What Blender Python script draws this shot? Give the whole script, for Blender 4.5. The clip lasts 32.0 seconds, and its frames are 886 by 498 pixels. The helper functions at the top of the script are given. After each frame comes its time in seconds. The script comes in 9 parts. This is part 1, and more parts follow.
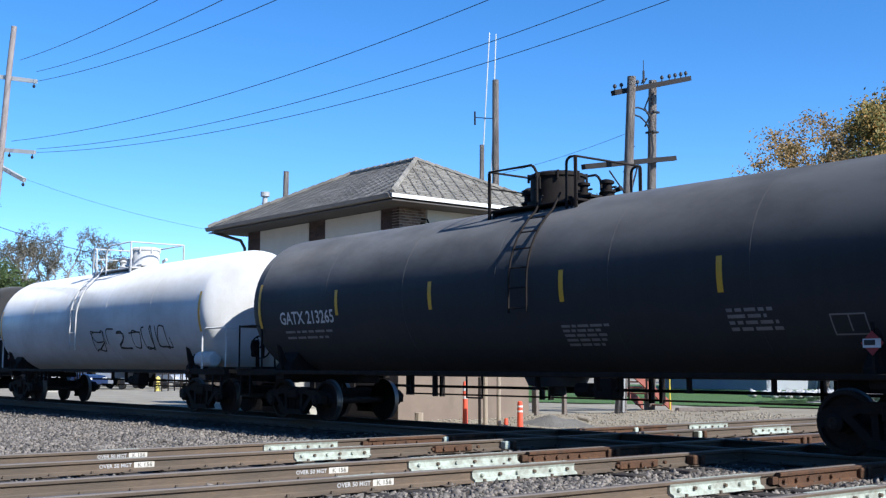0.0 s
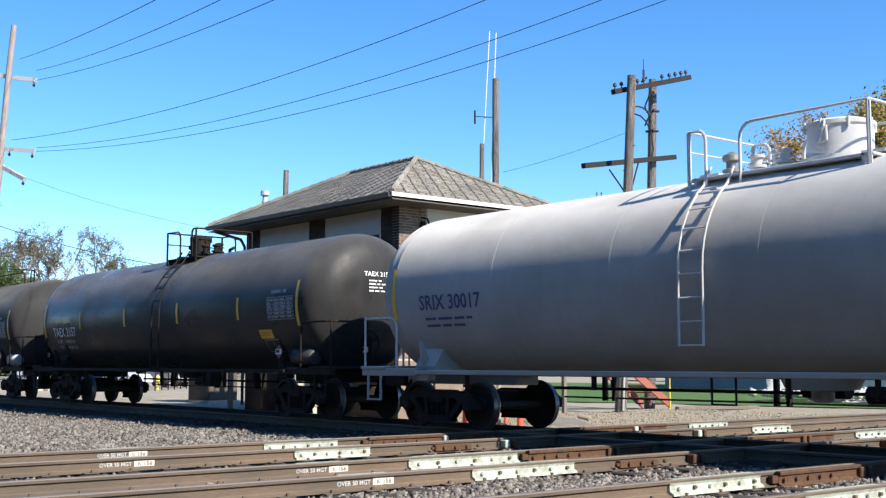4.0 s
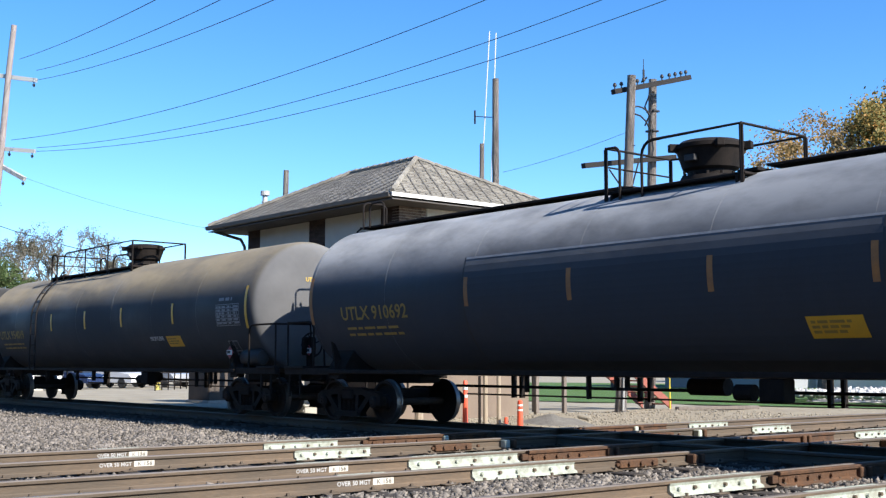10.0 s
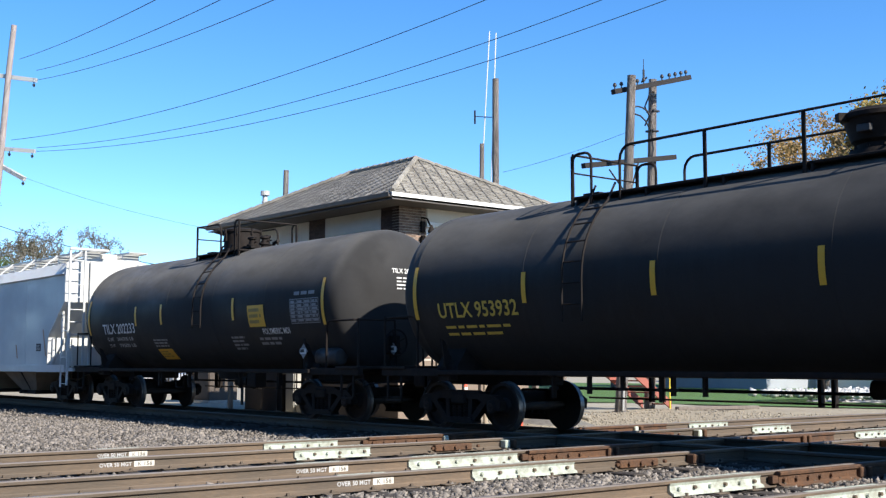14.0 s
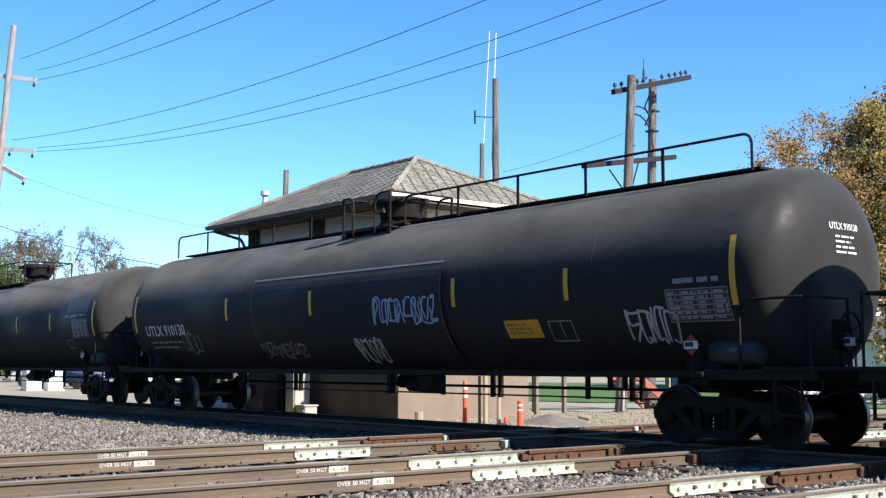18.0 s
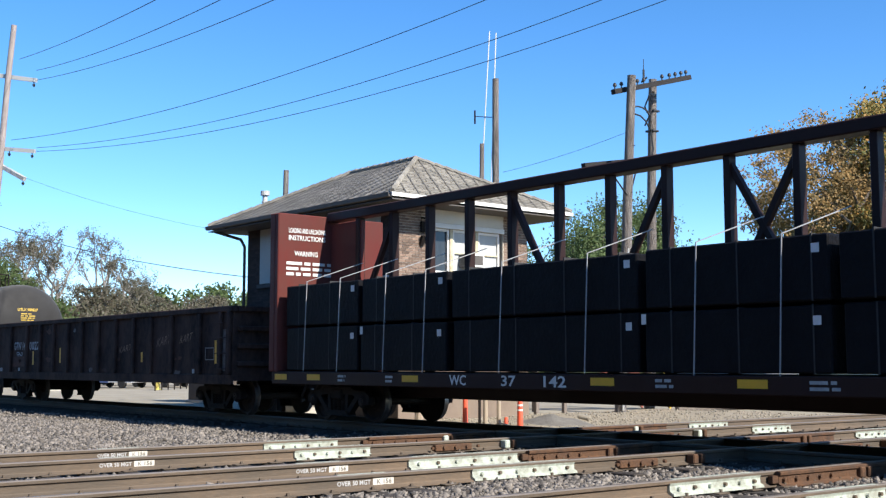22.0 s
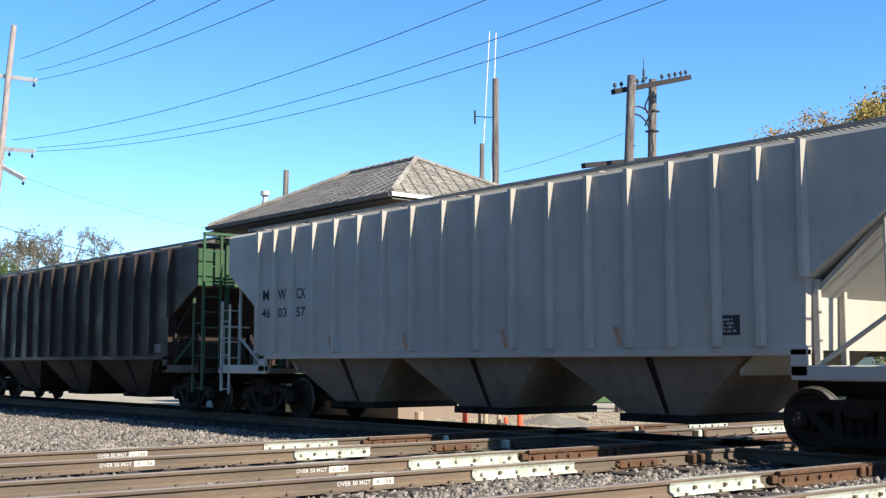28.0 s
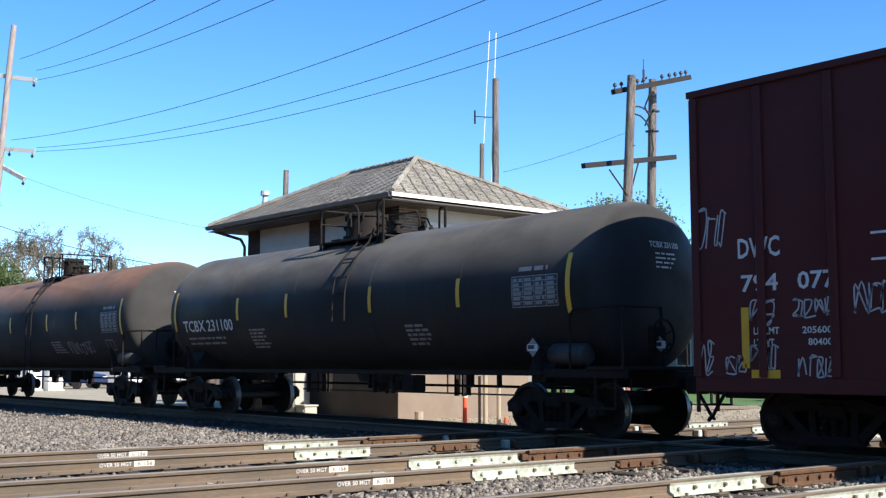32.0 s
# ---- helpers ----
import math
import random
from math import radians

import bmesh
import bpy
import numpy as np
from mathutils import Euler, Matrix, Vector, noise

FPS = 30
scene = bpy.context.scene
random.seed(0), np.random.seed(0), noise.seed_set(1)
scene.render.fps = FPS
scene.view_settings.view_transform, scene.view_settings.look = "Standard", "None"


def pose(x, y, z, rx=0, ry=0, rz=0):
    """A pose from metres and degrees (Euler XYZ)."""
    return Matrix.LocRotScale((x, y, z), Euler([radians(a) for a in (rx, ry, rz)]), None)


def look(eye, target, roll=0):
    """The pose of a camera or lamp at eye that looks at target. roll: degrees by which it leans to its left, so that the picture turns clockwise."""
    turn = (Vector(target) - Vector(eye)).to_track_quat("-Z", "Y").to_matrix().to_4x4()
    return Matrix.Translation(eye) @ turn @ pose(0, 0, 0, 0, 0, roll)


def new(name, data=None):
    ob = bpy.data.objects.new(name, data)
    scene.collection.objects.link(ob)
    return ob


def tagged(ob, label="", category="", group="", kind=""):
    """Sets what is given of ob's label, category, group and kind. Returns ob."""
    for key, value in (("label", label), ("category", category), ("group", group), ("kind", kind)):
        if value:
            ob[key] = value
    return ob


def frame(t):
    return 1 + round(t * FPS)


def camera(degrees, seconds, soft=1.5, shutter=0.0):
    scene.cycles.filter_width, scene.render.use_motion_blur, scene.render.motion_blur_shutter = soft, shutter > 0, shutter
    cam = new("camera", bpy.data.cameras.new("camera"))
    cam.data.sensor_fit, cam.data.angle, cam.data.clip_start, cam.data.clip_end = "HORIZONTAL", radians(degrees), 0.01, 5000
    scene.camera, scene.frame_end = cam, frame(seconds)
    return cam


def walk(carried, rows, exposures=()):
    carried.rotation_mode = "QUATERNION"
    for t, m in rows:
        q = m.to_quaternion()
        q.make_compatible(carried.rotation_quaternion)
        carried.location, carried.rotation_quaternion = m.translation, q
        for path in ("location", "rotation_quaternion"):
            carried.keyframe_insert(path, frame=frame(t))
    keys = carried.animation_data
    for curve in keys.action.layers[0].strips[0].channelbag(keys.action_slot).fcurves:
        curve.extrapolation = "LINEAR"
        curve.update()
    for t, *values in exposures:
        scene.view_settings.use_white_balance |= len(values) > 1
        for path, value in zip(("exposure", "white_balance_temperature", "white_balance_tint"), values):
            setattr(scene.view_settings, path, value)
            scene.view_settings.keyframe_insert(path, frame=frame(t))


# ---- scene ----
# Metres. The railhead is z = 0, the moving train runs along x on the track at y = YT, the crossing tracks run along y.
EYE = Vector((0.0, 0.0, 1.15))
YAW, PITCH = radians(39.43), radians(5.728)
YT = 14.33          # centre of the train's track
SPEED = 12.8        # metres a second, towards -x
CLIP = 32.0


def aim(dp):
    p = PITCH + radians(dp)
    d = Vector((-math.cos(YAW) * math.cos(p), math.sin(YAW) * math.cos(p), math.sin(p)))
    return look(EYE, EYE + d * 10, 0)


cam = camera(42.11, CLIP, soft=1.3)
walk(cam, [(0.0, aim(0.055)), (0.5, aim(0.1)), (1.0, aim(0.03)), (2.0, aim(0.01)), (3.5, aim(0.0)), (CLIP, aim(0.0))],
     [(0, 0.61, 5800, 10), (0.5, 0.71, 6050, 10), (1, 0.81, 6300, 10), (1.5, 0.91, 6400, 10), (2, 0.94, 6500, 10), (3, 0.99, 6500, 10), (3.5, 0.96, 6500, 10), (6, 0.81, 6150, 10), (7, 0.86, 6500, 10), (9, 0.96, 6400, 10), (10, 0.96, 6350, 10), (10.5, 0.96, 6388, 10), (12, 0.91, 6500, 10), (13, 0.79, 6100, 10), (14, 0.93, 6400, 10), (17, 0.99, 6500, 10), (18, 1.01, 6500, 10), (20, 0.96, 6500, 10), (21, 0.76, 6350, 10), (22, 0.86, 6400, 10), (23, 0.96, 6600, 10), (24, 1.06, 6800, 10), (25, 1.01, 6550, 10), (28, 1.09, 6800, 10), (29, 0.89, 6650, 10), (30, 0.87, 6500, 10), (CLIP, 1.01, 6500, 10)])

# ---- light: clear October sky, sun beyond the train's right-hand end ----
SUN = Vector((1.25, 0.17, 1.0)).normalized()
world = bpy.data.worlds.new("sky")
scene.world = world
world.use_nodes = True
wn = world.node_tree
bg = wn.nodes["Background"]
sky = wn.nodes.new("ShaderNodeTexSky")
sky.sky_type = "NISHITA"
sky.sun_disc = False
sky.sun_elevation = math.asin(SUN.z)
sky.sun_rotation = math.atan2(SUN.x, SUN.y)
sky.altitude = 200
sky.air_density, sky.dust_density, sky.ozone_density = 0.7, 0.15, 2.5
tone = wn.nodes.new("ShaderNodeHueSaturation")
tone.inputs["Hue"].default_value, tone.inputs["Saturation"].default_value, tone.inputs["Value"].default_value = 0.5, 1.26, 1.0
wn.links.new(sky.outputs[0], tone.inputs["Color"])
wn.links.new(tone.outputs[0], bg.inputs[0])
bg.inputs[1].default_value = 0.138
sun = new("sun", bpy.data.lights.new("sun", "SUN"))
sun.data.energy, sun.data.angle, sun.data.color = 5.0, radians(0.53), (1.0, 0.93, 0.83)
sun.matrix_world = look(SUN * 50, (0, 0, 0))
scene.view_settings.exposure = 0.0


# ---- materials ----
def nodes(name):
    m = bpy.data.materials.new(name)
    m.use_nodes = True
    t = m.node_tree
    return m, t, t.nodes["Principled BSDF"]


def rgb(c):
    return (*c, 1.0) if len(c) == 3 else c


def mixer(t, fac, a, b):
    """A colour mix; a and b are colours or sockets, fac a socket or a number."""
    n = t.nodes.new("ShaderNodeMix")
    n.data_type = "RGBA"
    for i, v in ((0, fac), (6, a), (7, b)):
        if isinstance(v, bpy.types.NodeSocket):
            t.links.new(v, n.inputs[i])
        else:
            n.inputs[i].default_value = v if i == 0 else rgb(v)
    return n.outputs[2]


def noise_at(t, scale, stretch=(1, 1, 1), detail=5, lo=0.35, hi=0.65, rough=0.6, shift=0.0):
    co = t.nodes.new("ShaderNodeTexCoord")
    mp = t.nodes.new("ShaderNodeMapping")
    mp.inputs["Scale"].default_value = stretch
    mp.inputs["Location"].default_value = (shift, shift * 2, shift * 3)
    t.links.new(co.outputs["Object"], mp.inputs[0])
    n = t.nodes.new("ShaderNodeTexNoise")
    n.inputs["Scale"].default_value, n.inputs["Detail"].default_value, n.inputs["Roughness"].default_value = scale, detail, rough
    t.links.new(mp.outputs[0], n.inputs["Vector"])
    r = t.nodes.new("ShaderNodeMapRange")
    r.inputs[1].default_value, r.inputs[2].default_value = lo, hi
    t.links.new(n.outputs["Fac"], r.inputs[0])
    return r.outputs[0]


def relief(t, p, height, strength, dist=0.01):
    b = t.nodes.new("ShaderNodeBump")
    b.inputs["Strength"].default_value, b.inputs["Distance"].default_value = strength, dist
    t.links.new(height, b.inputs["Height"])
    t.links.new(b.outputs[0], p.inputs["Normal"])


def scaled(t, sock, k):
    n = t.nodes.new("ShaderNodeMath")
    n.operation = "MULTIPLY"
    n.inputs[1].default_value = k
    t.links.new(sock, n.inputs[0])
    return n.outputs[0]


def height_mask(t, z0, z1):
    """0 below z0, 1 above z1, in the object's space."""
    co = t.nodes.new("ShaderNodeTexCoord")
    s = t.nodes.new("ShaderNodeSeparateXYZ")
    t.links.new(co.outputs["Object"], s.inputs[0])
    r = t.nodes.new("ShaderNodeMapRange")
    r.interpolation_type = "SMOOTHSTEP"
    r.inputs[1].default_value, r.inputs[2].default_value = z0, z1
    t.links.new(s.outputs[2], r.inputs[0])
    return r.outputs[0]


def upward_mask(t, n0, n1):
    """0 on faces whose normal rises less than n0, 1 above n1; carries dust and painted sunlight."""
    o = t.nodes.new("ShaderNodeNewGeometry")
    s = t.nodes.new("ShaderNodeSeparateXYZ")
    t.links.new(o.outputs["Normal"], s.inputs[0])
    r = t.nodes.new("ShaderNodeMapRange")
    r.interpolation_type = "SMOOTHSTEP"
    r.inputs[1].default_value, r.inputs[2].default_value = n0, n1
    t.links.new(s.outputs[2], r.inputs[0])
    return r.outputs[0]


def by_island(t, c, k):
    """Shades each loose piece of a joined mesh a little differently."""
    o = t.nodes.new("ShaderNodeNewGeometry")
    h = t.nodes.new("ShaderNodeHueSaturation")
    r = t.nodes.new("ShaderNodeMapRange")
    r.inputs[3].default_value, r.inputs[4].default_value = 1 - k, 1 + k
    t.links.new(o.outputs["Random Per Island"], r.inputs[0])
    t.links.new(r.outputs[0], h.inputs["Value"])
    t.links.new(c, h.inputs["Color"])
    return h.outputs[0]


def surface(name, base, other, rough=0.6, metal=0.0, scale=4.0, fine=40.0, amount=0.6, bump=0.15, dist=0.01, stretch=(1, 1, 1), piece=0.0, spec=0.5, island=0.0):
    """A surface that varies between two colours at two scales, with fine relief. piece: how far each piece's own shade varies."""
    m, t, p = nodes(name)
    big = noise_at(t, scale, stretch)
    small = noise_at(t, fine, stretch, shift=3.1)
    c = mixer(t, scaled(t, big, amount), base, other)
    c = mixer(t, scaled(t, small, amount * 0.5), c, other)
    if piece:
        o = t.nodes.new("ShaderNodeObjectInfo")
        h = t.nodes.new("ShaderNodeHueSaturation")
        r = t.nodes.new("ShaderNodeMapRange")
        r.inputs[3].default_value, r.inputs[4].default_value = 1 - piece, 1 + piece
        t.links.new(o.outputs["Random"], r.inputs[0])
        t.links.new(r.outputs[0], h.inputs["Value"])
        t.links.new(c, h.inputs["Color"])
        c = h.outputs[0]
    if island:
        c = by_island(t, c, island)
    t.links.new(c, p.inputs["Base Color"])
    p.inputs["Roughness"].default_value, p.inputs["Metallic"].default_value = rough, metal
    p.inputs["Specular IOR Level"].default_value = spec
    if bump:
        relief(t, p, small, bump, dist)
    return m


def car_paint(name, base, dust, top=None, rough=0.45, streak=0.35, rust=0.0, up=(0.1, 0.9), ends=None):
    """Weathered paint: dust blotches, rain streaks down the sides, a dusty or rusty film on the upper part that on dark
    tanks also paints in sunlight, and ends painted paler as if sunlit.
    """
    m, t, p = nodes(name)
    blot = noise_at(t, 0.9, (0.6, 1, 1), shift=1.7)
    run = noise_at(t, 1.6, (3, 3, 0.22), lo=0.45, hi=0.75, shift=5.3)
    fine = noise_at(t, 30, shift=2.2)
    c = mixer(t, scaled(t, blot, 0.6), base, dust)
    c = mixer(t, scaled(t, run, streak), c, dust)
    c = mixer(t, scaled(t, fine, 0.18), c, dust)
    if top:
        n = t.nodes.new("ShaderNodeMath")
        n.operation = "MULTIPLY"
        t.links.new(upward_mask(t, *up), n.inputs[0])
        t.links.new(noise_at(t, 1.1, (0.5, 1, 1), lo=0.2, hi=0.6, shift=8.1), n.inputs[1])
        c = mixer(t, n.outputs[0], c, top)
    # paler car ends: the sun on the heads is put into the colour
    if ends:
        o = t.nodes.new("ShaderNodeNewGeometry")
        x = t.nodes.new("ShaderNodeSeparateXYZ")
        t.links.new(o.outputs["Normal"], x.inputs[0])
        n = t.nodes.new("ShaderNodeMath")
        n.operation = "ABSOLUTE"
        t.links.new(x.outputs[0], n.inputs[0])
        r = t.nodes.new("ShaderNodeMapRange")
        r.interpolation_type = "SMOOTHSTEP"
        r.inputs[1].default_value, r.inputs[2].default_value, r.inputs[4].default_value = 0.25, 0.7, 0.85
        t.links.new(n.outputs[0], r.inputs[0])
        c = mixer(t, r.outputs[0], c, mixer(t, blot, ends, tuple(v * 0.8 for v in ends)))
    if rust:
        spots = noise_at(t, 3.0, (1.5, 1.5, 0.5), lo=0.58, hi=0.72, shift=4.4)
        c = mixer(t, scaled(t, spots, rust), c, (0.13, 0.05, 0.025))
    t.links.new(c, p.inputs["Base Color"])
    r = t.nodes.new("ShaderNodeMapRange")
    r.inputs[3].default_value, r.inputs[4].default_value = rough - 0.08, rough + 0.25
    t.links.new(blot, r.inputs[0])
    t.links.new(r.outputs[0], p.inputs["Roughness"])
    p.inputs["Specular IOR Level"].default_value = 0.14
    p.inputs["Diffuse Roughness"].default_value = 1.0
    relief(t, p, noise_at(t, 2.5, (1, 1, 1), detail=3, shift=6.6), 0.08, 0.02)
    return m


GRIME = (0.09, 0.075, 0.06)
M = {
    "rail_web": surface("rail_rust", (0.155, 0.112, 0.076), (0.085, 0.071, 0.056), 0.8, 0.0, 1.6, 40, 0.95, 0.3, stretch=(1, 0.3, 1), spec=0.2),
    "rail_top": surface("rail_worn_steel", (0.15, 0.1312, 0.1162), (0.105, 0.0825, 0.0675), 0.6, 0.15, 2, 30, 0.6, 0.05, stretch=(6, 0.2, 1)),
    "joint": surface("joint_bar_pale_paint", (0.47, 0.53, 0.45), (0.2, 0.19, 0.15), 0.7, 0, 9, 50, 0.75),
    "tie": surface("tie_creosote", (0.03, 0.024, 0.0198), (0.06, 0.0492, 0.0402), 0.85, 0, 5, 50, 0.7, 0.5, stretch=(0.3, 4, 4), piece=0.3),
    "steel": surface("black_steel", (0.0125, 0.011, 0.0102), (0.031, 0.024, 0.02), 0.75, 0, 5, 40, 0.6, spec=0.12),
    "wheel": surface("wheel_steel", (0.024, 0.019, 0.016), (0.05, 0.036, 0.028), 0.7, 0.0, 6, 40, 0.6, spec=0.2),
    "panel_dark": surface("dusty_dark_paint", (0.028, 0.028, 0.028), (0.055, 0.052, 0.05), 0.6, 0, 4, 40, 0.6, 0),
    "pale_steel": surface("worn_bright_steel", (0.3, 0.29, 0.27), (0.12, 0.11, 0.1), 0.45, 0.4, 6, 40, 0.6, 0.05),
    "tread": surface("wheel_tread", (0.22, 0.21, 0.2), (0.14, 0.12, 0.11), 0.38, 0.7, 4, 30, 0.4, 0.03),
    "yellow": surface("reflective_yellow", (0.8, 0.44, 0.025), (0.55, 0.3, 0.04), 0.45, 0, 4, 40, 0.35, 0.02),
    "white": surface("stencil_white", (0.75, 0.75, 0.73), (0.5, 0.49, 0.46), 0.6, 0, 6, 60, 0.5, 0),
    "yellow_text": surface("stencil_yellow", (0.75, 0.5, 0.05), (0.45, 0.32, 0.08), 0.6, 0, 6, 60, 0.5, 0),
    "dim_text": surface("faded_yellow", (0.42, 0.27, 0.05), (0.2, 0.14, 0.05), 0.6, 0, 6, 60, 0.5, 0),
    "dim_white": surface("faded_white", (0.3, 0.3, 0.3), (0.17, 0.17, 0.17), 0.6, 0, 6, 60, 0.6, 0),
    "ink_text": surface("stencil_black", (0.018, 0.02, 0.026), (0.04, 0.042, 0.05), 0.5, 0, 6, 60, 0.4, 0),
    "worn_patch": surface("worn_pale_paint", (0.74, 0.72, 0.65), (0.4, 0.36, 0.29), 0.8, 0, 5, 22, 0.7, 0.1),
    "worn_ink": surface("worn_grey_ink", (0.05, 0.045, 0.04), (0.2, 0.18, 0.15), 0.8, 0, 7, 30, 0.6, 0),
    "blue_text": surface("stencil_blue", (0.02, 0.03, 0.16), (0.05, 0.05, 0.12), 0.5, 0, 6, 60, 0.4, 0),
    "black_text": surface("stencil_black", (0.015, 0.015, 0.017), (0.05, 0.05, 0.05), 0.6, 0, 6, 60, 0.4, 0),
    "panel": surface("data_panel_grey", (0.11, 0.11, 0.108), (0.07, 0.07, 0.07), 0.6, 0, 4, 40, 0.6, 0),
    "worn_print": surface("worn_print", (0.5, 0.5, 0.49), (0.3, 0.3, 0.3), 0.6, 0, 6, 60, 0.5, 0),
    "red": surface("placard_red", (0.35, 0.03, 0.035), (0.2, 0.05, 0.05), 0.5, 0, 6, 40, 0.4, 0),
    "spray_white": surface("spray_white", (0.6, 0.6, 0.6), (0.3, 0.3, 0.3), 0.7, 0, 5, 50, 0.7, 0),
    "spray_cream": surface("spray_cream", (0.75, 0.72, 0.45), (0.5, 0.48, 0.3), 0.7, 0, 5, 50, 0.6, 0),
    "spray_grey": surface("spray_silver", (0.465, 0.4425, 0.435), (0.315, 0.27, 0.255), 0.6, 0, 3, 50, 0.7, 0),
    "spray_dim": surface("spray_faded", (0.24, 0.24, 0.24), (0.1, 0.1, 0.1), 0.7, 0, 4, 50, 0.7, 0),
    "spray_pink": surface("spray_pale_pink", (0.74, 0.68, 0.74), (0.62, 0.4, 0.46), 0.7, 0, 3, 50, 0.6, 0),
    "spray_maroon": surface("spray_maroon", (0.12, 0.02, 0.025), (0.06, 0.02, 0.02), 0.7, 0, 3, 50, 0.6, 0),
    "spray_rose": surface("spray_rose", (0.42, 0.06, 0.1), (0.2, 0.03, 0.05), 0.7, 0, 3, 50, 0.6, 0),
    "spray_olive": surface("spray_olive", (0.13, 0.11, 0.025), (0.05, 0.045, 0.02), 0.7, 0, 3, 50, 0.6, 0),
    "spray_green": surface("spray_green", (0.35, 0.42, 0.12), (0.15, 0.2, 0.08), 0.7, 0, 4, 50, 0.7, 0),
    "spray_blue": surface("spray_blue", (0.35, 0.5, 0.65), (0.2, 0.28, 0.4), 0.7, 0, 4, 50, 0.7, 0),
    "spray_black": surface("spray_black", (0.015, 0.015, 0.015), (0.04, 0.04, 0.04), 0.7, 0, 4, 50, 0.5, 0),
    "spray_red": surface("spray_red", (0.6, 0.05, 0.05), (0.4, 0.04, 0.04), 0.6, 0, 4, 50, 0.5, 0),
}
# Paler tops of the black, grey and slate tanks put sunlight into the paint.
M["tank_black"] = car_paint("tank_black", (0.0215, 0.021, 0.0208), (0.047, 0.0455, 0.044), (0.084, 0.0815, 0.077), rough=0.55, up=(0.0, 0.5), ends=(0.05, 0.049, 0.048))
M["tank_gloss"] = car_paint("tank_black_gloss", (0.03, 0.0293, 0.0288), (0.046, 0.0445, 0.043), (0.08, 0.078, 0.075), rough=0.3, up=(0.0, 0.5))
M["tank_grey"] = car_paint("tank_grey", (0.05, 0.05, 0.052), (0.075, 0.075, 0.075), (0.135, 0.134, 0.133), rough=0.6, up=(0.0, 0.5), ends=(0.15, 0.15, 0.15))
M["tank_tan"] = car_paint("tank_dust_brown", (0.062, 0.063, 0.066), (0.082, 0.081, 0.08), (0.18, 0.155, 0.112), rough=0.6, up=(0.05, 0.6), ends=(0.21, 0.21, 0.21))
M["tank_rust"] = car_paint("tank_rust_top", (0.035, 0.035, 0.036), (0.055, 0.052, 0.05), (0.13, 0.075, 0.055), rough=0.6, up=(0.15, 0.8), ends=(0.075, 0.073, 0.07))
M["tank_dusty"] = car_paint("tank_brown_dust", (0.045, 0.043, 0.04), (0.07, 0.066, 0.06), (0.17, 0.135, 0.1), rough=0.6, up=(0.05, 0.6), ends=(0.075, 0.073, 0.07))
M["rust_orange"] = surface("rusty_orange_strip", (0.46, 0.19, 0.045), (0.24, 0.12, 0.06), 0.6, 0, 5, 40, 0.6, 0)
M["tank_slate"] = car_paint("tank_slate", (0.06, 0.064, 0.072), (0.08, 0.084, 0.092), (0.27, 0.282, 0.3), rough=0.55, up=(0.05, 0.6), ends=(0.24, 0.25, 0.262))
M["tank_white"] = car_paint("tank_white", (0.72, 0.72, 0.71), (0.5, 0.48, 0.43), None, streak=0.25)
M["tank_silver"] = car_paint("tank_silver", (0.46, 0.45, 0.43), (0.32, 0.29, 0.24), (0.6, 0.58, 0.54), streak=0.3)


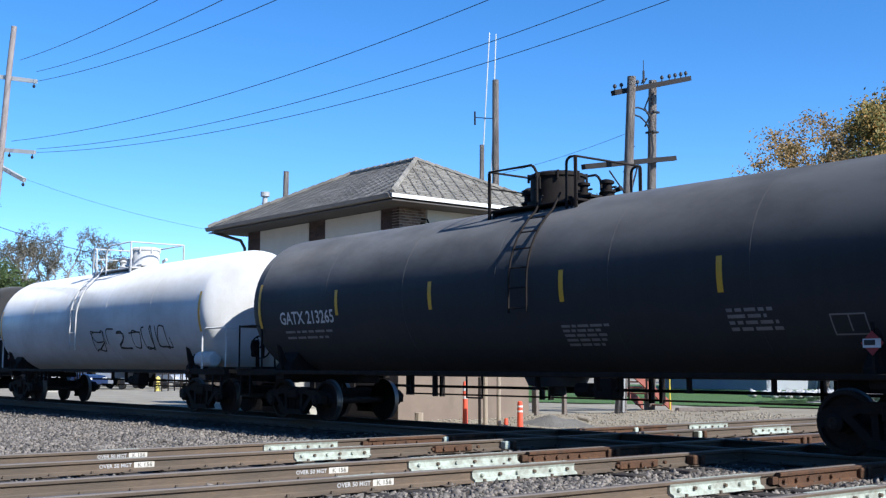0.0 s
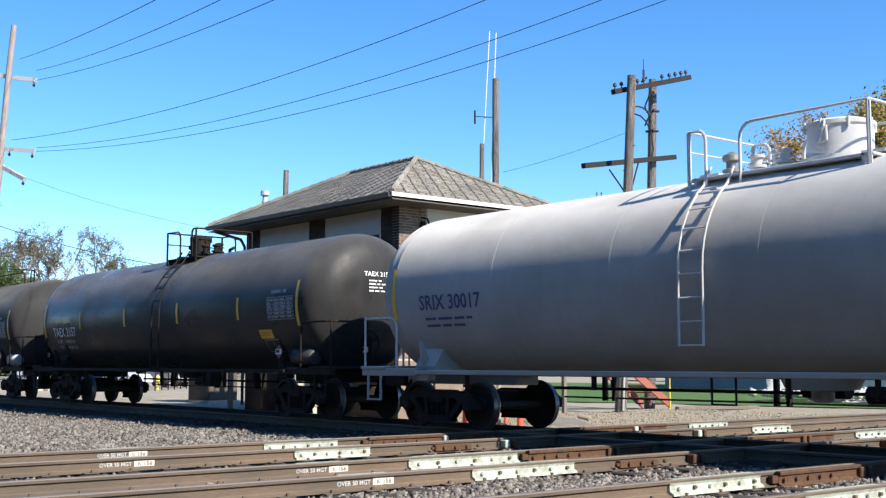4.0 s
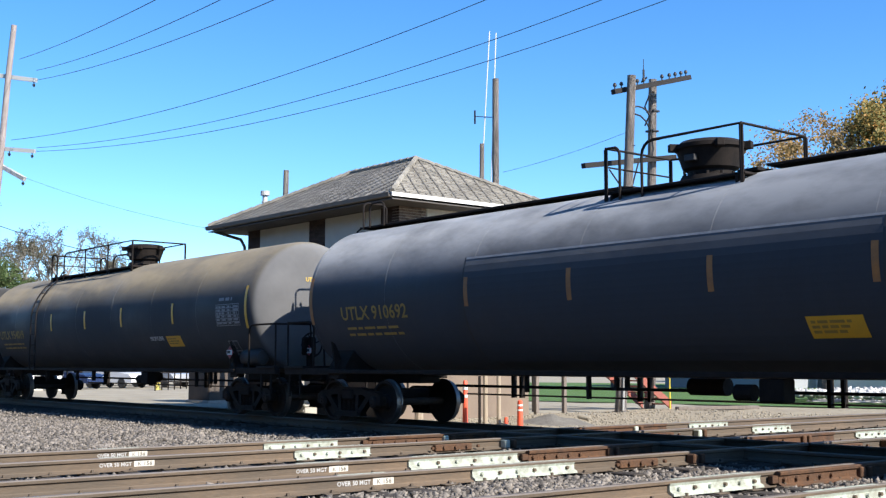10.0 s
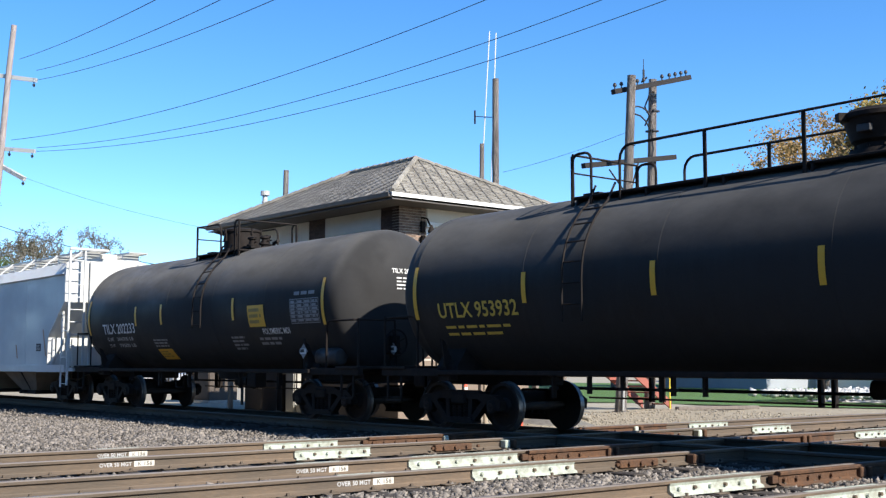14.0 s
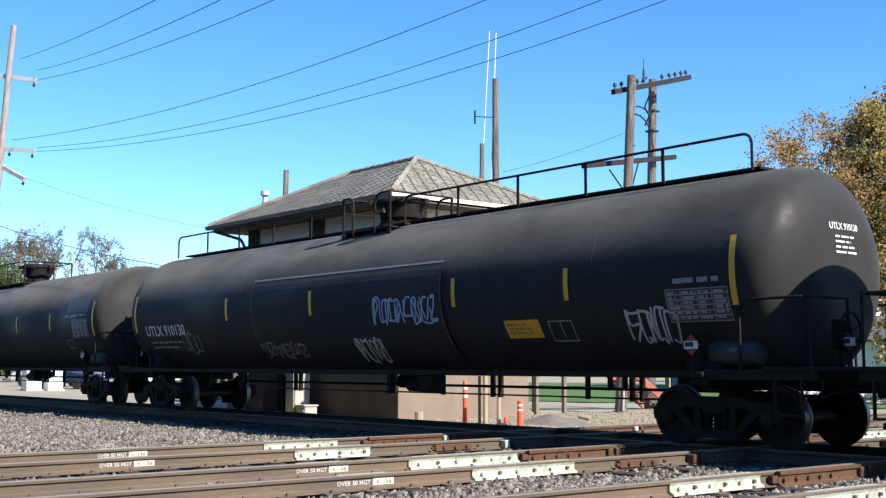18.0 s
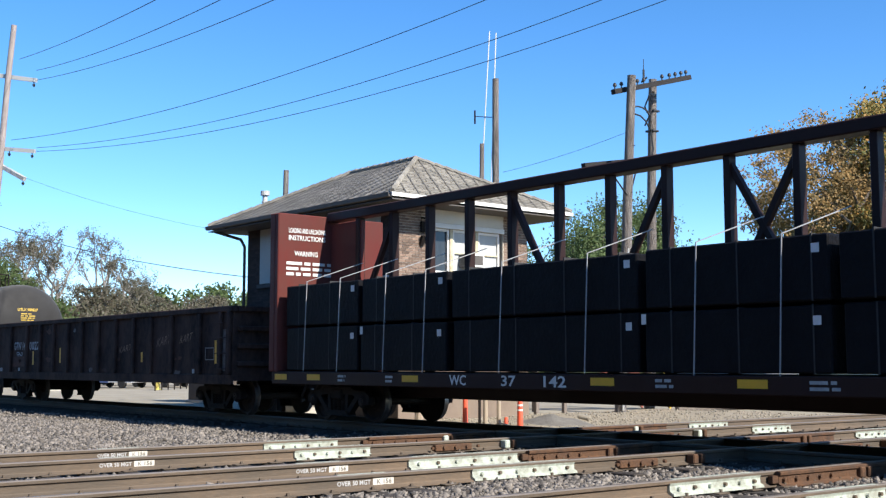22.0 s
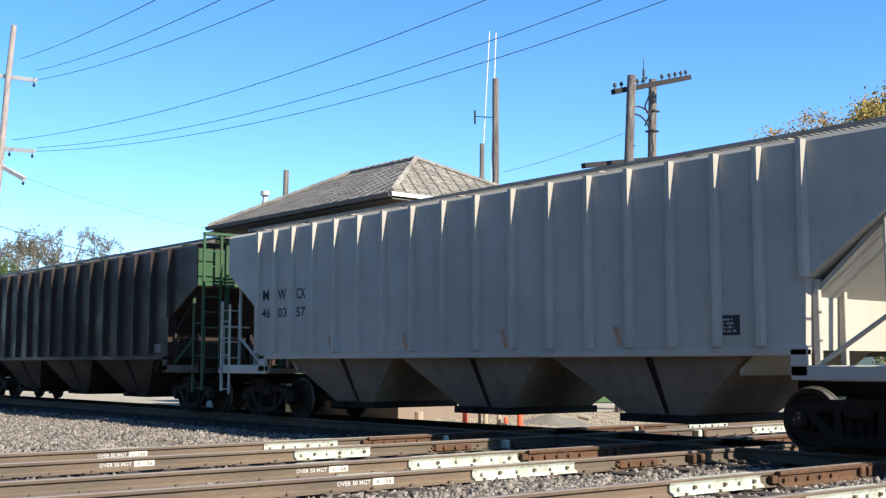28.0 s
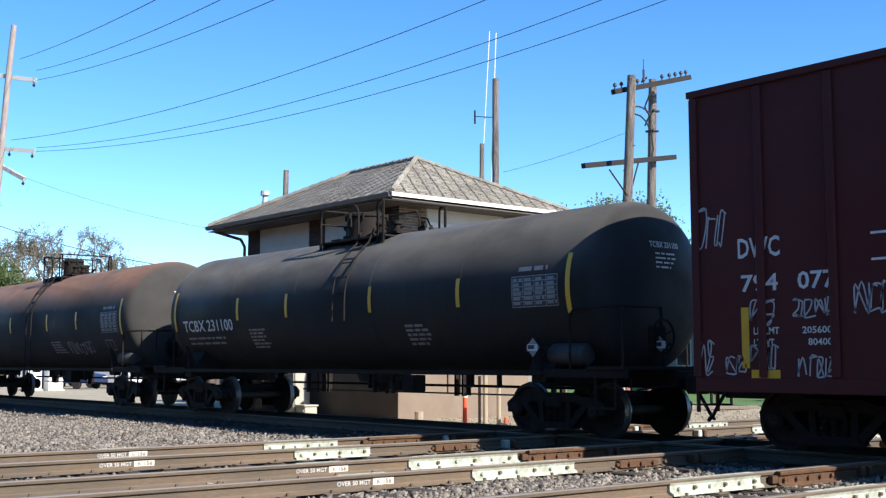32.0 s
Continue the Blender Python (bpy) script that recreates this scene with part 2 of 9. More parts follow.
# ---- mesh building ----
class G:
    """A mesh under construction: lists of corners and faces."""

    def __init__(self):
        self.v, self.f = [], []

    def add(self, vs, fs):
        n = len(self.v)
        self.v += [tuple(a) for a in vs]
        self.f += [tuple(i + n for i in q) for q in fs]
        return self

    def box(self, x0, x1, y0, y1, z0, z1, c=0.0):
        if not c:
            return self.add([(x, y, z) for x in (x0, x1) for y in (y0, y1) for z in (z0, z1)],
                            [(0, 1, 3, 2), (4, 6, 7, 5), (0, 4, 5, 1), (2, 3, 7, 6), (0, 2, 6, 4), (1, 5, 7, 3)])
        vs, ix = [], {}
        for i, x in enumerate((x0, x1)):
            for j, y in enumerate((y0, y1)):
                for k, z in enumerate((z0, z1)):
                    dx, dy, dz = (c if i == 0 else -c), (c if j == 0 else -c), (c if k == 0 else -c)
                    for a, p in enumerate(((x, y + dy, z + dz), (x + dx, y, z + dz), (x + dx, y + dy, z))):
                        ix[i, j, k, a] = len(vs)
                        vs.append(p)
        fs = []
        for i in (0, 1):
            fs.append([ix[i, j, k, 0] for j, k in ((0, 0), (0, 1), (1, 1), (1, 0))][::1 if i == 0 else -1])
            fs.append([ix[j, i, k, 1] for j, k in ((0, 0), (1, 0), (1, 1), (0, 1))][::1 if i == 0 else -1])
            fs.append([ix[j, k, i, 2] for j, k in ((0, 0), (0, 1), (1, 1), (1, 0))][::1 if i == 0 else -1])
        for j in (0, 1):
            for k in (0, 1):
                s = 1 if (j + k) % 2 == 0 else -1
                fs.append([ix[0, j, k, 1], ix[0, j, k, 2], ix[1, j, k, 2], ix[1, j, k, 1]][::-s])
                fs.append([ix[j, 0, k, 0], ix[j, 0, k, 2], ix[j, 1, k, 2], ix[j, 1, k, 0]][::s])
                fs.append([ix[j, k, 0, 0], ix[j, k, 0, 1], ix[j, k, 1, 1], ix[j, k, 1, 0]][::-s])
        for i in (0, 1):
            for j in (0, 1):
                for k in (0, 1):
                    fs.append([ix[i, j, k, a] for a in (0, 1, 2)][::1 if (i + j + k) % 2 == 0 else -1])
        return self.add(vs, fs)

    def cyl(self, a, b, r, n=10, r2=None, caps=True):
        a, b = Vector(a), Vector(b)
        d = (b - a).normalized()
        u = d.orthogonal().normalized()
        w = d.cross(u)
        r2 = r if r2 is None else r2
        vs = []
        for p, q in ((a, r), (b, r2)):
            vs += [p + (u * math.cos(k * math.tau / n) + w * math.sin(k * math.tau / n)) * q for k in range(n)]
        fs = [(k, (k + 1) % n, n + (k + 1) % n, n + k) for k in range(n)]
        if caps:
            fs += [tuple(range(n))[::-1], tuple(range(n, 2 * n))]
        return self.add(vs, fs)

    def tube(self, pts, r, n=6):
        pts = [Vector(p) for p in pts]
        vs, fs = [], []
        u = None
        for i, p in enumerate(pts):
            d = ((pts[min(i + 1, len(pts) - 1)] - p).normalized() + (p - pts[max(i - 1, 0)]).normalized())
            d = d.normalized() if d.length > 1e-6 else Vector((0, 0, 1))
            u = d.orthogonal().normalized() if u is None else (u - d * u.dot(d)).normalized()
            w = d.cross(u)
            vs += [p + (u * math.cos(k * math.tau / n) + w * math.sin(k * math.tau / n)) * r for k in range(n)]
            if i:
                fs += [((i - 1) * n + k, (i - 1) * n + (k + 1) % n, i * n + (k + 1) % n, i * n + k) for k in range(n)]
        fs += [tuple(range(n))[::-1], tuple(range((len(pts) - 1) * n, len(pts) * n))]
        return self.add(vs, fs)

    def taper(self, pts, radii, n=12):
        """A tube whose radius changes from point to point."""
        pts = [Vector(p) for p in pts]
        vs, fs, u = [], [], None
        for i, p in enumerate(pts):
            d = (pts[min(i + 1, len(pts) - 1)] - pts[max(i - 1, 0)]).normalized()
            u = d.orthogonal().normalized() if u is None else (u - d * u.dot(d)).normalized()
            w = d.cross(u)
            vs += [p + (u * math.cos(k * math.tau / n) + w * math.sin(k * math.tau / n)) * radii[i] for k in range(n)]
            if i:
                fs += [((i - 1) * n + k, (i - 1) * n + (k + 1) % n, i * n + (k + 1) % n, i * n + k) for k in range(n)]
        fs += [tuple(range(n))[::-1], tuple(range((len(pts) - 1) * n, len(pts) * n))]
        return self.add(vs, fs)

    def prism(self, poly, y0, y1):
        """A polygon of (x, z) drawn out from y0 to y1."""
        n = len(poly)
        vs = [(x, y0, z) for x, z in poly] + [(x, y1, z) for x, z in poly]
        return self.add(vs, [tuple(range(n)), tuple(range(n, 2 * n))[::-1]] + [(k, n + k, n + (k + 1) % n, (k + 1) % n) for k in range(n)])

    def slab_y(self, poly, y0, y1):
        return self.prism(poly, y0, y1)

    def slab(self, poly, x0, x1):
        """A polygon of (y, z) drawn out from x0 to x1."""
        n = len(poly)
        vs = [(x0, y, z) for y, z in poly] + [(x1, y, z) for y, z in poly]
        return self.add(vs, [tuple(range(n))[::-1], tuple(range(n, 2 * n))] + [(k, (k + 1) % n, n + (k + 1) % n, n + k) for k in range(n)])

    def lathe(self, prof, n=32, axis="x", at=(0, 0, 0)):
        """Turns (along, radius) pairs about an axis."""
        vs, fs = [], []
        for a, r in prof:
            for k in range(n):
                c, s = r * math.cos(k * math.tau / n), r * math.sin(k * math.tau / n)
                p = {"x": (a, c, s), "y": (s, a, c), "z": (c, s, a)}[axis]
                vs.append((p[0] + at[0], p[1] + at[1], p[2] + at[2]))
        for i in range(len(prof) - 1):
            fs += [(i * n + k, i * n + (k + 1) % n, (i + 1) * n + (k + 1) % n, (i + 1) * n + k) for k in range(n)]
        fs += [tuple(range(n))[::-1], tuple(range((len(prof) - 1) * n, len(prof) * n))]
        return self.add(vs, fs)

    def mesh(self, name, mat, smooth=False):
        me = bpy.data.meshes.new(name)
        me.from_pydata(self.v, [], self.f)
        me.update()
        bm = bmesh.new()
        bm.from_mesh(me)
        bmesh.ops.recalc_face_normals(bm, faces=bm.faces)
        bm.to_mesh(me)
        bm.free()
        me.materials.append(M[mat] if isinstance(mat, str) else mat)
        if smooth:
            me.polygons.foreach_set("use_smooth", [True] * len(me.polygons))
            me.set_sharp_from_angle(angle=radians(35))
        return me


def put(name, me, parent=None, m=None, label=""):
    ob = new(name, me)
    ob.parent = parent
    if m is not None:
        ob.matrix_basis = m
    if label:
        ob["label"] = label
    return ob


def part(name, g, mat, parent=None, label="", smooth=False, m=None):
    ob = put(name, g.mesh(name, mat, smooth), parent, m, label)
    if name in ("small_print", "grid_line", "graffiti", "number_print", "maker_block"):
        ob["kind"] = "stuff"
    return ob


def thing(name, m, label, category, group="", kind=""):
    ob = new(name)
    ob.empty_display_size = 0.3
    ob.matrix_basis = m
    return tagged(ob, label, category, group, kind)


LETTERS = {}


def letters(s, fat=0.0):
    """The built-in font's outlines as corners and faces, fitted to a unit square."""
    if (s, fat) in LETTERS:
        return LETTERS[s, fat]
    cu = bpy.data.curves.new("letters", "FONT")
    cu.offset = fat
    cu.body, cu.size, cu.resolution_u = s, 1.0, 2
    ob = bpy.data.objects.new("letters", cu)
    me = ob.to_mesh()
    bm = bmesh.new()
    bm.from_mesh(me)
    z0, z1 = min(v.co.y for v in bm.verts), max(v.co.y for v in bm.verts)
    for k in range(1, 8):
        bmesh.ops.bisect_plane(bm, geom=bm.verts[:] + bm.edges[:] + bm.faces[:], plane_co=(0, z0 + (z1 - z0) * k / 8, 0), plane_no=(0, 1, 0))
    bm.verts.index_update()
    vs = np.array([v.co[:2] for v in bm.verts])
    fs = [tuple(v.index for v in f.verts) for f in bm.faces]
    bm.free()
    ob.to_mesh_clear()
    bpy.data.objects.remove(ob)
    bpy.data.curves.remove(cu)
    lo, hi = vs.min(0), vs.max(0)
    LETTERS[s, fat] = (vs - lo) / (hi - lo), fs
    return LETTERS[s, fat]


def arc(x0, x1, z0, z1, up, n=5):
    """A rounded hoop from (x0, z0) up to z1 and down to (x1, z0)."""
    r = min(up, abs(x1 - x0) / 2)
    s = 1 if x1 > x0 else -1
    a = [(x0, z0)] + [(x0 + s * r * (1 - math.cos(k / n * math.pi / 2)), z1 - r + r * math.sin(k / n * math.pi / 2)) for k in range(n + 1)]
    b = [(x1 - s * r * (1 - math.cos(k / n * math.pi / 2)), z1 - r + r * math.sin(k / n * math.pi / 2)) for k in range(n, -1, -1)] + [(x1, z0)]
    return a + b


# ---- drawing on a surface; at(x, z) gives the place on the near side of a car ----
def patch(g, at, x0, x1, z0, z1, n=6, lean=0.0):
    vs = []
    for k in range(n + 1):
        z = z0 + (z1 - z0) * k / n
        d = lean * (z - z0)
        vs += [at(x0 + d, z), at(x1 + d, z)]
    return g.add(vs, [(2 * k, 2 * k + 1, 2 * k + 3, 2 * k + 2) for k in range(n)])


def words(g, at, s, x0, x1, z0, z1, fat=0.018):
    vs, fs = letters(s, fat)
    return g.add([at(x0 + (x1 - x0) * u, z0 + (z1 - z0) * w) for u, w in vs], fs)


def bars(g, at, x0, x1, z0, z1, rows, rnd, gap=0.45):
    """Rows of plain bars in place of small print."""
    h = (z1 - z0) / rows
    for r in range(rows):
        z, x = z1 - (r + 1) * h + h * 0.2, x0
        end = x0 + (x1 - x0) * rnd.uniform(0.65, 1.0)
        while x < end:
            w = min(rnd.uniform(1.0, 3.5) * h, end - x)
            patch(g, at, x, x + w, z, z + h * (1 - gap), 1)
            x += w + h * 0.5
    return g


def ribbon(g, at, pts, w):
    vs = []
    for i, p in enumerate(pts):
        a, b = pts[max(i - 1, 0)], pts[min(i + 1, len(pts) - 1)]
        d = Vector((b[0] - a[0], b[1] - a[1]))
        d = d.normalized() if d.length > 1e-6 else Vector((1, 0))
        vs += [at(p[0] - d.y * w / 2, p[1] + d.x * w / 2), at(p[0] + d.y * w / 2, p[1] - d.x * w / 2)]
    return g.add(vs, [(2 * k, 2 * k + 1, 2 * k + 3, 2 * k + 2) for k in range(len(pts) - 1)])


STROKES = ("0004", "34140100304042", "000424332200", "0424220040", "0400203034", "441404124210", "14040010304434", "002440", "0444", "00044044", "10143444", "042044", "1030433404")


def glyph(g, at, strokes, x, z, w, h, slant, thick, rnd):
    """Smooth sprayed strokes; each stroke is a run of digit pairs on a grid of five by five."""
    for st in strokes:
        keys = [(int(st[i]) / 4, int(st[i + 1]) / 4) for i in range(0, len(st), 2)]
        keys = [(x + w * (u + rnd.uniform(-0.07, 0.07)) + slant * h * v, z + h * (v + rnd.uniform(-0.08, 0.08))) for u, v in keys]
        pts = []
        for i in range(len(keys) - 1):
            p0, p1, p2, p3 = keys[max(i - 1, 0)], keys[i], keys[i + 1], keys[min(i + 2, len(keys) - 1)]
            for t in (0, 0.25, 0.5, 0.75):
                pts.append(tuple(0.5 * (2 * p1[c] + (p2[c] - p0[c]) * t + (2 * p0[c] - 5 * p1[c] + 4 * p2[c] - p3[c]) * t * t + (3 * p1[c] - p0[c] - 3 * p2[c] + p3[c]) * t ** 3) for c in (0, 1)))
        ribbon(g, at, pts + [keys[-1]], thick)
    return g


def scrawl(g, at, x0, x1, z0, z1, n, w, rnd, strokes=2):
    """A sprayed tag: n letter-like knots of crossing strokes that spell nothing."""
    cw = (x1 - x0) / n
    for k in range(n):
        h = (z1 - z0) * rnd.uniform(0.7, 1.0)
        glyph(g, at, [rnd.choice(STROKES) for _ in range(strokes)], x0 + k * cw, z0 + (z1 - z0 - h) * rnd.random(), cw * rnd.uniform(0.75, 1.05), h, rnd.uniform(0.0, 0.15), w * 0.9, rnd)
    return g


def spray_patch(g, at, x0, x1, z0, z1, rnd, lift=-0.006):
    """A sprayed ground colour with an uneven rim."""
    n, cx, cz = 48, (x0 + x1) / 2, (z0 + z1) / 2
    rim = []
    for k in range(n):
        c, d = math.cos(k * math.tau / n), math.sin(k * math.tau / n)
        q = rnd.uniform(0.86, 1.06)
        rim.append((cx + (x1 - x0) / 2 * q * math.copysign(abs(c) ** 0.5, c), cz + (z1 - z0) / 2 * q * math.copysign(abs(d) ** 0.6, d)))
    vs = []
    for f in (0.02, 0.35, 0.7, 1.0):
        vs += [at(cx + (u - cx) * f, cz + (w - cz) * f, lift) for u, w in rim]
    return g.add(vs, [(i * n + k, i * n + (k + 1) % n, (i + 1) * n + (k + 1) % n, (i + 1) * n + k) for i in range(3) for k in range(n)])


def fat_words(fill, edge, halo, at, text, x0, x1, z0, z1):
    """Bubble lettering: swollen, overlapping characters with a dark outline and a sprayed halo."""
    n = len(text)
    cw = (x1 - x0) / n
    for k, ch in enumerate(text):
        a, b = x0 + k * cw - 0.12 * cw, x0 + (k + 1) * cw + 0.12 * cw
        if ch == "I":
            a, b = a + 0.33 * cw, b - 0.33 * cw
        dz = 0.06 * (z1 - z0) * math.sin(k * 2.4)
        tilt = 0.16 * math.sin(k * 1.7 + 1)
        for g, fat, grow, up in ((halo, 0.1, 0.12, -0.004), (edge, 0.075, 0.06, 0.0), (fill, 0.03, 0.0, 0.008)):
            vs, fs = letters(ch, fat)
            g.add([at(a - grow + (b - a + 2 * grow) * u + tilt * (w - 0.5) * (z1 - z0), z0 + dz - grow + (z1 - z0 + 2 * grow) * w, up + 0.0015 * k) for u, w in vs], fs)


def plain_blocks(g, at, x0, x1, z0, z1, n):
    """A row of slanted plain blocks in place of a maker's lettering."""
    cw = (x1 - x0) / n
    for k in range(n):
        patch(g, at, x0 + k * cw, x0 + (k + 0.84) * cw, z0, z1, 3, 0.25)
    return g


# ---- ground, tracks ----
GZ = -0.3           # yard level beyond the tracks
TILT = math.tan(radians(1.6))   # the crossing tracks lean a little
CROSS = (-14.42, -10.75, -6.83)  # their centres at y = 10
HALF = 0.7525       # half of the distance between the railheads

M["gravel"] = surface("ballast_bed", (0.0638, 0.0525, 0.0435), (0.12, 0.1028, 0.0878), 0.9, 0, 9, 45, 0.8, 0.9, 0.03)
M["frog"] = surface("rusty_casting", (0.136, 0.068, 0.034), (0.0612, 0.0408, 0.0306), 0.85, 0, 4, 40, 0.9, 0.5, 0.01, spec=0.2)
M["stone"] = surface("ballast_stone", (0.114, 0.0973, 0.0813), (0.2128, 0.19, 0.1634), 0.85, 0, 6, 60, 0.6, 0.2, 0.01, island=0.65)
# near-black strip under the train: its shadow put into the ballast colour
M["train_shade"] = surface("shaded_ballast", (0.0099, 0.009, 0.0081), (0.0203, 0.018, 0.0158), 0.85, 0, 6, 45, 0.8, 0.9, 0.03)
M["yard"] = surface("pale_yard_dirt", (0.33, 0.295, 0.225), (0.24, 0.21, 0.155), 0.95, 0, 0.7, 9, 0.8, 0.6, 0.02)
M["dirt"] = surface("brown_yard_dirt", (0.23, 0.19, 0.13), (0.31, 0.265, 0.185), 0.95, 0, 1.2, 14, 0.8, 0.7, 0.02)
M["grass"] = surface("lawn_grass", (0.056, 0.128, 0.024), (0.088, 0.16, 0.04), 0.9, 0, 1.5, 20, 0.8, 0.8, 0.03)


def ground_z(x, y):
    """Level of the ground: ballast beside the tracks, a low heap between them, the yard beyond."""
    z = -0.215
    if y > YT + 1.9:
        z += (GZ - z) * min(1, (y - YT - 1.9) / 1.5)
    z += 0.035 * noise.noise(Vector((x * 0.5, y * 0.5, 0))) + 0.02 * noise.noise(Vector((x * 1.7, y * 1.7, 3)))
    d = (y - YT + 2.6) / 0.9
    if x < -16.3 and y < YT:
        z -= 0.14 * math.exp(-d * d) * min(1, (-16.3 - x) / 1.5)
    return z


def ground():
    def steps(lo, a, b, hi, fine):
        out = list(np.arange(a, b, fine))
        k = 1.0
        while out[0] > lo:
            out.insert(0, out[0] - k)
            k *= 1.7
        k = 1.0
        while out[-1] < hi:
            out.append(out[-1] + k)
            k *= 1.7
        return out
    xs, ys = steps(-2500, -46, 6, 2500, 0.4), steps(-600, 0, 34, 2500, 0.4)
    vs = [(x, y, ground_z(x, y) if abs(x) < 300 and abs(y) < 300 else GZ) for x in xs for y in ys]
    n = len(ys)
    me = bpy.data.meshes.new("ground")
    me.from_pydata(vs, [], [(i * n + j, (i + 1) * n + j, (i + 1) * n + j + 1, i * n + j + 1) for i in range(len(xs) - 1) for j in range(n - 1)])
    me.materials.append(M["yard"])
    me.materials.append(M["gravel"])
    me.materials.append(M["train_shade"])
    me.materials.append(M["dirt"])
    for p in me.polygons:
        c = p.center
        if -19 < c.x < 4 or c.y < YT + 2.6:
            p.material_index = 1 if c.y < YT + 2.6 or c.y < 40 and -17 < c.x < -4 else 0
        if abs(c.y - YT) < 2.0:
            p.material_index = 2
        elif -25 < c.x < 4 and YT + 2.0 <= c.y < 40:
            p.material_index = 3
        p.use_smooth = True
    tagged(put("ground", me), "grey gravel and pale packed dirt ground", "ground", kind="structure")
    lawn = G().add([(-34, 31.5, GZ + 0.03), (-14, 36.5, GZ + 0.03), (40, 95, GZ + 0.03), (-75, 62, GZ + 0.03)], [(0, 1, 2, 3)])
    tagged(part("lawn", lawn, "grass"), "mown green lawn", "lawn", kind="structure")


ground()

RAIL = [(-0.076, -0.17), (0.076, -0.17), (0.076, -0.158), (0.02, -0.138), (0.01, -0.125), (0.01, -0.055), (0.034, -0.04), (0.037, -0.012), (0.028, 0.0), (-0.028, 0.0), (-0.037, -0.012), (-0.034, -0.04), (-0.01, -0.055), (-0.01, -0.125), (-0.02, -0.138), (-0.076, -0.158)]


def rail_mesh(length):
    g = G().prism([(a, b) for a, b in RAIL], 0, length)
    me = g.mesh("rail", "rail_web")
    me.materials.append(M["rail_top"])
    for p in me.polygons:
        if p.normal.z > 0.5 and p.center.z > -0.02:
            p.material_index = 1
    return me


def track(name, m, length, first, label):
    t = thing(name, m, label, "railway track", "railway tracks", "structure")
    me = rail_mesh(length)
    for s in (-1, 1):
        put("rail", me, t, pose(s * HALF, 0, 0))
    tie = G().box(-1.3, 1.3, -0.115, 0.115, -0.36, -0.172, 0.012).mesh("tie", "tie")
    plate = G().box(-0.18, 0.18, -0.09, 0.09, -0.172, -0.160, 0.004).box(-0.11, -0.085, -0.05, -0.02, -0.165, -0.13).box(0.085, 0.11, 0.02, 0.05, -0.165, -0.13).mesh("tie_plate", "rail_web")
    rnd = random.Random(4)
    y = first
    n = 0
    while y < length and n < 62:
        b = put("tie", tie, t, pose(rnd.uniform(-0.05, 0.05), y, rnd.uniform(-0.012, 0.0), 0, 0, rnd.uniform(-1, 1)))
        for s in (-1, 1):
            put("tie_plate", plate, t, pose(s * HALF, y, 0.0))
        y += 0.52 + rnd.uniform(-0.03, 0.03)
        n += 1
    return t


LEAN = -1.6
for i, cx in enumerate(CROSS):
    track("track", pose(cx - 13 * TILT, -3, 0, 0, 0, LEAN), 60, 3.0, "rusty crossing track with wooden ties")
track("track", pose(20, YT, -0.004, 0, 0, 90), 130, 20.0, "main line track in the train's shade")


# ---- joints, stencils and castings on the crossing rails ----
JOINTS = {(0, -1): (9.0, 10.3, 6.45), (0, 1): (8.6, 9.85, 5.85), (1, -1): (8.9, 10.7, 7.3), (1, 1): (8.65, 10.25, 6.86), (2, -1): (9.15, 10.6, None), (2, 1): (9.2, 10.5, None)}


def rail_x(i, side, y):
    return CROSS[i] + (y - 10) * TILT + side * HALF


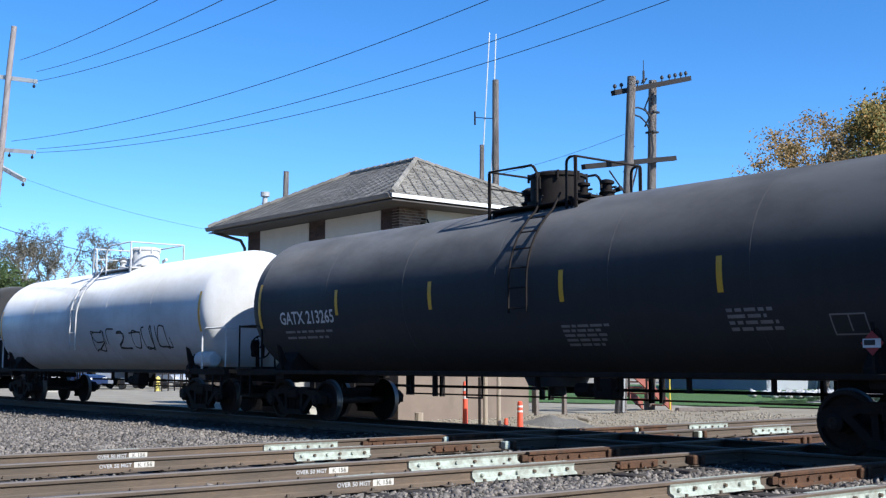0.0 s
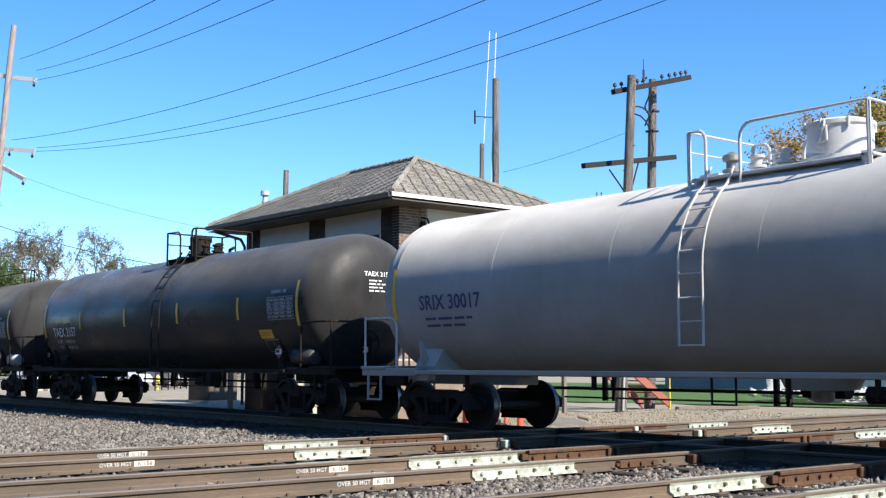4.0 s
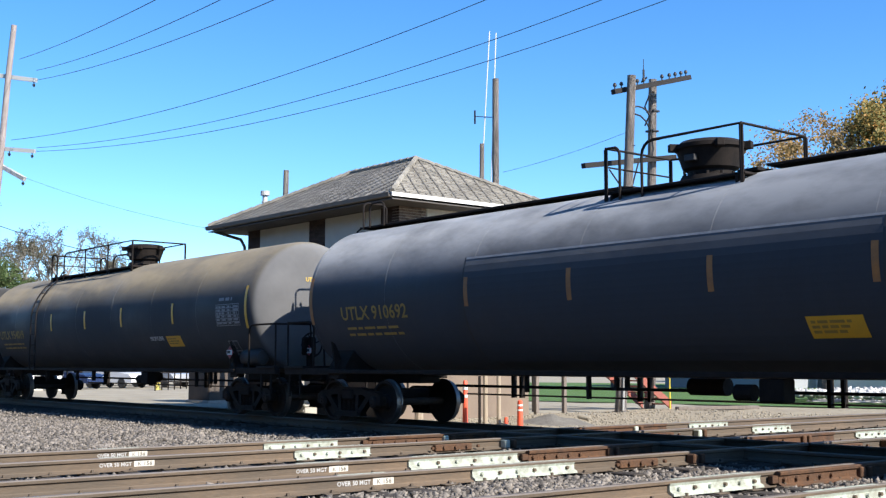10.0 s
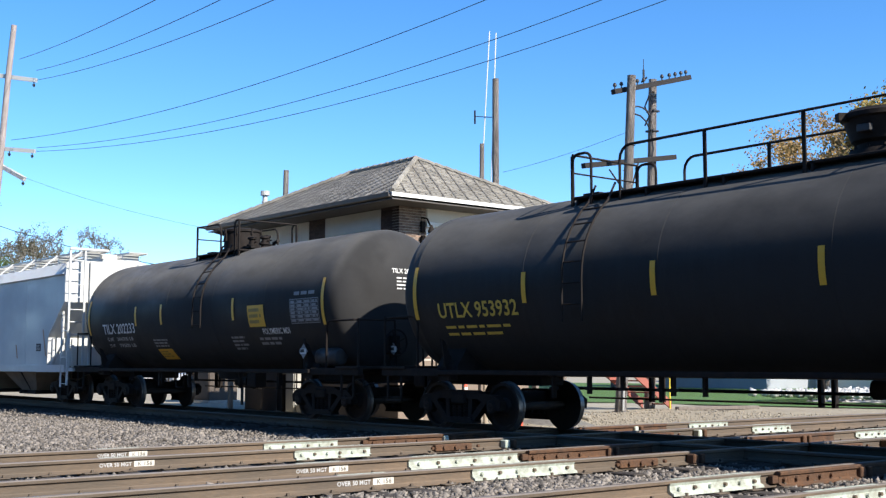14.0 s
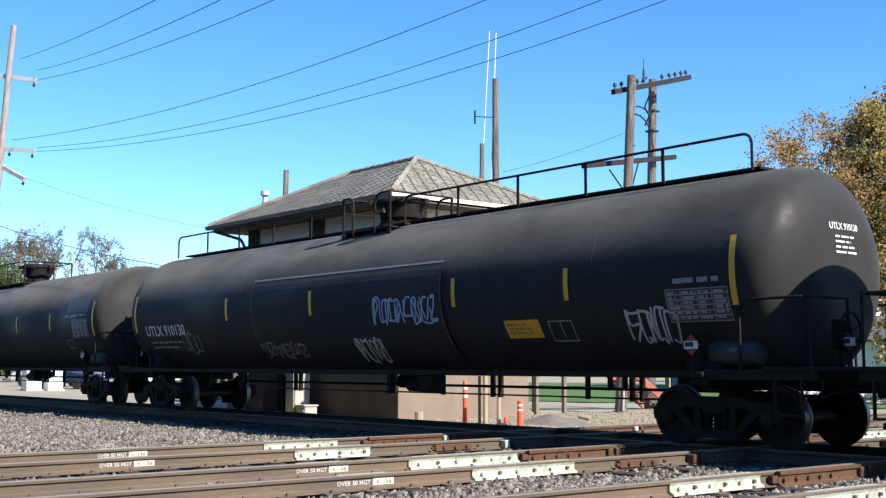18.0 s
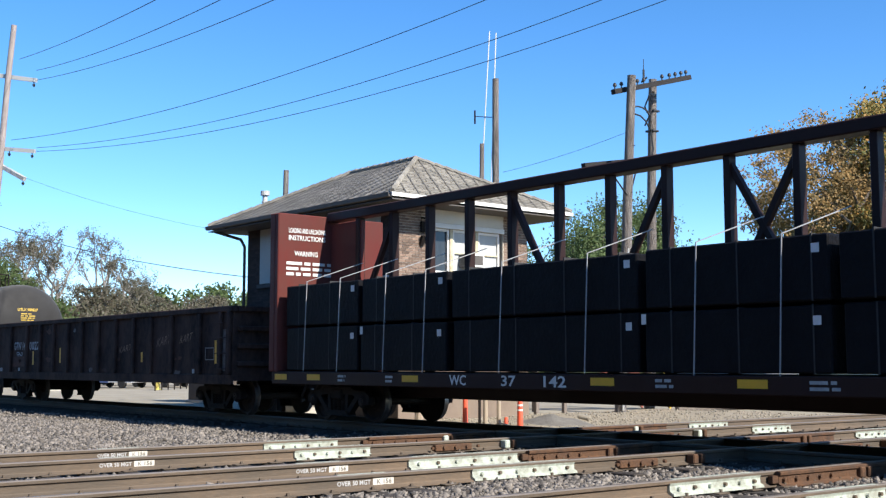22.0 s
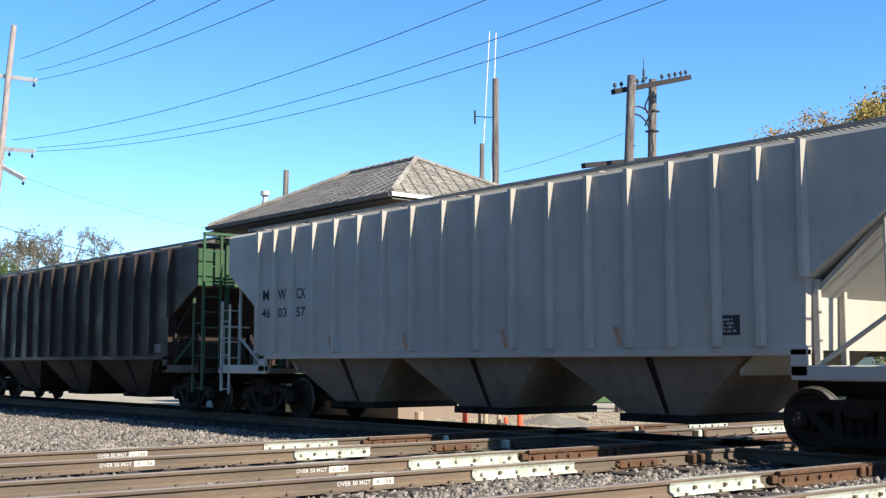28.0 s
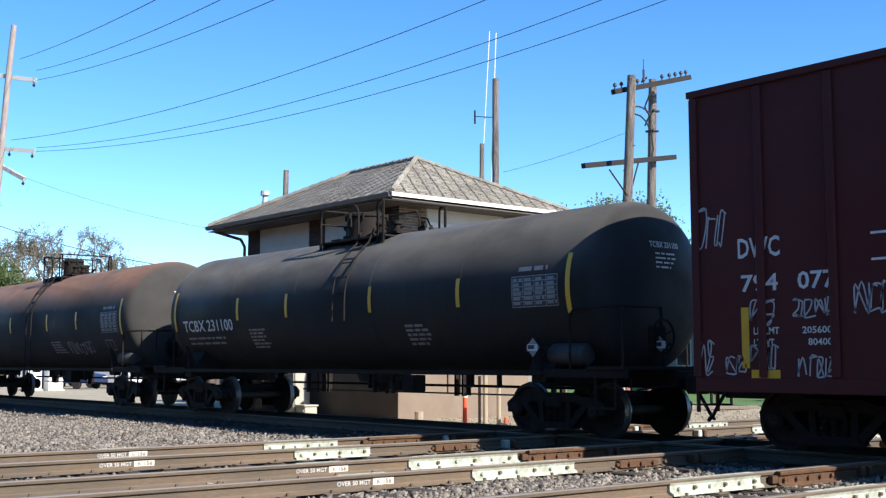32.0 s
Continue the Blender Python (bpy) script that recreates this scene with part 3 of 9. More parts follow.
def rail_fittings():
    rnd = random.Random(2)
    bar = {}
    for (i, side), (y0, y1, text) in JOINTS.items():
        for far in (0, 1):
            a, b = (y0, y1) if not far else (18.65, 19.85)
            x = rail_x(i, side, a)
            m = pose(x, a, 0, 0, 0, LEAN)
            L = b - a
            j = thing("rail_joint", m, "pale painted bolted joint bar on a rusty rail", "rail joint", "rail joints", "structure")
            for s in (-1, 1):
                part("joint_bar", G().slab_y([(s * 0.012, -0.155), (s * 0.095, -0.158), (s * 0.09, -0.135), (s * 0.045, -0.115), (s * 0.038, -0.06), (s * 0.05, -0.032), (s * 0.012, -0.042)], 0, L), "joint", j)
            part("head_paint", G().box(-0.03, 0.03, 0.06, L - 0.1, 0.0005, 0.003), "joint", j)
            n = 6
            for k in range(n):
                y = L * (k + 0.5) / n
                part("bolt", G().cyl((0.03, y, -0.088), (0.075, y, -0.088), 0.02, 6), "rail_web" if k % 2 else "joint", j)
        if text is None:
            continue
        x = rail_x(i, side, text)
        st = thing("rail_stencil", pose(x, text, 0, 0, 0, LEAN), "white stencilled lettering on a rail web", "stencil", "rail stencils")
        at = lambda u, w: (0.0125, u, w)
        part("lettering", words(G(), at, "OVER 50 MGT", 0.0, 0.42, -0.115, -0.065), "worn_print", st)
        part("number_patch", patch(G(), at, 0.45, 0.72, -0.125, -0.055, 1), "worn_patch", st)
        part("number_print", words(G(), lambda u, w: (0.015, u, w), "K 156", 0.5, 0.69, -0.116, -0.064), "worn_ink", st)
        part("head_paint", G().box(-0.03, 0.03, 0.0, 0.6, 0.0005, 0.003), "joint", st)
    for i in range(3):
        for side in (-1, 1):
            for y0, y1 in ((10.75, 13.3), (15.4, 17.9)):
                x = rail_x(i, side, y0)
                f = thing("frog_casting", pose(x, y0, 0, 0, 0, LEAN), "rusty bolted crossing casting between rails", "rail crossing", "crossing castings", "structure")
                L = y1 - y0
                part("guard_rail", G().slab_y([(-side * (0.085 + a), b - 0.006) for a, b in RAIL[1:15]], 0.1, L), "frog", f)
                part("filler", G().box(*sorted((-side * 0.03, -side * 0.09)), 0.0, L, -0.13, -0.05), "frog", f)
                part("brace", G().box(0.02, 0.1, 0.25, 0.95, -0.15, -0.05, 0.01), "frog", f)
                for k in range(5):
                    y = 0.18 + k * 0.22
                    part("bolt", G().cyl((0.09, y, -0.095), (0.13, y, -0.095), 0.024, 6), "frog", f)
                part("clamp", G().box(0.02, 0.16, L * 0.62, L * 0.62 + 0.1, -0.16, -0.03, 0.015), "joint" if i == 0 else "frog", f)
                part("clamp", G().box(0.02, 0.16, L * 0.62 + 0.16, L * 0.62 + 0.24, -0.16, -0.03, 0.015), "frog", f)


# ---- interlocking tower ----
TX0, TX1, TY0, TY1 = -31.81, -23.95, 18.2, 22.82
WALL_TOP, T = 5.40, 0.3
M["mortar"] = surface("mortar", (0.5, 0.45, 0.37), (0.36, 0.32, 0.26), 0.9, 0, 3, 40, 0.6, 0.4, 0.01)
# shaded wall's mortar and brick: darker copies with the shade in their colour
M["mortar_dark"] = surface("mortar_shaded", (0.05, 0.036, 0.028), (0.033, 0.024, 0.02), 0.9, 0, 3, 40, 0.6, 0.4, 0.01)
M["sill_stone"] = surface("brown_sill_stone", (0.22, 0.16, 0.12), (0.14, 0.1, 0.08), 0.9, 0, 5, 40, 0.6, 0.3, 0.01)
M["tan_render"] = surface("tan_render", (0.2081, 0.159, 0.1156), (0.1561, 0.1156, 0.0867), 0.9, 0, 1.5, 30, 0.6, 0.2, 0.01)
# base of the shaded wall: the tan render darkened to paint in its shade
M["shaded_render"] = surface("shaded_render", (0.11, 0.085, 0.065), (0.07, 0.055, 0.043), 0.9, 0, 1.5, 30, 0.7, 0.2, 0.01)
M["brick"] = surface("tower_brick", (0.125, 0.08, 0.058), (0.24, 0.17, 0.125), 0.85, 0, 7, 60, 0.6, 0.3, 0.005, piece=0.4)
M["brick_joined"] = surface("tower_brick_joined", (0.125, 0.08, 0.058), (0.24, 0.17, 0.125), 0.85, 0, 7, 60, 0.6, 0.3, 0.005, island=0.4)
M["brick_shaded"] = surface("tower_brick_shaded", (0.05, 0.028, 0.022), (0.075, 0.045, 0.035), 0.85, 0, 7, 60, 0.6, 0.3, 0.005, island=0.35)
M["shingle"] = surface("roof_shingle", (0.164, 0.1492, 0.123), (0.2788, 0.2583, 0.2173), 0.9, 0, 1.2, 14, 0.8, 0.6, 0.015, island=0.22)
M["seam"] = surface("roof_seam", (0.085, 0.078, 0.068), (0.13, 0.12, 0.105), 0.95, 0, 3, 30, 0.6, 0.3)
M["siding"] = surface("pale_siding", (0.62, 0.585, 0.51), (0.52, 0.485, 0.42), 0.7, 0, 2, 40, 0.5, 0.1)
M["trim"] = surface("white_trim", (0.72, 0.711, 0.675), (0.54, 0.513, 0.45), 0.6, 0, 3, 40, 0.4, 0.1)
M["soffit"] = surface("soffit_dark", (0.1, 0.09, 0.08), (0.06, 0.055, 0.05), 0.8, 0, 3, 40, 0.5, 0.1)
M["glass"] = surface("window_glass", (0.03, 0.035, 0.04), (0.05, 0.055, 0.06), 0.06, 0, 1, 5, 0.3, 0.02)
M["gutter_brown"] = surface("shaded_brown_gutter", (0.2, 0.175, 0.145), (0.13, 0.11, 0.09), 0.7, 0, 3, 40, 0.5, 0.1)
M["blind"] = surface("window_blind", (0.44, 0.45, 0.44), (0.34, 0.35, 0.34), 0.8, 0, 2, 30, 0.4, 0.1)
M["wood"] = surface("weathered_wood", (0.23, 0.19, 0.155), (0.13, 0.105, 0.085), 0.85, 0, 3, 25, 0.8, 0.5, 0.02, stretch=(4, 4, 0.3))
M["window_paint"] = surface("peeling_window_paint", (0.62, 0.57, 0.4), (0.35, 0.27, 0.17), 0.7, 0, 8, 50, 0.7, 0.2)
M["pale_metal"] = surface("pale_metal", (0.5, 0.5, 0.48), (0.38, 0.37, 0.34), 0.5, 0.2, 4, 40, 0.5, 0.1)
M["pipe_yellow"] = surface("safety_yellow", (0.7, 0.55, 0.04), (0.5, 0.38, 0.06), 0.5, 0, 4, 40, 0.4, 0.05)
M["sign_blue"] = surface("sign_pale_blue", (0.4, 0.42, 0.43), (0.3, 0.315, 0.33), 0.6, 0, 3, 40, 0.5, 0.05)
M["dark_panel"] = surface("brown_panel", (0.09, 0.07, 0.055), (0.06, 0.048, 0.04), 0.8, 0, 3, 40, 0.6, 0.2)
WY0, WY1, WZ0, WZ1 = 19.12, 21.88, 3.6, 4.85   # window group in the lit wall


def brick_rects(a0, a1, z0, z1, holes, rnd, course=0.0745, length=0.213):
    """Running bond over a wall stretch: (a, b, z0, z1, depth) for each brick outside the holes."""
    out = []
    for r in range(int((z1 - z0) / course)):
        z = z0 + r * course
        a = a0 - (length / 2 if r % 2 else 0)
        while a < a1:
            p, q = max(a, a0), min(a + length - 0.011, a1)
            runs = [(p, q)]
            for h in holes:
                if z + course > h[2] and z < h[3]:
                    runs = [v for u in runs for v in ((u[0], min(u[1], h[0])), (max(u[0], h[1]), u[1]))]
            for p, q in runs:
                if q - p > 0.03:
                    out.append((p, q, z, z + course - 0.012, rnd.uniform(0.008, 0.014)))
            a += length
    return out


def tower():
    t = thing("interlocking_tower", pose(0, 0, 0), "two-storey brown brick railway tower with a grey hipped roof", "building")
    zb = GZ - 0.1
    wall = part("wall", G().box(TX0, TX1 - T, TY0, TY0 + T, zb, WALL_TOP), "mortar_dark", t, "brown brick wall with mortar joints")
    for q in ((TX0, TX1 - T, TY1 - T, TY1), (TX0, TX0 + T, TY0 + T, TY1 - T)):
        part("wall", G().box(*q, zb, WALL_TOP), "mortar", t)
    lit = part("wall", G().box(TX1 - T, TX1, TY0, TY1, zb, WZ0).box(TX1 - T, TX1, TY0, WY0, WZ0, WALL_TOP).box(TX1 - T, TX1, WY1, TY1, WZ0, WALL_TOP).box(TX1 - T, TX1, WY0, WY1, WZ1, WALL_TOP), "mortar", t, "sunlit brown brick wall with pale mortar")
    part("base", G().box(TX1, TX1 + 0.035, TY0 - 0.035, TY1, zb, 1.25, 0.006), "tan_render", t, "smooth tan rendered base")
    part("base", G().box(TX0, TX1, TY0 - 0.035, TY0, zb, 1.25, 0.006), "shaded_render", t, "brown rendered base with shade in its colour")
    part("floor", G().box(TX0 + T, TX1 - T, TY0 + T, TY1 - T, 2.6, 2.75), "soffit", t)
    ov = 0.92
    a, b, c, d = TX0 - ov, TX1 + ov, TY0 - ov, TY1 + ov
    ze, zr = 5.34, 7.12
    my, rx0, rx1 = (c + d) / 2, -29.5, -26.2
    e = ze + 0.15
    roof = part("roof", G().add([(a, c, e), (b, c, e), (b, d, e), (a, d, e), (rx0, my, zr), (rx1, my, zr)], [(0, 1, 5, 4), (1, 2, 5), (2, 3, 4, 5), (3, 0, 4), (0, 3, 2, 1)]), "soffit", t, "weathered grey shingle roof")
    # front fascia and gutter darker than the lit side: shade put into the colour
    for p, q in (((b, b + 0.03, c - 0.03, d + 0.03), "trim"), ((a - 0.03, a, c - 0.03, d + 0.03), "trim"), ((a, b, c - 0.03, c), "gutter_brown"), ((a, b, d, d + 0.03), "siding")):
        part("fascia", G().box(*p, ze + 0.05, ze + 0.15), q, roof)
    part("soffit", G().box(a, b, c, d, ze - 0.03, ze), "soffit", roof)
    # gutter and downspout
    part("gutter", G().slab([(c - 0.13, ze + 0.14), (c - 0.1, ze + 0.04), (c - 0.035, ze + 0.02), (c - 0.035, ze + 0.03), (c - 0.09, ze + 0.05), (c - 0.115, ze + 0.14)], a, b), "gutter_brown", roof)
    part("downspout", G().tube([(TX0 - 0.75, c + 0.1, ze), (TX0 - 0.3, TY0 - 0.1, ze - 0.25), (TX0 - 0.12, TY0 - 0.06, ze - 0.5), (TX0 - 0.12, TY0 - 0.06, GZ + 0.2)], 0.05, 8), "soffit", roof)
    # courses of shingles on the two slopes that face the tracks
    rnd = random.Random(6)
    g = G()
    n = 22
    for k in range(n):
        f0, f1 = k / n, (k + 1) / n + 0.012
        for corner, face in (((Vector((a, c, e)), Vector((b, c, e)), Vector((rx0, my, zr)), Vector((rx1, my, zr))), 0), ((Vector((b, c, e)), Vector((b, d, e)), Vector((rx1, my, zr)), Vector((rx1, my, zr))), 1)):
            p0, p1, q0, q1 = corner
            up = (p1 - p0).cross(q0 - p0).normalized()
            l0, r0, l1, r1 = p0.lerp(q0, f0), p1.lerp(q1, f0), p0.lerp(q0, min(f1, 1)), p1.lerp(q1, min(f1, 1))
            L = (r0 - l0).length
            lead = (l0 - p0).dot((p1 - p0).normalized())
            off = (0.02 * k if face == 0 else -0.09 * k) - lead
            W = 0.55
            for j in range(int(-off / W) - 2, int((L - off) / W) + 2):
                u0, u1 = max(0, (j * W + off) / L), min(1, ((j + 1) * W + off - (0.05 if face == 0 else 0.035)) / L)
                if u1 <= u0 + 0.002:
                    continue
                h = up * (rnd.uniform(0.008, 0.012) if face == 0 else rnd.uniform(0.022, 0.03))
                base = up * 0.004
                A, B, C, D = l0.lerp(r0, u0) + h, l0.lerp(r0, u1) + h, l1.lerp(r1, u1) + base, l1.lerp(r1, u0) + base
                g.add([A, B, C, D, A - h, B - h], [(0, 1, 2, 3), (4, 5, 1, 0)])
    tagged(part("shingles", g, "shingle", roof), kind="stuff")
    # dark seams up the two slopes
    g = G()
    for face in (0, 1):
        p0, p1, q0, q1 = ((Vector((a, c, e)), Vector((b, c, e)), Vector((rx0, my, zr)), Vector((rx1, my, zr))), (Vector((b, c, e)), Vector((b, d, e)), Vector((rx1, my, zr)), Vector((rx1, my, zr))))[face]
        up = (p1 - p0).cross(q0 - p0).normalized() * (0.03 if face == 0 else 0.036)
        run, length = (p1 - p0).normalized(), (p1 - p0).length
        lo, hi = (q0 - p0).dot(run), (q1 - p0).dot(run)
        rise = (q0 - p0) - run * lo
        for u in np.arange(-2.5, length, 0.56 if face == 0 else 0.42):
            slant = 0.35 if face == 0 else 1.6
            fs = [f for f in np.linspace(0, 1, 41) if lo * f < u + slant * f < length + (hi - length) * f]
            if len(fs) > 1:
                A, B = (p0 + run * (u + slant * f) + rise * f + up for f in (fs[0], fs[-1]))
                w = run * (0.05 if face == 0 else 0.018)
                g.add([A - w, A + w, B + w, B - w], [(0, 1, 2, 3)])
    tagged(part("roof_seams", g, "seam", roof), kind="stuff")
    for p, q in ((Vector((b, c, e)), Vector((rx1, my, zr))), (Vector((a, c, e)), Vector((rx0, my, zr))), (Vector((b, d, e)), Vector((rx1, my, zr))), (Vector((rx0, my, zr)), Vector((rx1, my, zr)))):
        m = int((q - p).length / 0.3)
        g = G()
        for k in range(m):
            u = p.lerp(q, k / m) + Vector((0, 0, 0.03))
            v = p.lerp(q, (k + 1) / m) + Vector((0, 0, 0.055))
            g.cyl(u, v, 0.07, 6)
        tagged(part("ridge_cap", g, "shingle", roof), kind="stuff")
    part("vent_pipe", G().cyl((-32.2, 19.01, 5.4), (-32.2, 19.01, 6.66), 0.085, 12).cyl((-32.2, 19.01, 6.6), (-32.2, 19.01, 6.74), 0.15, 12).cyl((-32.2, 19.01, 6.35), (-32.2, 19.01, 6.4), 0.11, 12), "pale_metal", roof)
    # lit wall: window group, panel above it, air conditioner
    x = TX1
    part("panel", G().box(x, x + 0.03, WY0, WY1, WZ1 + 0.1, WALL_TOP - 0.05, 0.008), "siding", wall, "pale painted panel above the windows")
    part("lintel", G().box(x - 0.02, x + 0.05, WY0 - 0.03, WY1 + 0.03, WZ1 - 0.03, WZ1 + 0.1, 0.01), "trim", wall)
    part("sill", G().box(x - 0.1, x + 0.1, WY0 - 0.1, WY1 + 0.15, WZ0 - 0.16, WZ0, 0.015), "sill_stone", wall, "brown stone window sill")
    for k in range(3):
        y0 = WY0 + 0.04 + k * 0.92
        y1 = y0 + 0.80
        w = part("window", G().box(x - 0.16, x - 0.06, y0, y0 + 0.06, WZ0, WZ1 - 0.03).box(x - 0.16, x - 0.06, y1 - 0.06, y1, WZ0, WZ1 - 0.03).box(x - 0.16, x - 0.06, y0 + 0.06, y1 - 0.06, WZ0, WZ0 + 0.07).box(x - 0.16, x - 0.06, y0 + 0.06, y1 - 0.06, WZ1 - 0.1, WZ1 - 0.03), "trim", t, "window with white frame and drawn blind")
        part("pane", G().box(x - 0.125, x - 0.118, y0 + 0.06, y1 - 0.06, WZ0 + 0.07, WZ1 - 0.1), "glass" if k == 0 else "blind", w)
        part("meeting_rail", G().box(x - 0.13, x - 0.07, y0 + 0.06, y1 - 0.06, WZ0 + 0.56, WZ0 + 0.6), "window_paint", w) if k else None
        if k < 2:
            part("mullion", G().box(x - 0.14, x - 0.02, y1 + 0.005, y1 + 0.115, WZ0, WZ1 - 0.03, 0.01), "window_paint", w)
    ac = thing("air_conditioner", pose(x, 20.62, 3.8), "grey window air conditioner on a bracket", "air conditioner")
    # case darker than its pale frame: the shaded side put into its colour
    part("case", G().box(-0.12, 0.32, -0.27, 0.27, 0.0, 0.36, 0.015), "panel", ac)
    for k in range(5):
        part("louvre", G().box(-0.02, 0.26, -0.276, -0.27, 0.07 + k * 0.055, 0.09 + k * 0.055), "soffit", ac)
    part("coil", G().box(0.32, 0.324, -0.22, 0.22, 0.05, 0.31), "soffit", ac)
    part("front_frame", G().box(0.32, 0.335, -0.27, -0.22, 0.0, 0.36).box(0.32, 0.335, 0.22, 0.27, 0.0, 0.36).box(0.32, 0.335, -0.22, 0.22, 0.31, 0.36).box(0.32, 0.335, -0.22, 0.22, 0.0, 0.05), "trim", ac)
    for y in (-0.2, 0.2):
        part("bracket", G().tube([(0.28, y, 0.0), (0.02, y, -0.25)], 0.014, 5), "steel", ac)
    fl = thing("floodlight", pose(x, 18.95, 4.7), "black floodlight and bell on the brick corner", "lamp")
    part("arm", G().tube([(0, 0, 0.35), (0.25, 0, 0.3), (0.32, 0.05, 0.1)], 0.025, 6), "steel", fl)
    part("bell", G().cyl((0, -0.02, -0.4), (0.12, -0.02, -0.15), 0.07, 8), "steel", fl)
    part("head", G().lathe([(-0.12, 0.08), (-0.1, 0.095), (0.04, 0.04), (0.08, 0.03)], 14, "z", (0.32, 0.08, 0.05)), "steel", fl, "", True)
    part("box", G().box(0.02, 0.1, -0.07, 0.06, -0.05, 0.25, 0.02), "steel", fl)
    jb = thing("junction_box", pose(x, 20.35, 3.3), "rusty electric box with conduit under the window", "junction box")
    part("case", G().box(0.005, 0.13, -0.1, 0.1, 0, 0.24, 0.01), "rail_web", jb)
    part("conduit", G().tube([(0.04, -0.1, 0.12), (0.04, -0.85, 0.2), (0.04, -0.92, 0.1), (0.04, -0.92, -1.2)], 0.016, 6), "pale_metal", jb)
    # shaded wall: siding panels between brick piers with shade in their colour, dark window, sign
    y = TY0
    for k, (p, q) in enumerate(((-31.04, -28.27), (-27.41, -24.74))):
        pn = part("panel", G().box(p, q, y - 0.03, y, 3.62, WALL_TOP - 0.1, 0.008), "siding", wall, "pale siding panel")
        for j in range(1, 10):
            z = 3.62 + 0.168 * j
            part("board_edge", G().box(p + 0.02, q - 0.02, y - 0.036, y - 0.03, z, z + 0.012), "siding", pn)
    wd = part("window", G().box(-26.5, -24.76, y - 0.085, y - 0.055, 3.6, 4.62, 0.006), "soffit", t, "dark window in a shaded panel")
    for p, q in ((-26.44, -25.66), (-25.6, -24.82)):
        part("pane", G().box(p, q, y - 0.092, y - 0.086, 3.66, 4.56), "glass", wd)
    part("sill", G().box(-31.1, -24.7, y - 0.1, y, 3.48, 3.6, 0.01), "soffit", wall)
    sg = tagged(part("station_sign", G().box(-24.83, -24.0, y - 0.07, y - 0.03, 2.9, 3.5, 0.006), "sign_blue"), "faded pale blue board with illegible letters", "sign")
    part("lettering", bars(G(), lambda u, w: (u, y - 0.075, w), -24.7, -24.15, 3.0, 3.42, 2, random.Random(1), 0.5), "panel", sg)
    part("spot_lamp", G().cyl((TX1 - 0.05, y - 0.1, 2.95), (TX1 + 0.2, y - 0.2, 3.0), 0.05, 8).cyl((TX1 + 0.15, y - 0.1, 2.9), (TX1 + 0.3, y - 0.1, 2.85), 0.06, 8), "pale_metal", sg)
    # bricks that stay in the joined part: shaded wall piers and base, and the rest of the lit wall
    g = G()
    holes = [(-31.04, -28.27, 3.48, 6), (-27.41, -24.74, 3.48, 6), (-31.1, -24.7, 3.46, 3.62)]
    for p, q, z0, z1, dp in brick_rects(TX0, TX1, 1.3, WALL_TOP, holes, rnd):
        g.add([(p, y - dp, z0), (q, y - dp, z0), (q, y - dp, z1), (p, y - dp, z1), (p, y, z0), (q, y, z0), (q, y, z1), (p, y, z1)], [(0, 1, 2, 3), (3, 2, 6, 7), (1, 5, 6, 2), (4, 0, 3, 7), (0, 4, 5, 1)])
    tagged(part("bricks", g, "brick_shaded", wall), kind="stuff")
    return t, lit


TOWER, TOWER_WALL = tower()


def tower_bricks():
    """Lit wall: single bricks round the windows, the rest joined."""
    rnd = random.Random(12)
    holes = [(WY0 - 0.03, WY1 + 0.03, WZ0 - 0.16, 6)]
    rects = brick_rects(TY0, TY1, 1.3, WALL_TOP, holes, rnd)
    g, n, cache = G(), 0, {}
    for p, q, z0, z1, dp in rects:
        if z0 > 3.95 and n < 300:
            key = round(q - p, 2)
            if key not in cache:
                h, w = (z1 - z0) / 2, key / 2
                cache[key] = G().add([(0.012, -w, -h), (0.012, w, -h), (0.012, w, h), (0.012, -w, h), (0, -w, -h), (0, w, -h), (0, w, h), (0, -w, h)], [(0, 1, 2, 3), (3, 2, 6, 7), (1, 5, 6, 2), (4, 0, 3, 7), (0, 4, 5, 1)]).mesh("brick", "brick")
            put("brick", cache[key], TOWER_WALL, pose(TX1 + rnd.uniform(-0.003, 0.003), (p + q) / 2, (z0 + z1) / 2))
            n += 1
        else:
            x = TX1 + dp
            g.add([(x, p, z0), (x, q, z0), (x, q, z1), (x, p, z1), (TX1, p, z0), (TX1, q, z0), (TX1, q, z1), (TX1, p, z1)], [(0, 1, 2, 3), (3, 2, 6, 7), (1, 5, 6, 2), (4, 0, 3, 7), (0, 4, 5, 1)])
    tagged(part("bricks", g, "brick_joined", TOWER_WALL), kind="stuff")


# ---- poles and wires ----
M["arm_wood"] = surface("dark_arm_wood", (0.011, 0.0095, 0.009), (0.022, 0.018, 0.016), 0.9, 0, 3, 25, 0.8, 0.5, 0.02, stretch=(2, 0.4, 4))
M["grey_wood"] = surface("grey_weathered_wood", (0.4462, 0.3984, 0.356), (0.1487, 0.1222, 0.1041), 0.9, 0, 2.5, 14, 0.9, 1.0, 0.05, stretch=(5, 5, 0.25))
M["pale_wood"] = surface("pale_pinkish_wood", (0.425, 0.3655, 0.34), (0.221, 0.1785, 0.1615), 0.85, 0, 2.5, 25, 0.7, 0.4, 0.02, stretch=(5, 5, 0.25))
M["insulator"] = surface("insulator_brown", (0.012, 0.01, 0.01), (0.02, 0.016, 0.015), 0.6, 0, 4, 30, 0.3, 0)
M["wire"] = surface("wire_dark", (0.02, 0.02, 0.022), (0.04, 0.04, 0.04), 0.6, 0, 4, 30, 0.3, 0)


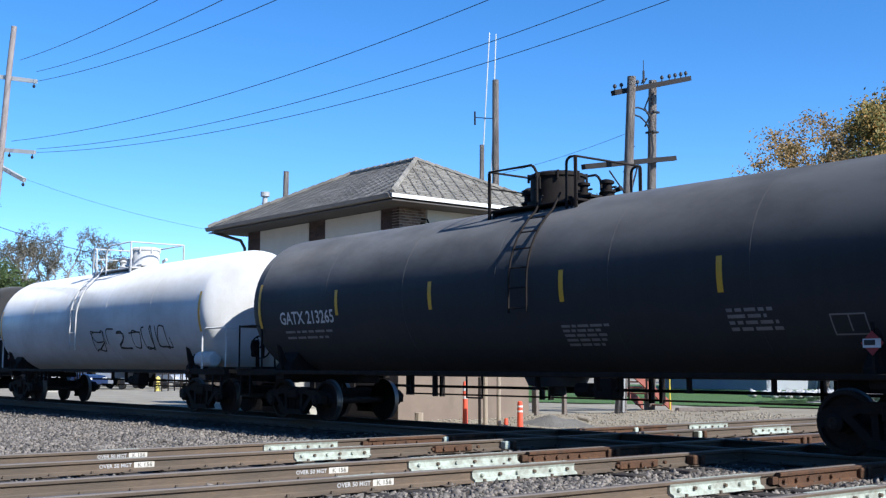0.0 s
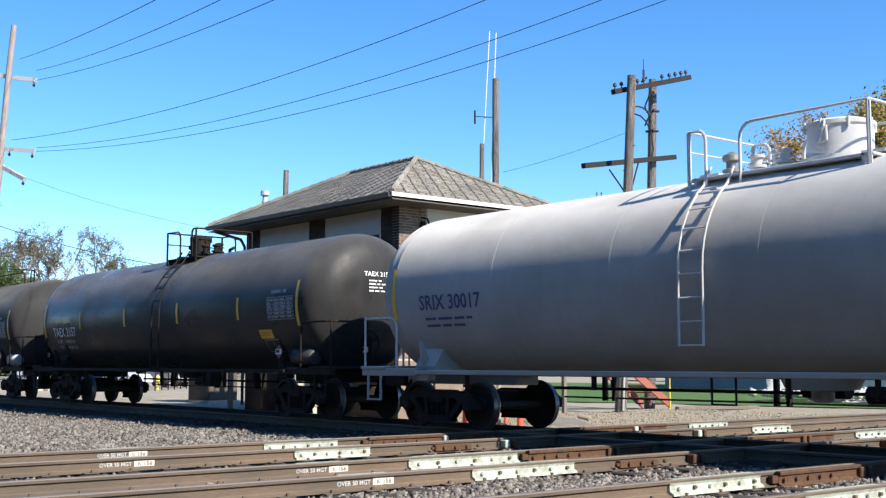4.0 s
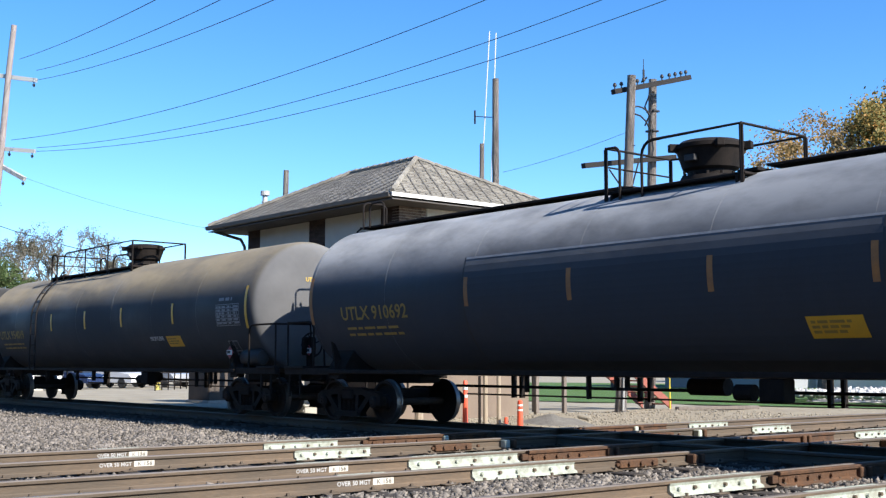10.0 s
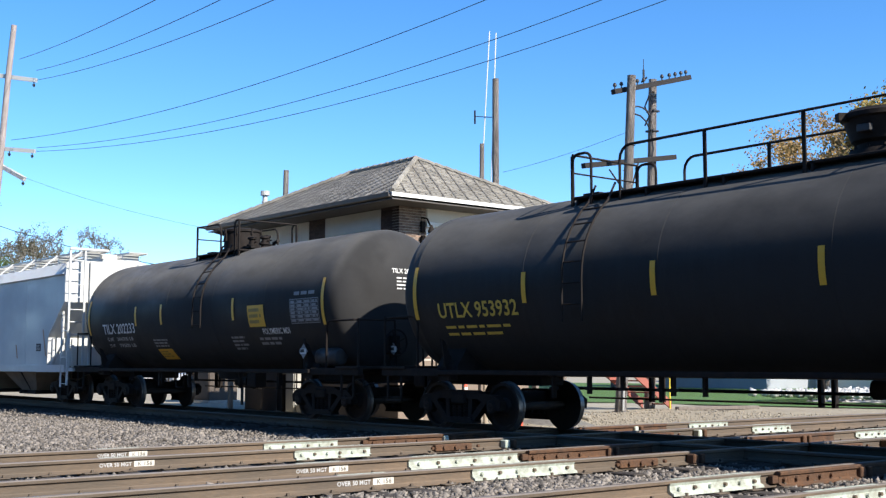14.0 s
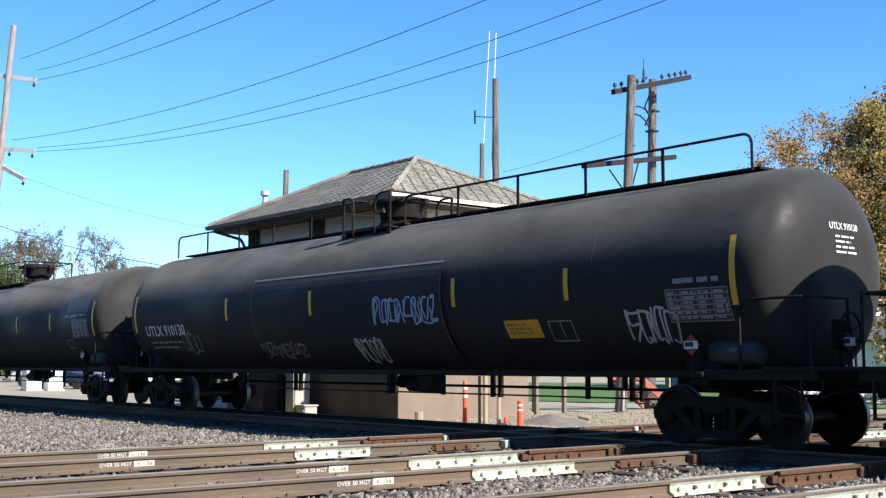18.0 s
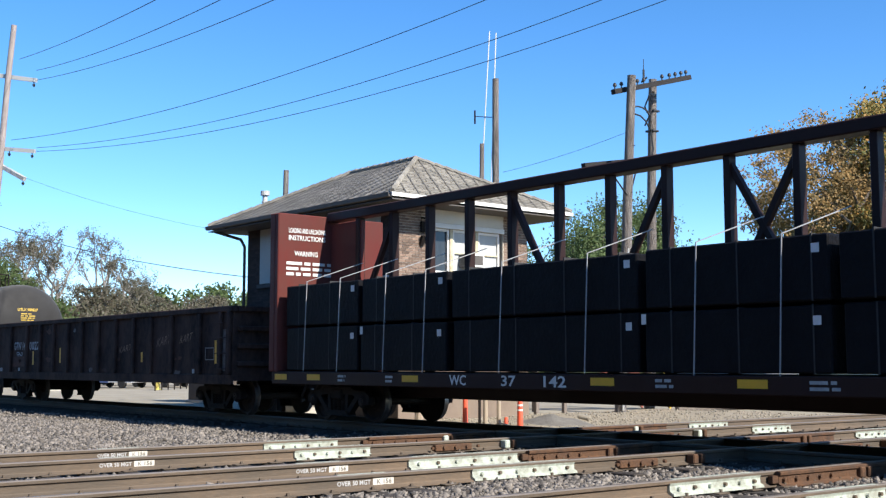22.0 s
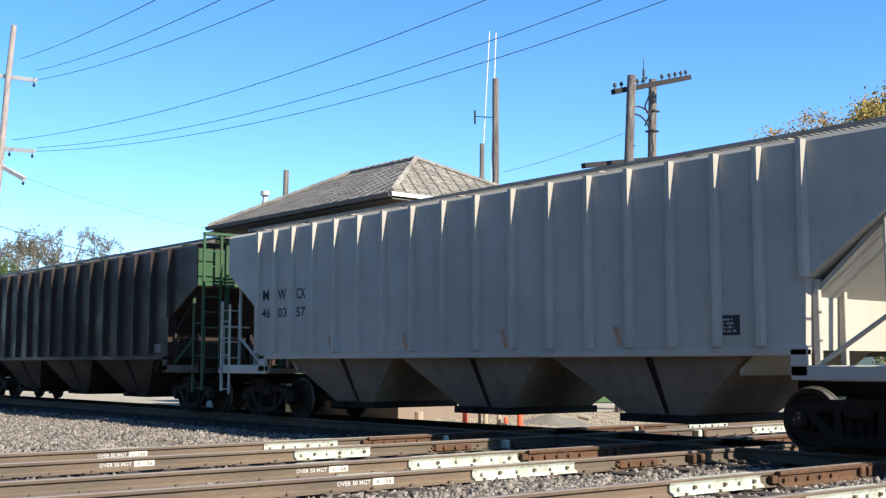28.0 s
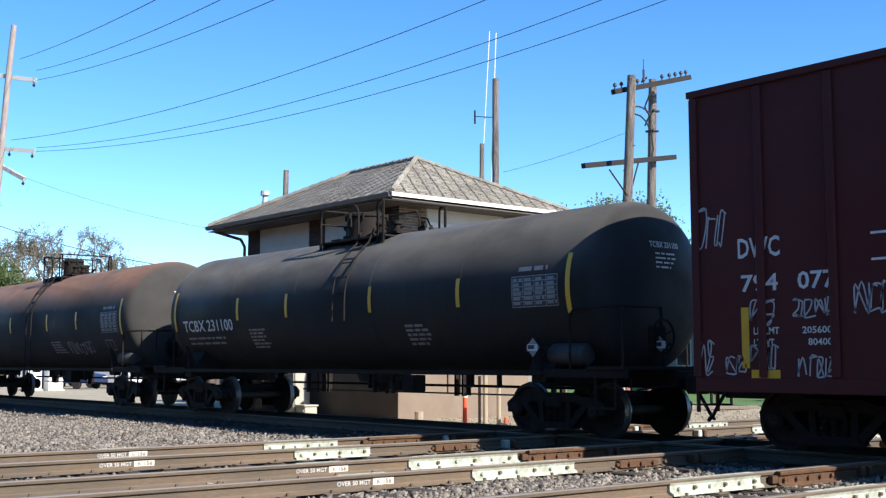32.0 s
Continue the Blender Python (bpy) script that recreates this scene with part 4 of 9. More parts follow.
def pole(base, top, r0, r1, label, mat="wood"):
    p = thing("utility_pole", pose(*base), label, "utility pole")
    b, d = Vector(base), Vector(top) - Vector(base)
    g = G()
    n = 8
    pts = [d * k / n + Vector((0.025 * math.sin(k * 2.1), 0.025 * math.cos(k * 1.3), 0)) * (0 < k < n) for k in range(n + 1)]
    g.taper(pts, [r0 + (r1 - r0) * k / n for k in range(n + 1)])
    part("shaft", g, mat, p, "", True)
    return p


def crossarm(p, a, b, pins, mat="wood", hang=False, th=0.085):
    """An arm between two places, in the pole's space, with insulators at shares of its length."""
    o = Vector(p.matrix_basis.translation)
    a, b = Vector(a) - o, Vector(b) - o
    arm = part("crossarm", G().tube([a, b], th * 1.3, 4), mat, p)
    for f in pins:
        q = a.lerp(b, f)
        s = -1 if hang else 1
        part("insulator", G().lathe([(0, 0.02), (s * 0.1, 0.02), (s * 0.11, 0.055), (s * 0.16, 0.06), (s * 0.2, 0.04), (s * 0.22, 0.015)], 8, "z", q + Vector((0, 0, s * 0.05))), "insulator", arm, "", True)
    return arm


pa = pole((-23.9, 26.65, GZ - 0.05), (-22.85, 26.22, 9.9), 0.18, 0.13, "weathered wooden pole of a two-pole line structure", "grey_wood")
pb = pole((-25.1, 29.4, GZ - 0.05), (-24.2, 28.8, 10.45), 0.18, 0.13, "weathered wooden pole carrying two crossarms", "grey_wood")
crossarm(pb, (-23.14, 25.7, 9.36), (-23.65, 30.0, 10.6), (0.02, 0.1, 0.3, 0.38, 0.62, 0.72, 0.8, 0.88, 0.95), "arm_wood")
crossarm(pb, (-23.75, 25.0, 7.1), (-24.25, 29.9, 8.0), (), "arm_wood")
PB = Matrix.Translation((25.1, -29.4, -GZ + 0.05))
for pts in ([(-22.87, 26.35, 8.95), (-23.2, 26.9, 9.1), (-23.54, 27.5, 9.2), (-23.9, 28.1, 9.26), (-24.23, 28.6, 9.27)], [(-22.85, 26.35, 8.72), (-23.3, 27.1, 8.85), (-23.76, 27.9, 8.86), (-24.23, 28.7, 8.72), (-24.19, 28.75, 8.13), (-24.25, 28.7, 7.7)],
            [(-24.1, 28.55, 9.95), (-24.3, 28.5, 9.5), (-24.1, 28.5, 9.2), (-24.35, 28.55, 8.9)]):
    part("jumper", G().tube([PB @ Vector(p) for p in pts], 0.028, 5), "wire", pb)
for z in (8.75, 9.4):
    part("clamp", G().box(-0.17, 0.17, -0.15, 0.15, -0.03, 0.03, 0.01), "wire", pb, m=PB @ pose(-24.28 - (9.4 - z) * 0.08, 28.88, z))
part("spike_aerial", G().cyl((0, 0, 0), (0, 0, 0.75), 0.012, 5).cyl((0, 0, 0.1), (0, 0, 0.4), 0.035, 6).tube([(-0.1, 0, 0), (0.14, 0, 0.12)], 0.03, 5), "wire", pb, m=PB @ pose(-24.07, 28.2, 10.25))
part("arm_brace", G().tube([(0.78, -0.42, 6.6), (0.6, -1.0, 7.35)], 0.025, 4), "arm_wood", pa)
part("arm_brace", G().tube([(0.78, -0.3, 6.6), (0.5, 0.45, 7.75)], 0.025, 4), "arm_wood", pa)
for k in range(9):
    part("step_bolt", G().cyl((0.1 + 0.105 * k, -0.05 - 0.04 * k, 3.2 + 0.7 * k), (0.1 + 0.105 * k + (0.22 if k % 2 else -0.22), -0.05 - 0.04 * k, 3.2 + 0.7 * k), 0.012, 5), "steel", pa)
part("conduit", G().tube([(0.2, -0.1, 0.1), (0.65, -0.26, 5.0)], 0.035, 6), "pale_metal", pa)

plf = pole((-46.62, 14.64, GZ - 0.05), (-44.56, 14.93, 14.35), 0.16, 0.105, "tall pale wooden power pole with crossarms", "pale_wood")
crossarm(plf, (-45.6, 14.2, 12.5), (-44.17, 15.75, 12.2), (0.05, 0.95), hang=True, mat="pale_metal")
crossarm(plf, (-46.0, 14.2, 9.65), (-44.4, 15.87, 9.44), (0.05, 0.55, 0.95), hang=True, mat="pale_metal")
crossarm(plf, (-45.6, 14.8, 9.0), (-44.4, 15.5, 8.3), (0.95,), hang=True, mat="pale_metal")
part("standoff", G().tube([(0.75, 0, 8.2), (1.0, 0.15, 8.6), (1.15, 0.3, 9.4)], 0.02, 5), "wire", plf)

ant = pole((-27.95, 25.2, GZ - 0.05), (-27.67, 25.0, 10.53), 0.125, 0.105, "wooden mast with two white whip aerials behind the tower", "grey_wood")
part("aerial", G().tube([(0.07, -0.25, 7.0), (0.40, -0.28, 12.4)], 0.018, 6), "trim", ant, "thin white whip aerial")
part("aerial", G().tube([(-0.29, -0.35, 7.2), (0.27, -0.45, 12.45)], 0.018, 6), "trim", ant)
part("side_antenna", G().tube([(0.2, -0.2, 9.6), (-0.25, -0.65, 9.65)], 0.015, 5).tube([(-0.25, -0.65, 9.4), (-0.25, -0.65, 9.85)], 0.03, 5), "steel", ant)
pole((-28.3, 24.9, GZ - 0.05), (-28.12, 24.79, 8.4), 0.1, 0.075, "short grey wooden post behind the tower", "grey_wood")
pole((-36.0, 22.1, GZ - 0.05), (-35.7, 21.95, 8.2), 0.12, 0.1, "thin leaning wooden post behind the tower roof", "grey_wood")


def wire(a, b, sag, beyond, r=0.014, label="dark overhead power line"):
    """A wire from a through b and on past it, with its sag at mid-span between a and b."""
    a, b = Vector(a), Vector(b)
    pts = []
    for k in range(31):
        t = k / 30 * beyond
        p = a + (b - a) * t
        pts.append(p - Vector((0, 0, 4 * sag * t * (1 - t))) if t < 1 else p + Vector((0, 0, 4 * sag * t * (t - 1))))
    tagged(part("power_line", G().tube([p - pts[0] for p in pts], r, 4), "wire", m=Matrix.Translation(pts[0])), label, "power line", "power lines")


for a, b, s in (((-44.98, 15.13, 9.88), (-20.44, 18.16, 10.0), 0.54), ((-44.37, 15.92, 9.58), (-18.65, 20.35, 10.0), 0.69), ((-44.38, 15.93, 9.44), (-17.64, 21.57, 10.0), 0.8),
                ((-44.52, 15.18, 13.03), (-25.56, 11.94, 10.0), 0.1), ((-44.14, 15.72, 12.59), (-24.56, 13.16, 10.0), 0.19), ((-44.17, 15.75, 12.21), (-23.72, 14.17, 10.0), 0.23)):
    wire(a, b, s, 1.35, 0.0105)
wire((-44.6, 15.2, 8.5), (-32.0, 18.6, 5.2), 0.25, 1.0, 0.006, "thin service wire to the tower")
wire((-62.0, 20.0, 8.6), (-33.0, 22.0, 3.9), 0.5, 1.0, 0.02, "dark cable behind the tower")
wire((-23.3, 26.4, 8.22), (-28.87, 26.4, 7.72), 0.08, 1.0, 0.007, "thin wire from the pole to the tower roof")


# ---- trees ----
def leaf_mat(name, colours):
    m, t, p = nodes(name)
    o = t.nodes.new("ShaderNodeNewGeometry")
    r = t.nodes.new("ShaderNodeValToRGB")
    r.color_ramp.interpolation = "LINEAR"
    while len(r.color_ramp.elements) < len(colours):
        r.color_ramp.elements.new(0.5)
    for k, c in enumerate(colours):
        r.color_ramp.elements[k].position = k / (len(colours) - 1)
        r.color_ramp.elements[k].color = rgb(c)
    t.links.new(o.outputs["Random Per Island"], r.inputs[0])
    t.links.new(mixer(t, scaled(t, noise_at(t, 0.35, shift=2), 0.5), r.outputs[0], colours[len(colours) // 2]), p.inputs["Base Color"])
    p.inputs["Roughness"].default_value = 0.6
    p.inputs["Specular IOR Level"].default_value = 0.25
    p.inputs["Transmission Weight"].default_value = 0.0
    return m


M["bark"] = surface("bark", (0.09, 0.07, 0.055), (0.15, 0.125, 0.1), 0.9, 0, 5, 30, 0.7, 0.5, 0.02, stretch=(3, 3, 0.5))
M["bark_pale"] = surface("bark_pale", (0.176, 0.16, 0.144), (0.24, 0.224, 0.2), 0.9, 0, 5, 30, 0.7, 0.3, 0.02)
M["leaf_autumn"] = leaf_mat("leaves_autumn", [(0.27, 0.15, 0.05), (0.35, 0.215, 0.08), (0.22, 0.155, 0.065), (0.31, 0.18, 0.06), (0.15, 0.12, 0.05)])
M["leaf_mixed"] = leaf_mat("leaves_turning", [(0.1, 0.12, 0.035), (0.36, 0.17, 0.04), (0.13, 0.14, 0.045), (0.24, 0.18, 0.05), (0.08, 0.1, 0.03), (0.4, 0.22, 0.05)])
M["leaf_green"] = leaf_mat("leaves_green", [(0.07, 0.11, 0.035), (0.11, 0.155, 0.055), (0.06, 0.09, 0.032), (0.15, 0.18, 0.08)])
M["leaf_dull"] = leaf_mat("leaves_dull_green", [(0.1, 0.108, 0.062), (0.13, 0.125, 0.082), (0.14, 0.118, 0.09), (0.085, 0.095, 0.055)])


def tree(base, height, width, leaf, seed, leaves, size, label, low=0.25, gaps=0.3, crown_bias=0.0):
    """A tapered trunk with forking limbs; leaves in uneven clumps round the twig ends."""
    rnd = random.Random(seed)
    t = thing("tree", pose(*base), label, "tree", "trees round the crossing")
    wood, tips = G(), []

    cz, rz, rw = height * (0.5 + low / 2), height * (0.5 - low / 2), width / 2

    def inside(p):
        return (p.x / rw) ** 2 + (p.y / rw) ** 2 + ((p.z - cz) / rz) ** 2 < 1.1 or p.z < cz - rz * 0.6

    def limb(p, d, length, r, depth):
        pts = [p]
        if depth and not inside(p + d * length):
            length *= 0.55
        if depth > 1 and not inside(p + d * length):
            return
        for k in range(3):
            d = (d + Vector((rnd.uniform(-0.22, 0.22), rnd.uniform(-0.22, 0.22), rnd.uniform(-0.05, 0.18)))).normalized()
            pts.append(pts[-1] + d * length / 3)
        for k in range(3):
            wood.cyl(pts[k], pts[k + 1], r * (1 - 0.22 * k), (9, 6, 5, 4, 3)[depth], r * (1 - 0.22 * (k + 1)), False)
        if depth >= 2:
            tips.extend(pts[1:])
        if depth >= (4 if leaf == "leaf_dull" else 3) or r < 0.009:
            return
        for k in range((4 if leaf == "leaf_dull" and depth < 3 else 3) if depth else 6):
            q = pts[rnd.choice((1, 2, 3))] if depth else pts[1].lerp(pts[3], k / 6)
            a = rnd.uniform(0, math.tau)
            out = Vector((math.cos(a), math.sin(a), rnd.uniform(0.25, 1.1))).normalized()
            limb(q, (d * 0.45 + out).normalized(), length * rnd.uniform(0.5, 0.72), r * 0.5, depth + 1)

    limb(Vector((0, 0, 0)), Vector((0, 0, 1)), height * 0.62, height * 0.022, 0)
    part("trunk", wood, "bark" if leaf != "leaf_dull" else "bark_pale", t, "", True)
    clumps = []
    while len(clumps) < 200:
        v = Vector((rnd.gauss(0, 1), rnd.gauss(0, 1), rnd.gauss(0, 1))).normalized() * rnd.uniform(0.45, 1.0) ** 0.6
        p = Vector((v.x * rw, v.y * rw, cz + v.z * rz))
        if noise.noise(p * (2.2 / width) * 2 + Vector((seed, 0, 0))) > -0.55 + gaps:
            clumps.append((p, rnd.uniform(0.06, 0.13) * width))
    if leaf == "leaf_dull" and height > 10:
        clumps = []
    for q in tips:
        if abs(q.x) < rw and abs(q.y) < rw and q.z < height:
            clumps.append((q, (0.045 if leaf == "leaf_dull" else 0.1) * width))
    g = G()
    for k in range(leaves):
        c, r = clumps[rnd.randrange(len(clumps))]
        p = c + Vector((rnd.gauss(0, 0.42), rnd.gauss(0, 0.42), rnd.gauss(0, 0.32))) * r
        if p.z < height * low * 0.6 or math.hypot(p.x, p.y) / rw > 1.15 or p.z > height * 1.02:
            continue
        u = Vector((rnd.gauss(0, 1), rnd.gauss(0, 1), rnd.gauss(0, 1))).normalized()
        w = u.orthogonal().normalized() * size * rnd.uniform(0.35, 0.7)
        u = u * size * rnd.uniform(0.6, 1.3)
        g.add([p - u * 0.5, p + w * 0.5, p + u * 0.5, p - w * 0.5], [(0, 1, 2, 3)])
    me = bpy.data.meshes.new("crown")
    me.from_pydata(g.v, [], g.f)
    me.materials.append(M[leaf])
    tagged(put("crown", me, t), kind="stuff")
    return t


tree((-33.4, 52.6, GZ), 14.7, 7.6, "leaf_autumn", 5, 44000, 0.17, "large maple with thinning gold and brown autumn leaves", 0.38, 0.22)
tree((-28.3, 55.0, GZ), 16.0, 9.4, "leaf_mixed", 9, 52000, 0.19, "large tree half green and half orange", 0.2, 0.15)
tree((-26.5, 50.0, GZ), 7.5, 6.0, "leaf_mixed", 19, 9000, 0.2, "smaller tree with bright orange leaves", 0.1, 0.2)
tree((-47.3, 52.3, GZ), 11.9, 9.4, "leaf_green", 3, 42000, 0.19, "dense green tree behind the utility poles", 0.1, 0.1)
tree((-52.5, 48.0, GZ), 9.0, 6.0, "leaf_green", 13, 9000, 0.22, "dark green tree beside the tower", 0.05, 0.1)
for k, (x, y, h, w, leaf, n) in enumerate(((-104, 31, 17, 9, "leaf_dull", 7000), (-96, 31, 10.5, 8, "leaf_green", 9000), (-109, 40, 16.5, 8, "leaf_dull", 5000), (-114, 43, 16, 8, "leaf_dull", 5000), (-117, 48, 16.2, 8, "leaf_dull", 5000), (-118, 52, 14.2, 8, "leaf_dull", 5000), (-101, 42, 8.5, 8, "leaf_dull", 6000), (-106, 50, 8, 8, "leaf_dull", 6000), (-108, 57, 8.5, 9, "leaf_dull", 6000))):
    tree((x, y, GZ), h, w, leaf, 30 + k, int(n * 1.7), 0.17 if leaf == "leaf_dull" and h > 10 else 0.26, "distant thinly leaved tree at the edge of the yard" if leaf == "leaf_dull" else "distant green tree at the edge of the yard", 0.2 if h > 10 else 0.03, 0.25)
for k, (x, y) in enumerate(((-92, 26), (-95, 34), (-99, 40), (-104, 47), (-107, 54), (-103, 60))):
    tree((x, y, GZ), 7.2 - 0.25 * k, 9, "leaf_green" if k < 2 else "leaf_dull", 80 + k, 6000, 0.34, "low green shrub at the edge of the yard", 0.0, 0.0)
for k, (x, y, h) in enumerate(((-117, 62, 10.5), (-114, 68, 10), (-122, 75, 12), (-110, 80, 11), (-100, 86, 11), (-118, 56, 10))):
    tree((x, y, GZ), h, 10, "leaf_green", 60 + k, 4000, 0.5, "distant green tree behind the tower", 0.03, 0.1)


def woods_and_sky_screen():
    """Low woods far off round the view, and an added unseen row on the side away from the train that blocks sky light.
    """
    rnd = random.Random(77)
    g = G()
    for k in range(26000):
        a = radians(rnd.uniform(60, 185))
        d = rnd.uniform(170, 260)
        h = 7 + 3.5 * noise.noise(Vector((a * 14, d * 0.02, 0))) + 2 * noise.noise(Vector((a * 60, 1, 0)))
        p = Vector((d * math.cos(a), d * math.sin(a), GZ + abs(rnd.gauss(0, 0.55)) ** 0.8 * h * 0.8 if rnd.random() < 0.5 else GZ + rnd.uniform(0, 1) * h))
        u = Vector((rnd.gauss(0, 1), rnd.gauss(0, 1), rnd.gauss(0, 1))).normalized() * 1.1
        w = u.orthogonal().normalized() * 0.9
        g.add([p - u, p + w, p + u, p - w], [(0, 1, 2, 3)])
    # unseen row behind the camera, added to cut sky light on the train's sides
    for k in range(9000):
        x = rnd.uniform(-90, 70)
        h = 12 + 3 * noise.noise(Vector((x * 0.08, 0, 5))) + 1.5 * noise.noise(Vector((x * 0.4, 2, 5)))
        p = Vector((x, -14 - rnd.uniform(0, 7), GZ + h * rnd.uniform(0, 1) ** 0.8))
        u = Vector((rnd.gauss(0, 1), rnd.gauss(0, 1), rnd.gauss(0, 1))).normalized() * 0.9
        w = u.orthogonal().normalized() * 0.8
        g.add([p - u, p + w, p + u, p - w], [(0, 1, 2, 3)])
    me = bpy.data.meshes.new("woods_and_sky_screen")
    me.from_pydata(g.v, [], g.f)
    me.materials.append(M["leaf_green"])
    tagged(put("woods_and_sky_screen", me), "band of green woods and an unseen leafy screen against sky light", "woods", kind="stuff")


woods_and_sky_screen()


# ---- yard behind the train ----
M["orange"] = surface("delineator_orange", (0.75, 0.1, 0.04), (0.6, 0.09, 0.05), 0.5, 0, 4, 40, 0.4, 0.03)
M["concrete"] = surface("concrete", (0.425, 0.408, 0.357), (0.323, 0.306, 0.2635), 0.9, 0, 3, 40, 0.6, 0.3)
M["stair_red"] = surface("stair_rust_red", (0.3, 0.09, 0.06), (0.2, 0.07, 0.05), 0.7, 0, 3, 40, 0.5, 0.15)
M["limestone"] = surface("white_limestone", (0.527, 0.5185, 0.493), (0.3825, 0.374, 0.34), 0.9, 0, 3, 30, 0.5, 0.3, 0.02, island=0.25)
M["yard_stone"] = surface("dirt_coloured_stone", (0.29, 0.25, 0.185), (0.21, 0.18, 0.135), 0.9, 0, 3, 30, 0.5, 0.3, 0.02, island=0.3)
M["dirt_stone"] = surface("brown_gravel_stone", (0.19, 0.158, 0.11), (0.29, 0.245, 0.18), 0.9, 0, 3, 30, 0.5, 0.3, 0.02, island=0.35)
M["tan_wood"] = surface("tan_timber", (0.4, 0.33, 0.24), (0.28, 0.22, 0.16), 0.85, 0, 3, 25, 0.7, 0.4, 0.01, stretch=(4, 4, 0.4))
M["soil"] = surface("grey_soil", (0.136, 0.124, 0.104), (0.2, 0.184, 0.152), 0.95, 0, 3, 20, 0.7, 0.6, 0.03)
M["house_blue"] = surface("blue_grey_siding", (0.32, 0.34, 0.365), (0.26, 0.275, 0.3), 0.7, 0, 1, 30, 0.5, 0.1)
M["house_white"] = surface("white_siding", (0.75, 0.75, 0.73), (0.62, 0.61, 0.58), 0.7, 0, 1, 30, 0.5, 0.1)
M["roof_brown"] = surface("brown_roof", (0.16, 0.09, 0.07), (0.11, 0.07, 0.055), 0.9, 0, 2, 30, 0.6, 0.3)
M["roof_grey"] = surface("grey_roof", (0.12, 0.12, 0.125), (0.08, 0.08, 0.085), 0.9, 0, 2, 30, 0.6, 0.3)
M["hydrant"] = surface("hydrant_yellow", (0.7, 0.55, 0.12), (0.5, 0.4, 0.1), 0.5, 0, 3, 40, 0.4, 0.05)
for name, c in (("car_blue", (0.02, 0.035, 0.09)), ("car_white", (0.7, 0.7, 0.7)), ("car_silver", (0.35, 0.36, 0.37)), ("car_dark", (0.02, 0.02, 0.024))):
    M[name] = surface(name, c, tuple(v * 0.8 for v in c), 0.25, 0.1, 2, 30, 0.3, 0)
M["tyre"] = surface("tyre_rubber", (0.015, 0.015, 0.015), (0.03, 0.03, 0.03), 0.85, 0, 4, 40, 0.5, 0.1)


def delineator(x, y, h, r, bands, label):
    d = thing("traffic_delineator", pose(x, y, GZ - 0.03), label, "delineator post")
    part("tube", G().lathe([(0.0, r * 1.1), (h * 0.5, r), (h * 0.97, r * 0.85), (h, r * 0.5)], 14, "z"), "orange", d, "", True)
    for k in range(bands):
        z = h * (0.62 + 0.17 * k)
        part("band", G().lathe([(z, r * 1.0), (z, r * 1.03), (z + h * 0.06, r * 0.99), (z + h * 0.06, r * 0.94)], 14, "z"), "trim", d, "white reflective band", True)
    part("base", G().lathe([(0.0, r * 2.2), (0.04, r * 2.1), (0.07, r * 1.2)], 14, "z"), "tyre", d, "black rubber base", True)


delineator(-21.35, 18.25, 1.1, 0.06, 2, "orange-red tubular marker post with white bands")
delineator(-19.6, 18.42, 0.66, 0.066, 2, "short orange-red marker post with white bands")
delineator(-20.6, 18.9, 0.22, 0.05, 0, "small orange-red stub marker")
for x, y, h, r, m, label in ((-21.14, 18.53, 1.2, 0.035, "steel", "thin dark steel post by the track"), (-20.5, 18.15, 1.3, 0.055, "tan_wood", "pale wooden post by the track"), (-20.25, 18.35, 1.25, 0.05, "tan_wood", "pale wooden post by the track"), (-22.9, 18.05, 0.3, 0.11, "tan_wood", "sawn-off timber stub by the track"),
                          (-31.7, 17.6, 1.35, 0.09, "concrete", "pale square post beside the tower"), (-28.45, 17.5, 1.3, 0.05, "steel", "dark pipe beside a cabinet"), (-28.25, 17.5, 1.3, 0.04, "steel", "dark pipe beside a cabinet")):
    tagged(part("post", G().cyl((0, 0, 0), (0, 0, h), r, 8 if m != "concrete" else 4), m, m=pose(x, y, GZ - 0.03)), label, "post", "posts by the tower")


def cabinet(x, y, w, d, h, m, label):
    c = thing("equipment_cabinet", pose(x, y, GZ - 0.03), label, "cabinet")
    part("case", G().box(-w / 2, w / 2, -d / 2, d / 2, 0.1, h, 0.02), m, c)
    part("plinth", G().box(-w / 2 - 0.08, w / 2 + 0.08, -d / 2 - 0.08, d / 2 + 0.08, 0, 0.12, 0.015), "concrete", c)
    part("door", G().box(-w / 2 + 0.06, w / 2 - 0.06, -d / 2 - 0.02, -d / 2, 0.18, h - 0.08, 0.006), m, c)
    part("lid", G().box(-w / 2 - 0.03, w / 2 + 0.03, -d / 2 - 0.04, d / 2 + 0.03, h, h + 0.05, 0.01), m, c)


cabinet(-27.85, 17.6, 0.5, 0.5, 1.35, "concrete", "pale concrete signal cabinet against the tower wall")
cabinet(-27.3, 17.55, 0.45, 0.4, 0.32, "concrete", "low concrete block beside the cabinet")
cabinet(-30.0, 17.7, 0.95, 0.5, 1.5, "dark_panel", "brown metal relay case against the tower wall")
cabinet(-40.3, 21.6, 1.7, 1.2, 1.95, "dark_panel", "dark metal equipment hut beside the track")
cabinet(-63.9, 23.1, 0.9, 0.8, 1.3, "house_white", "white utility box in the yard")
cabinet(-63.3, 24.1, 0.8, 0.8, 1.25, "house_white", "white utility box in the yard")


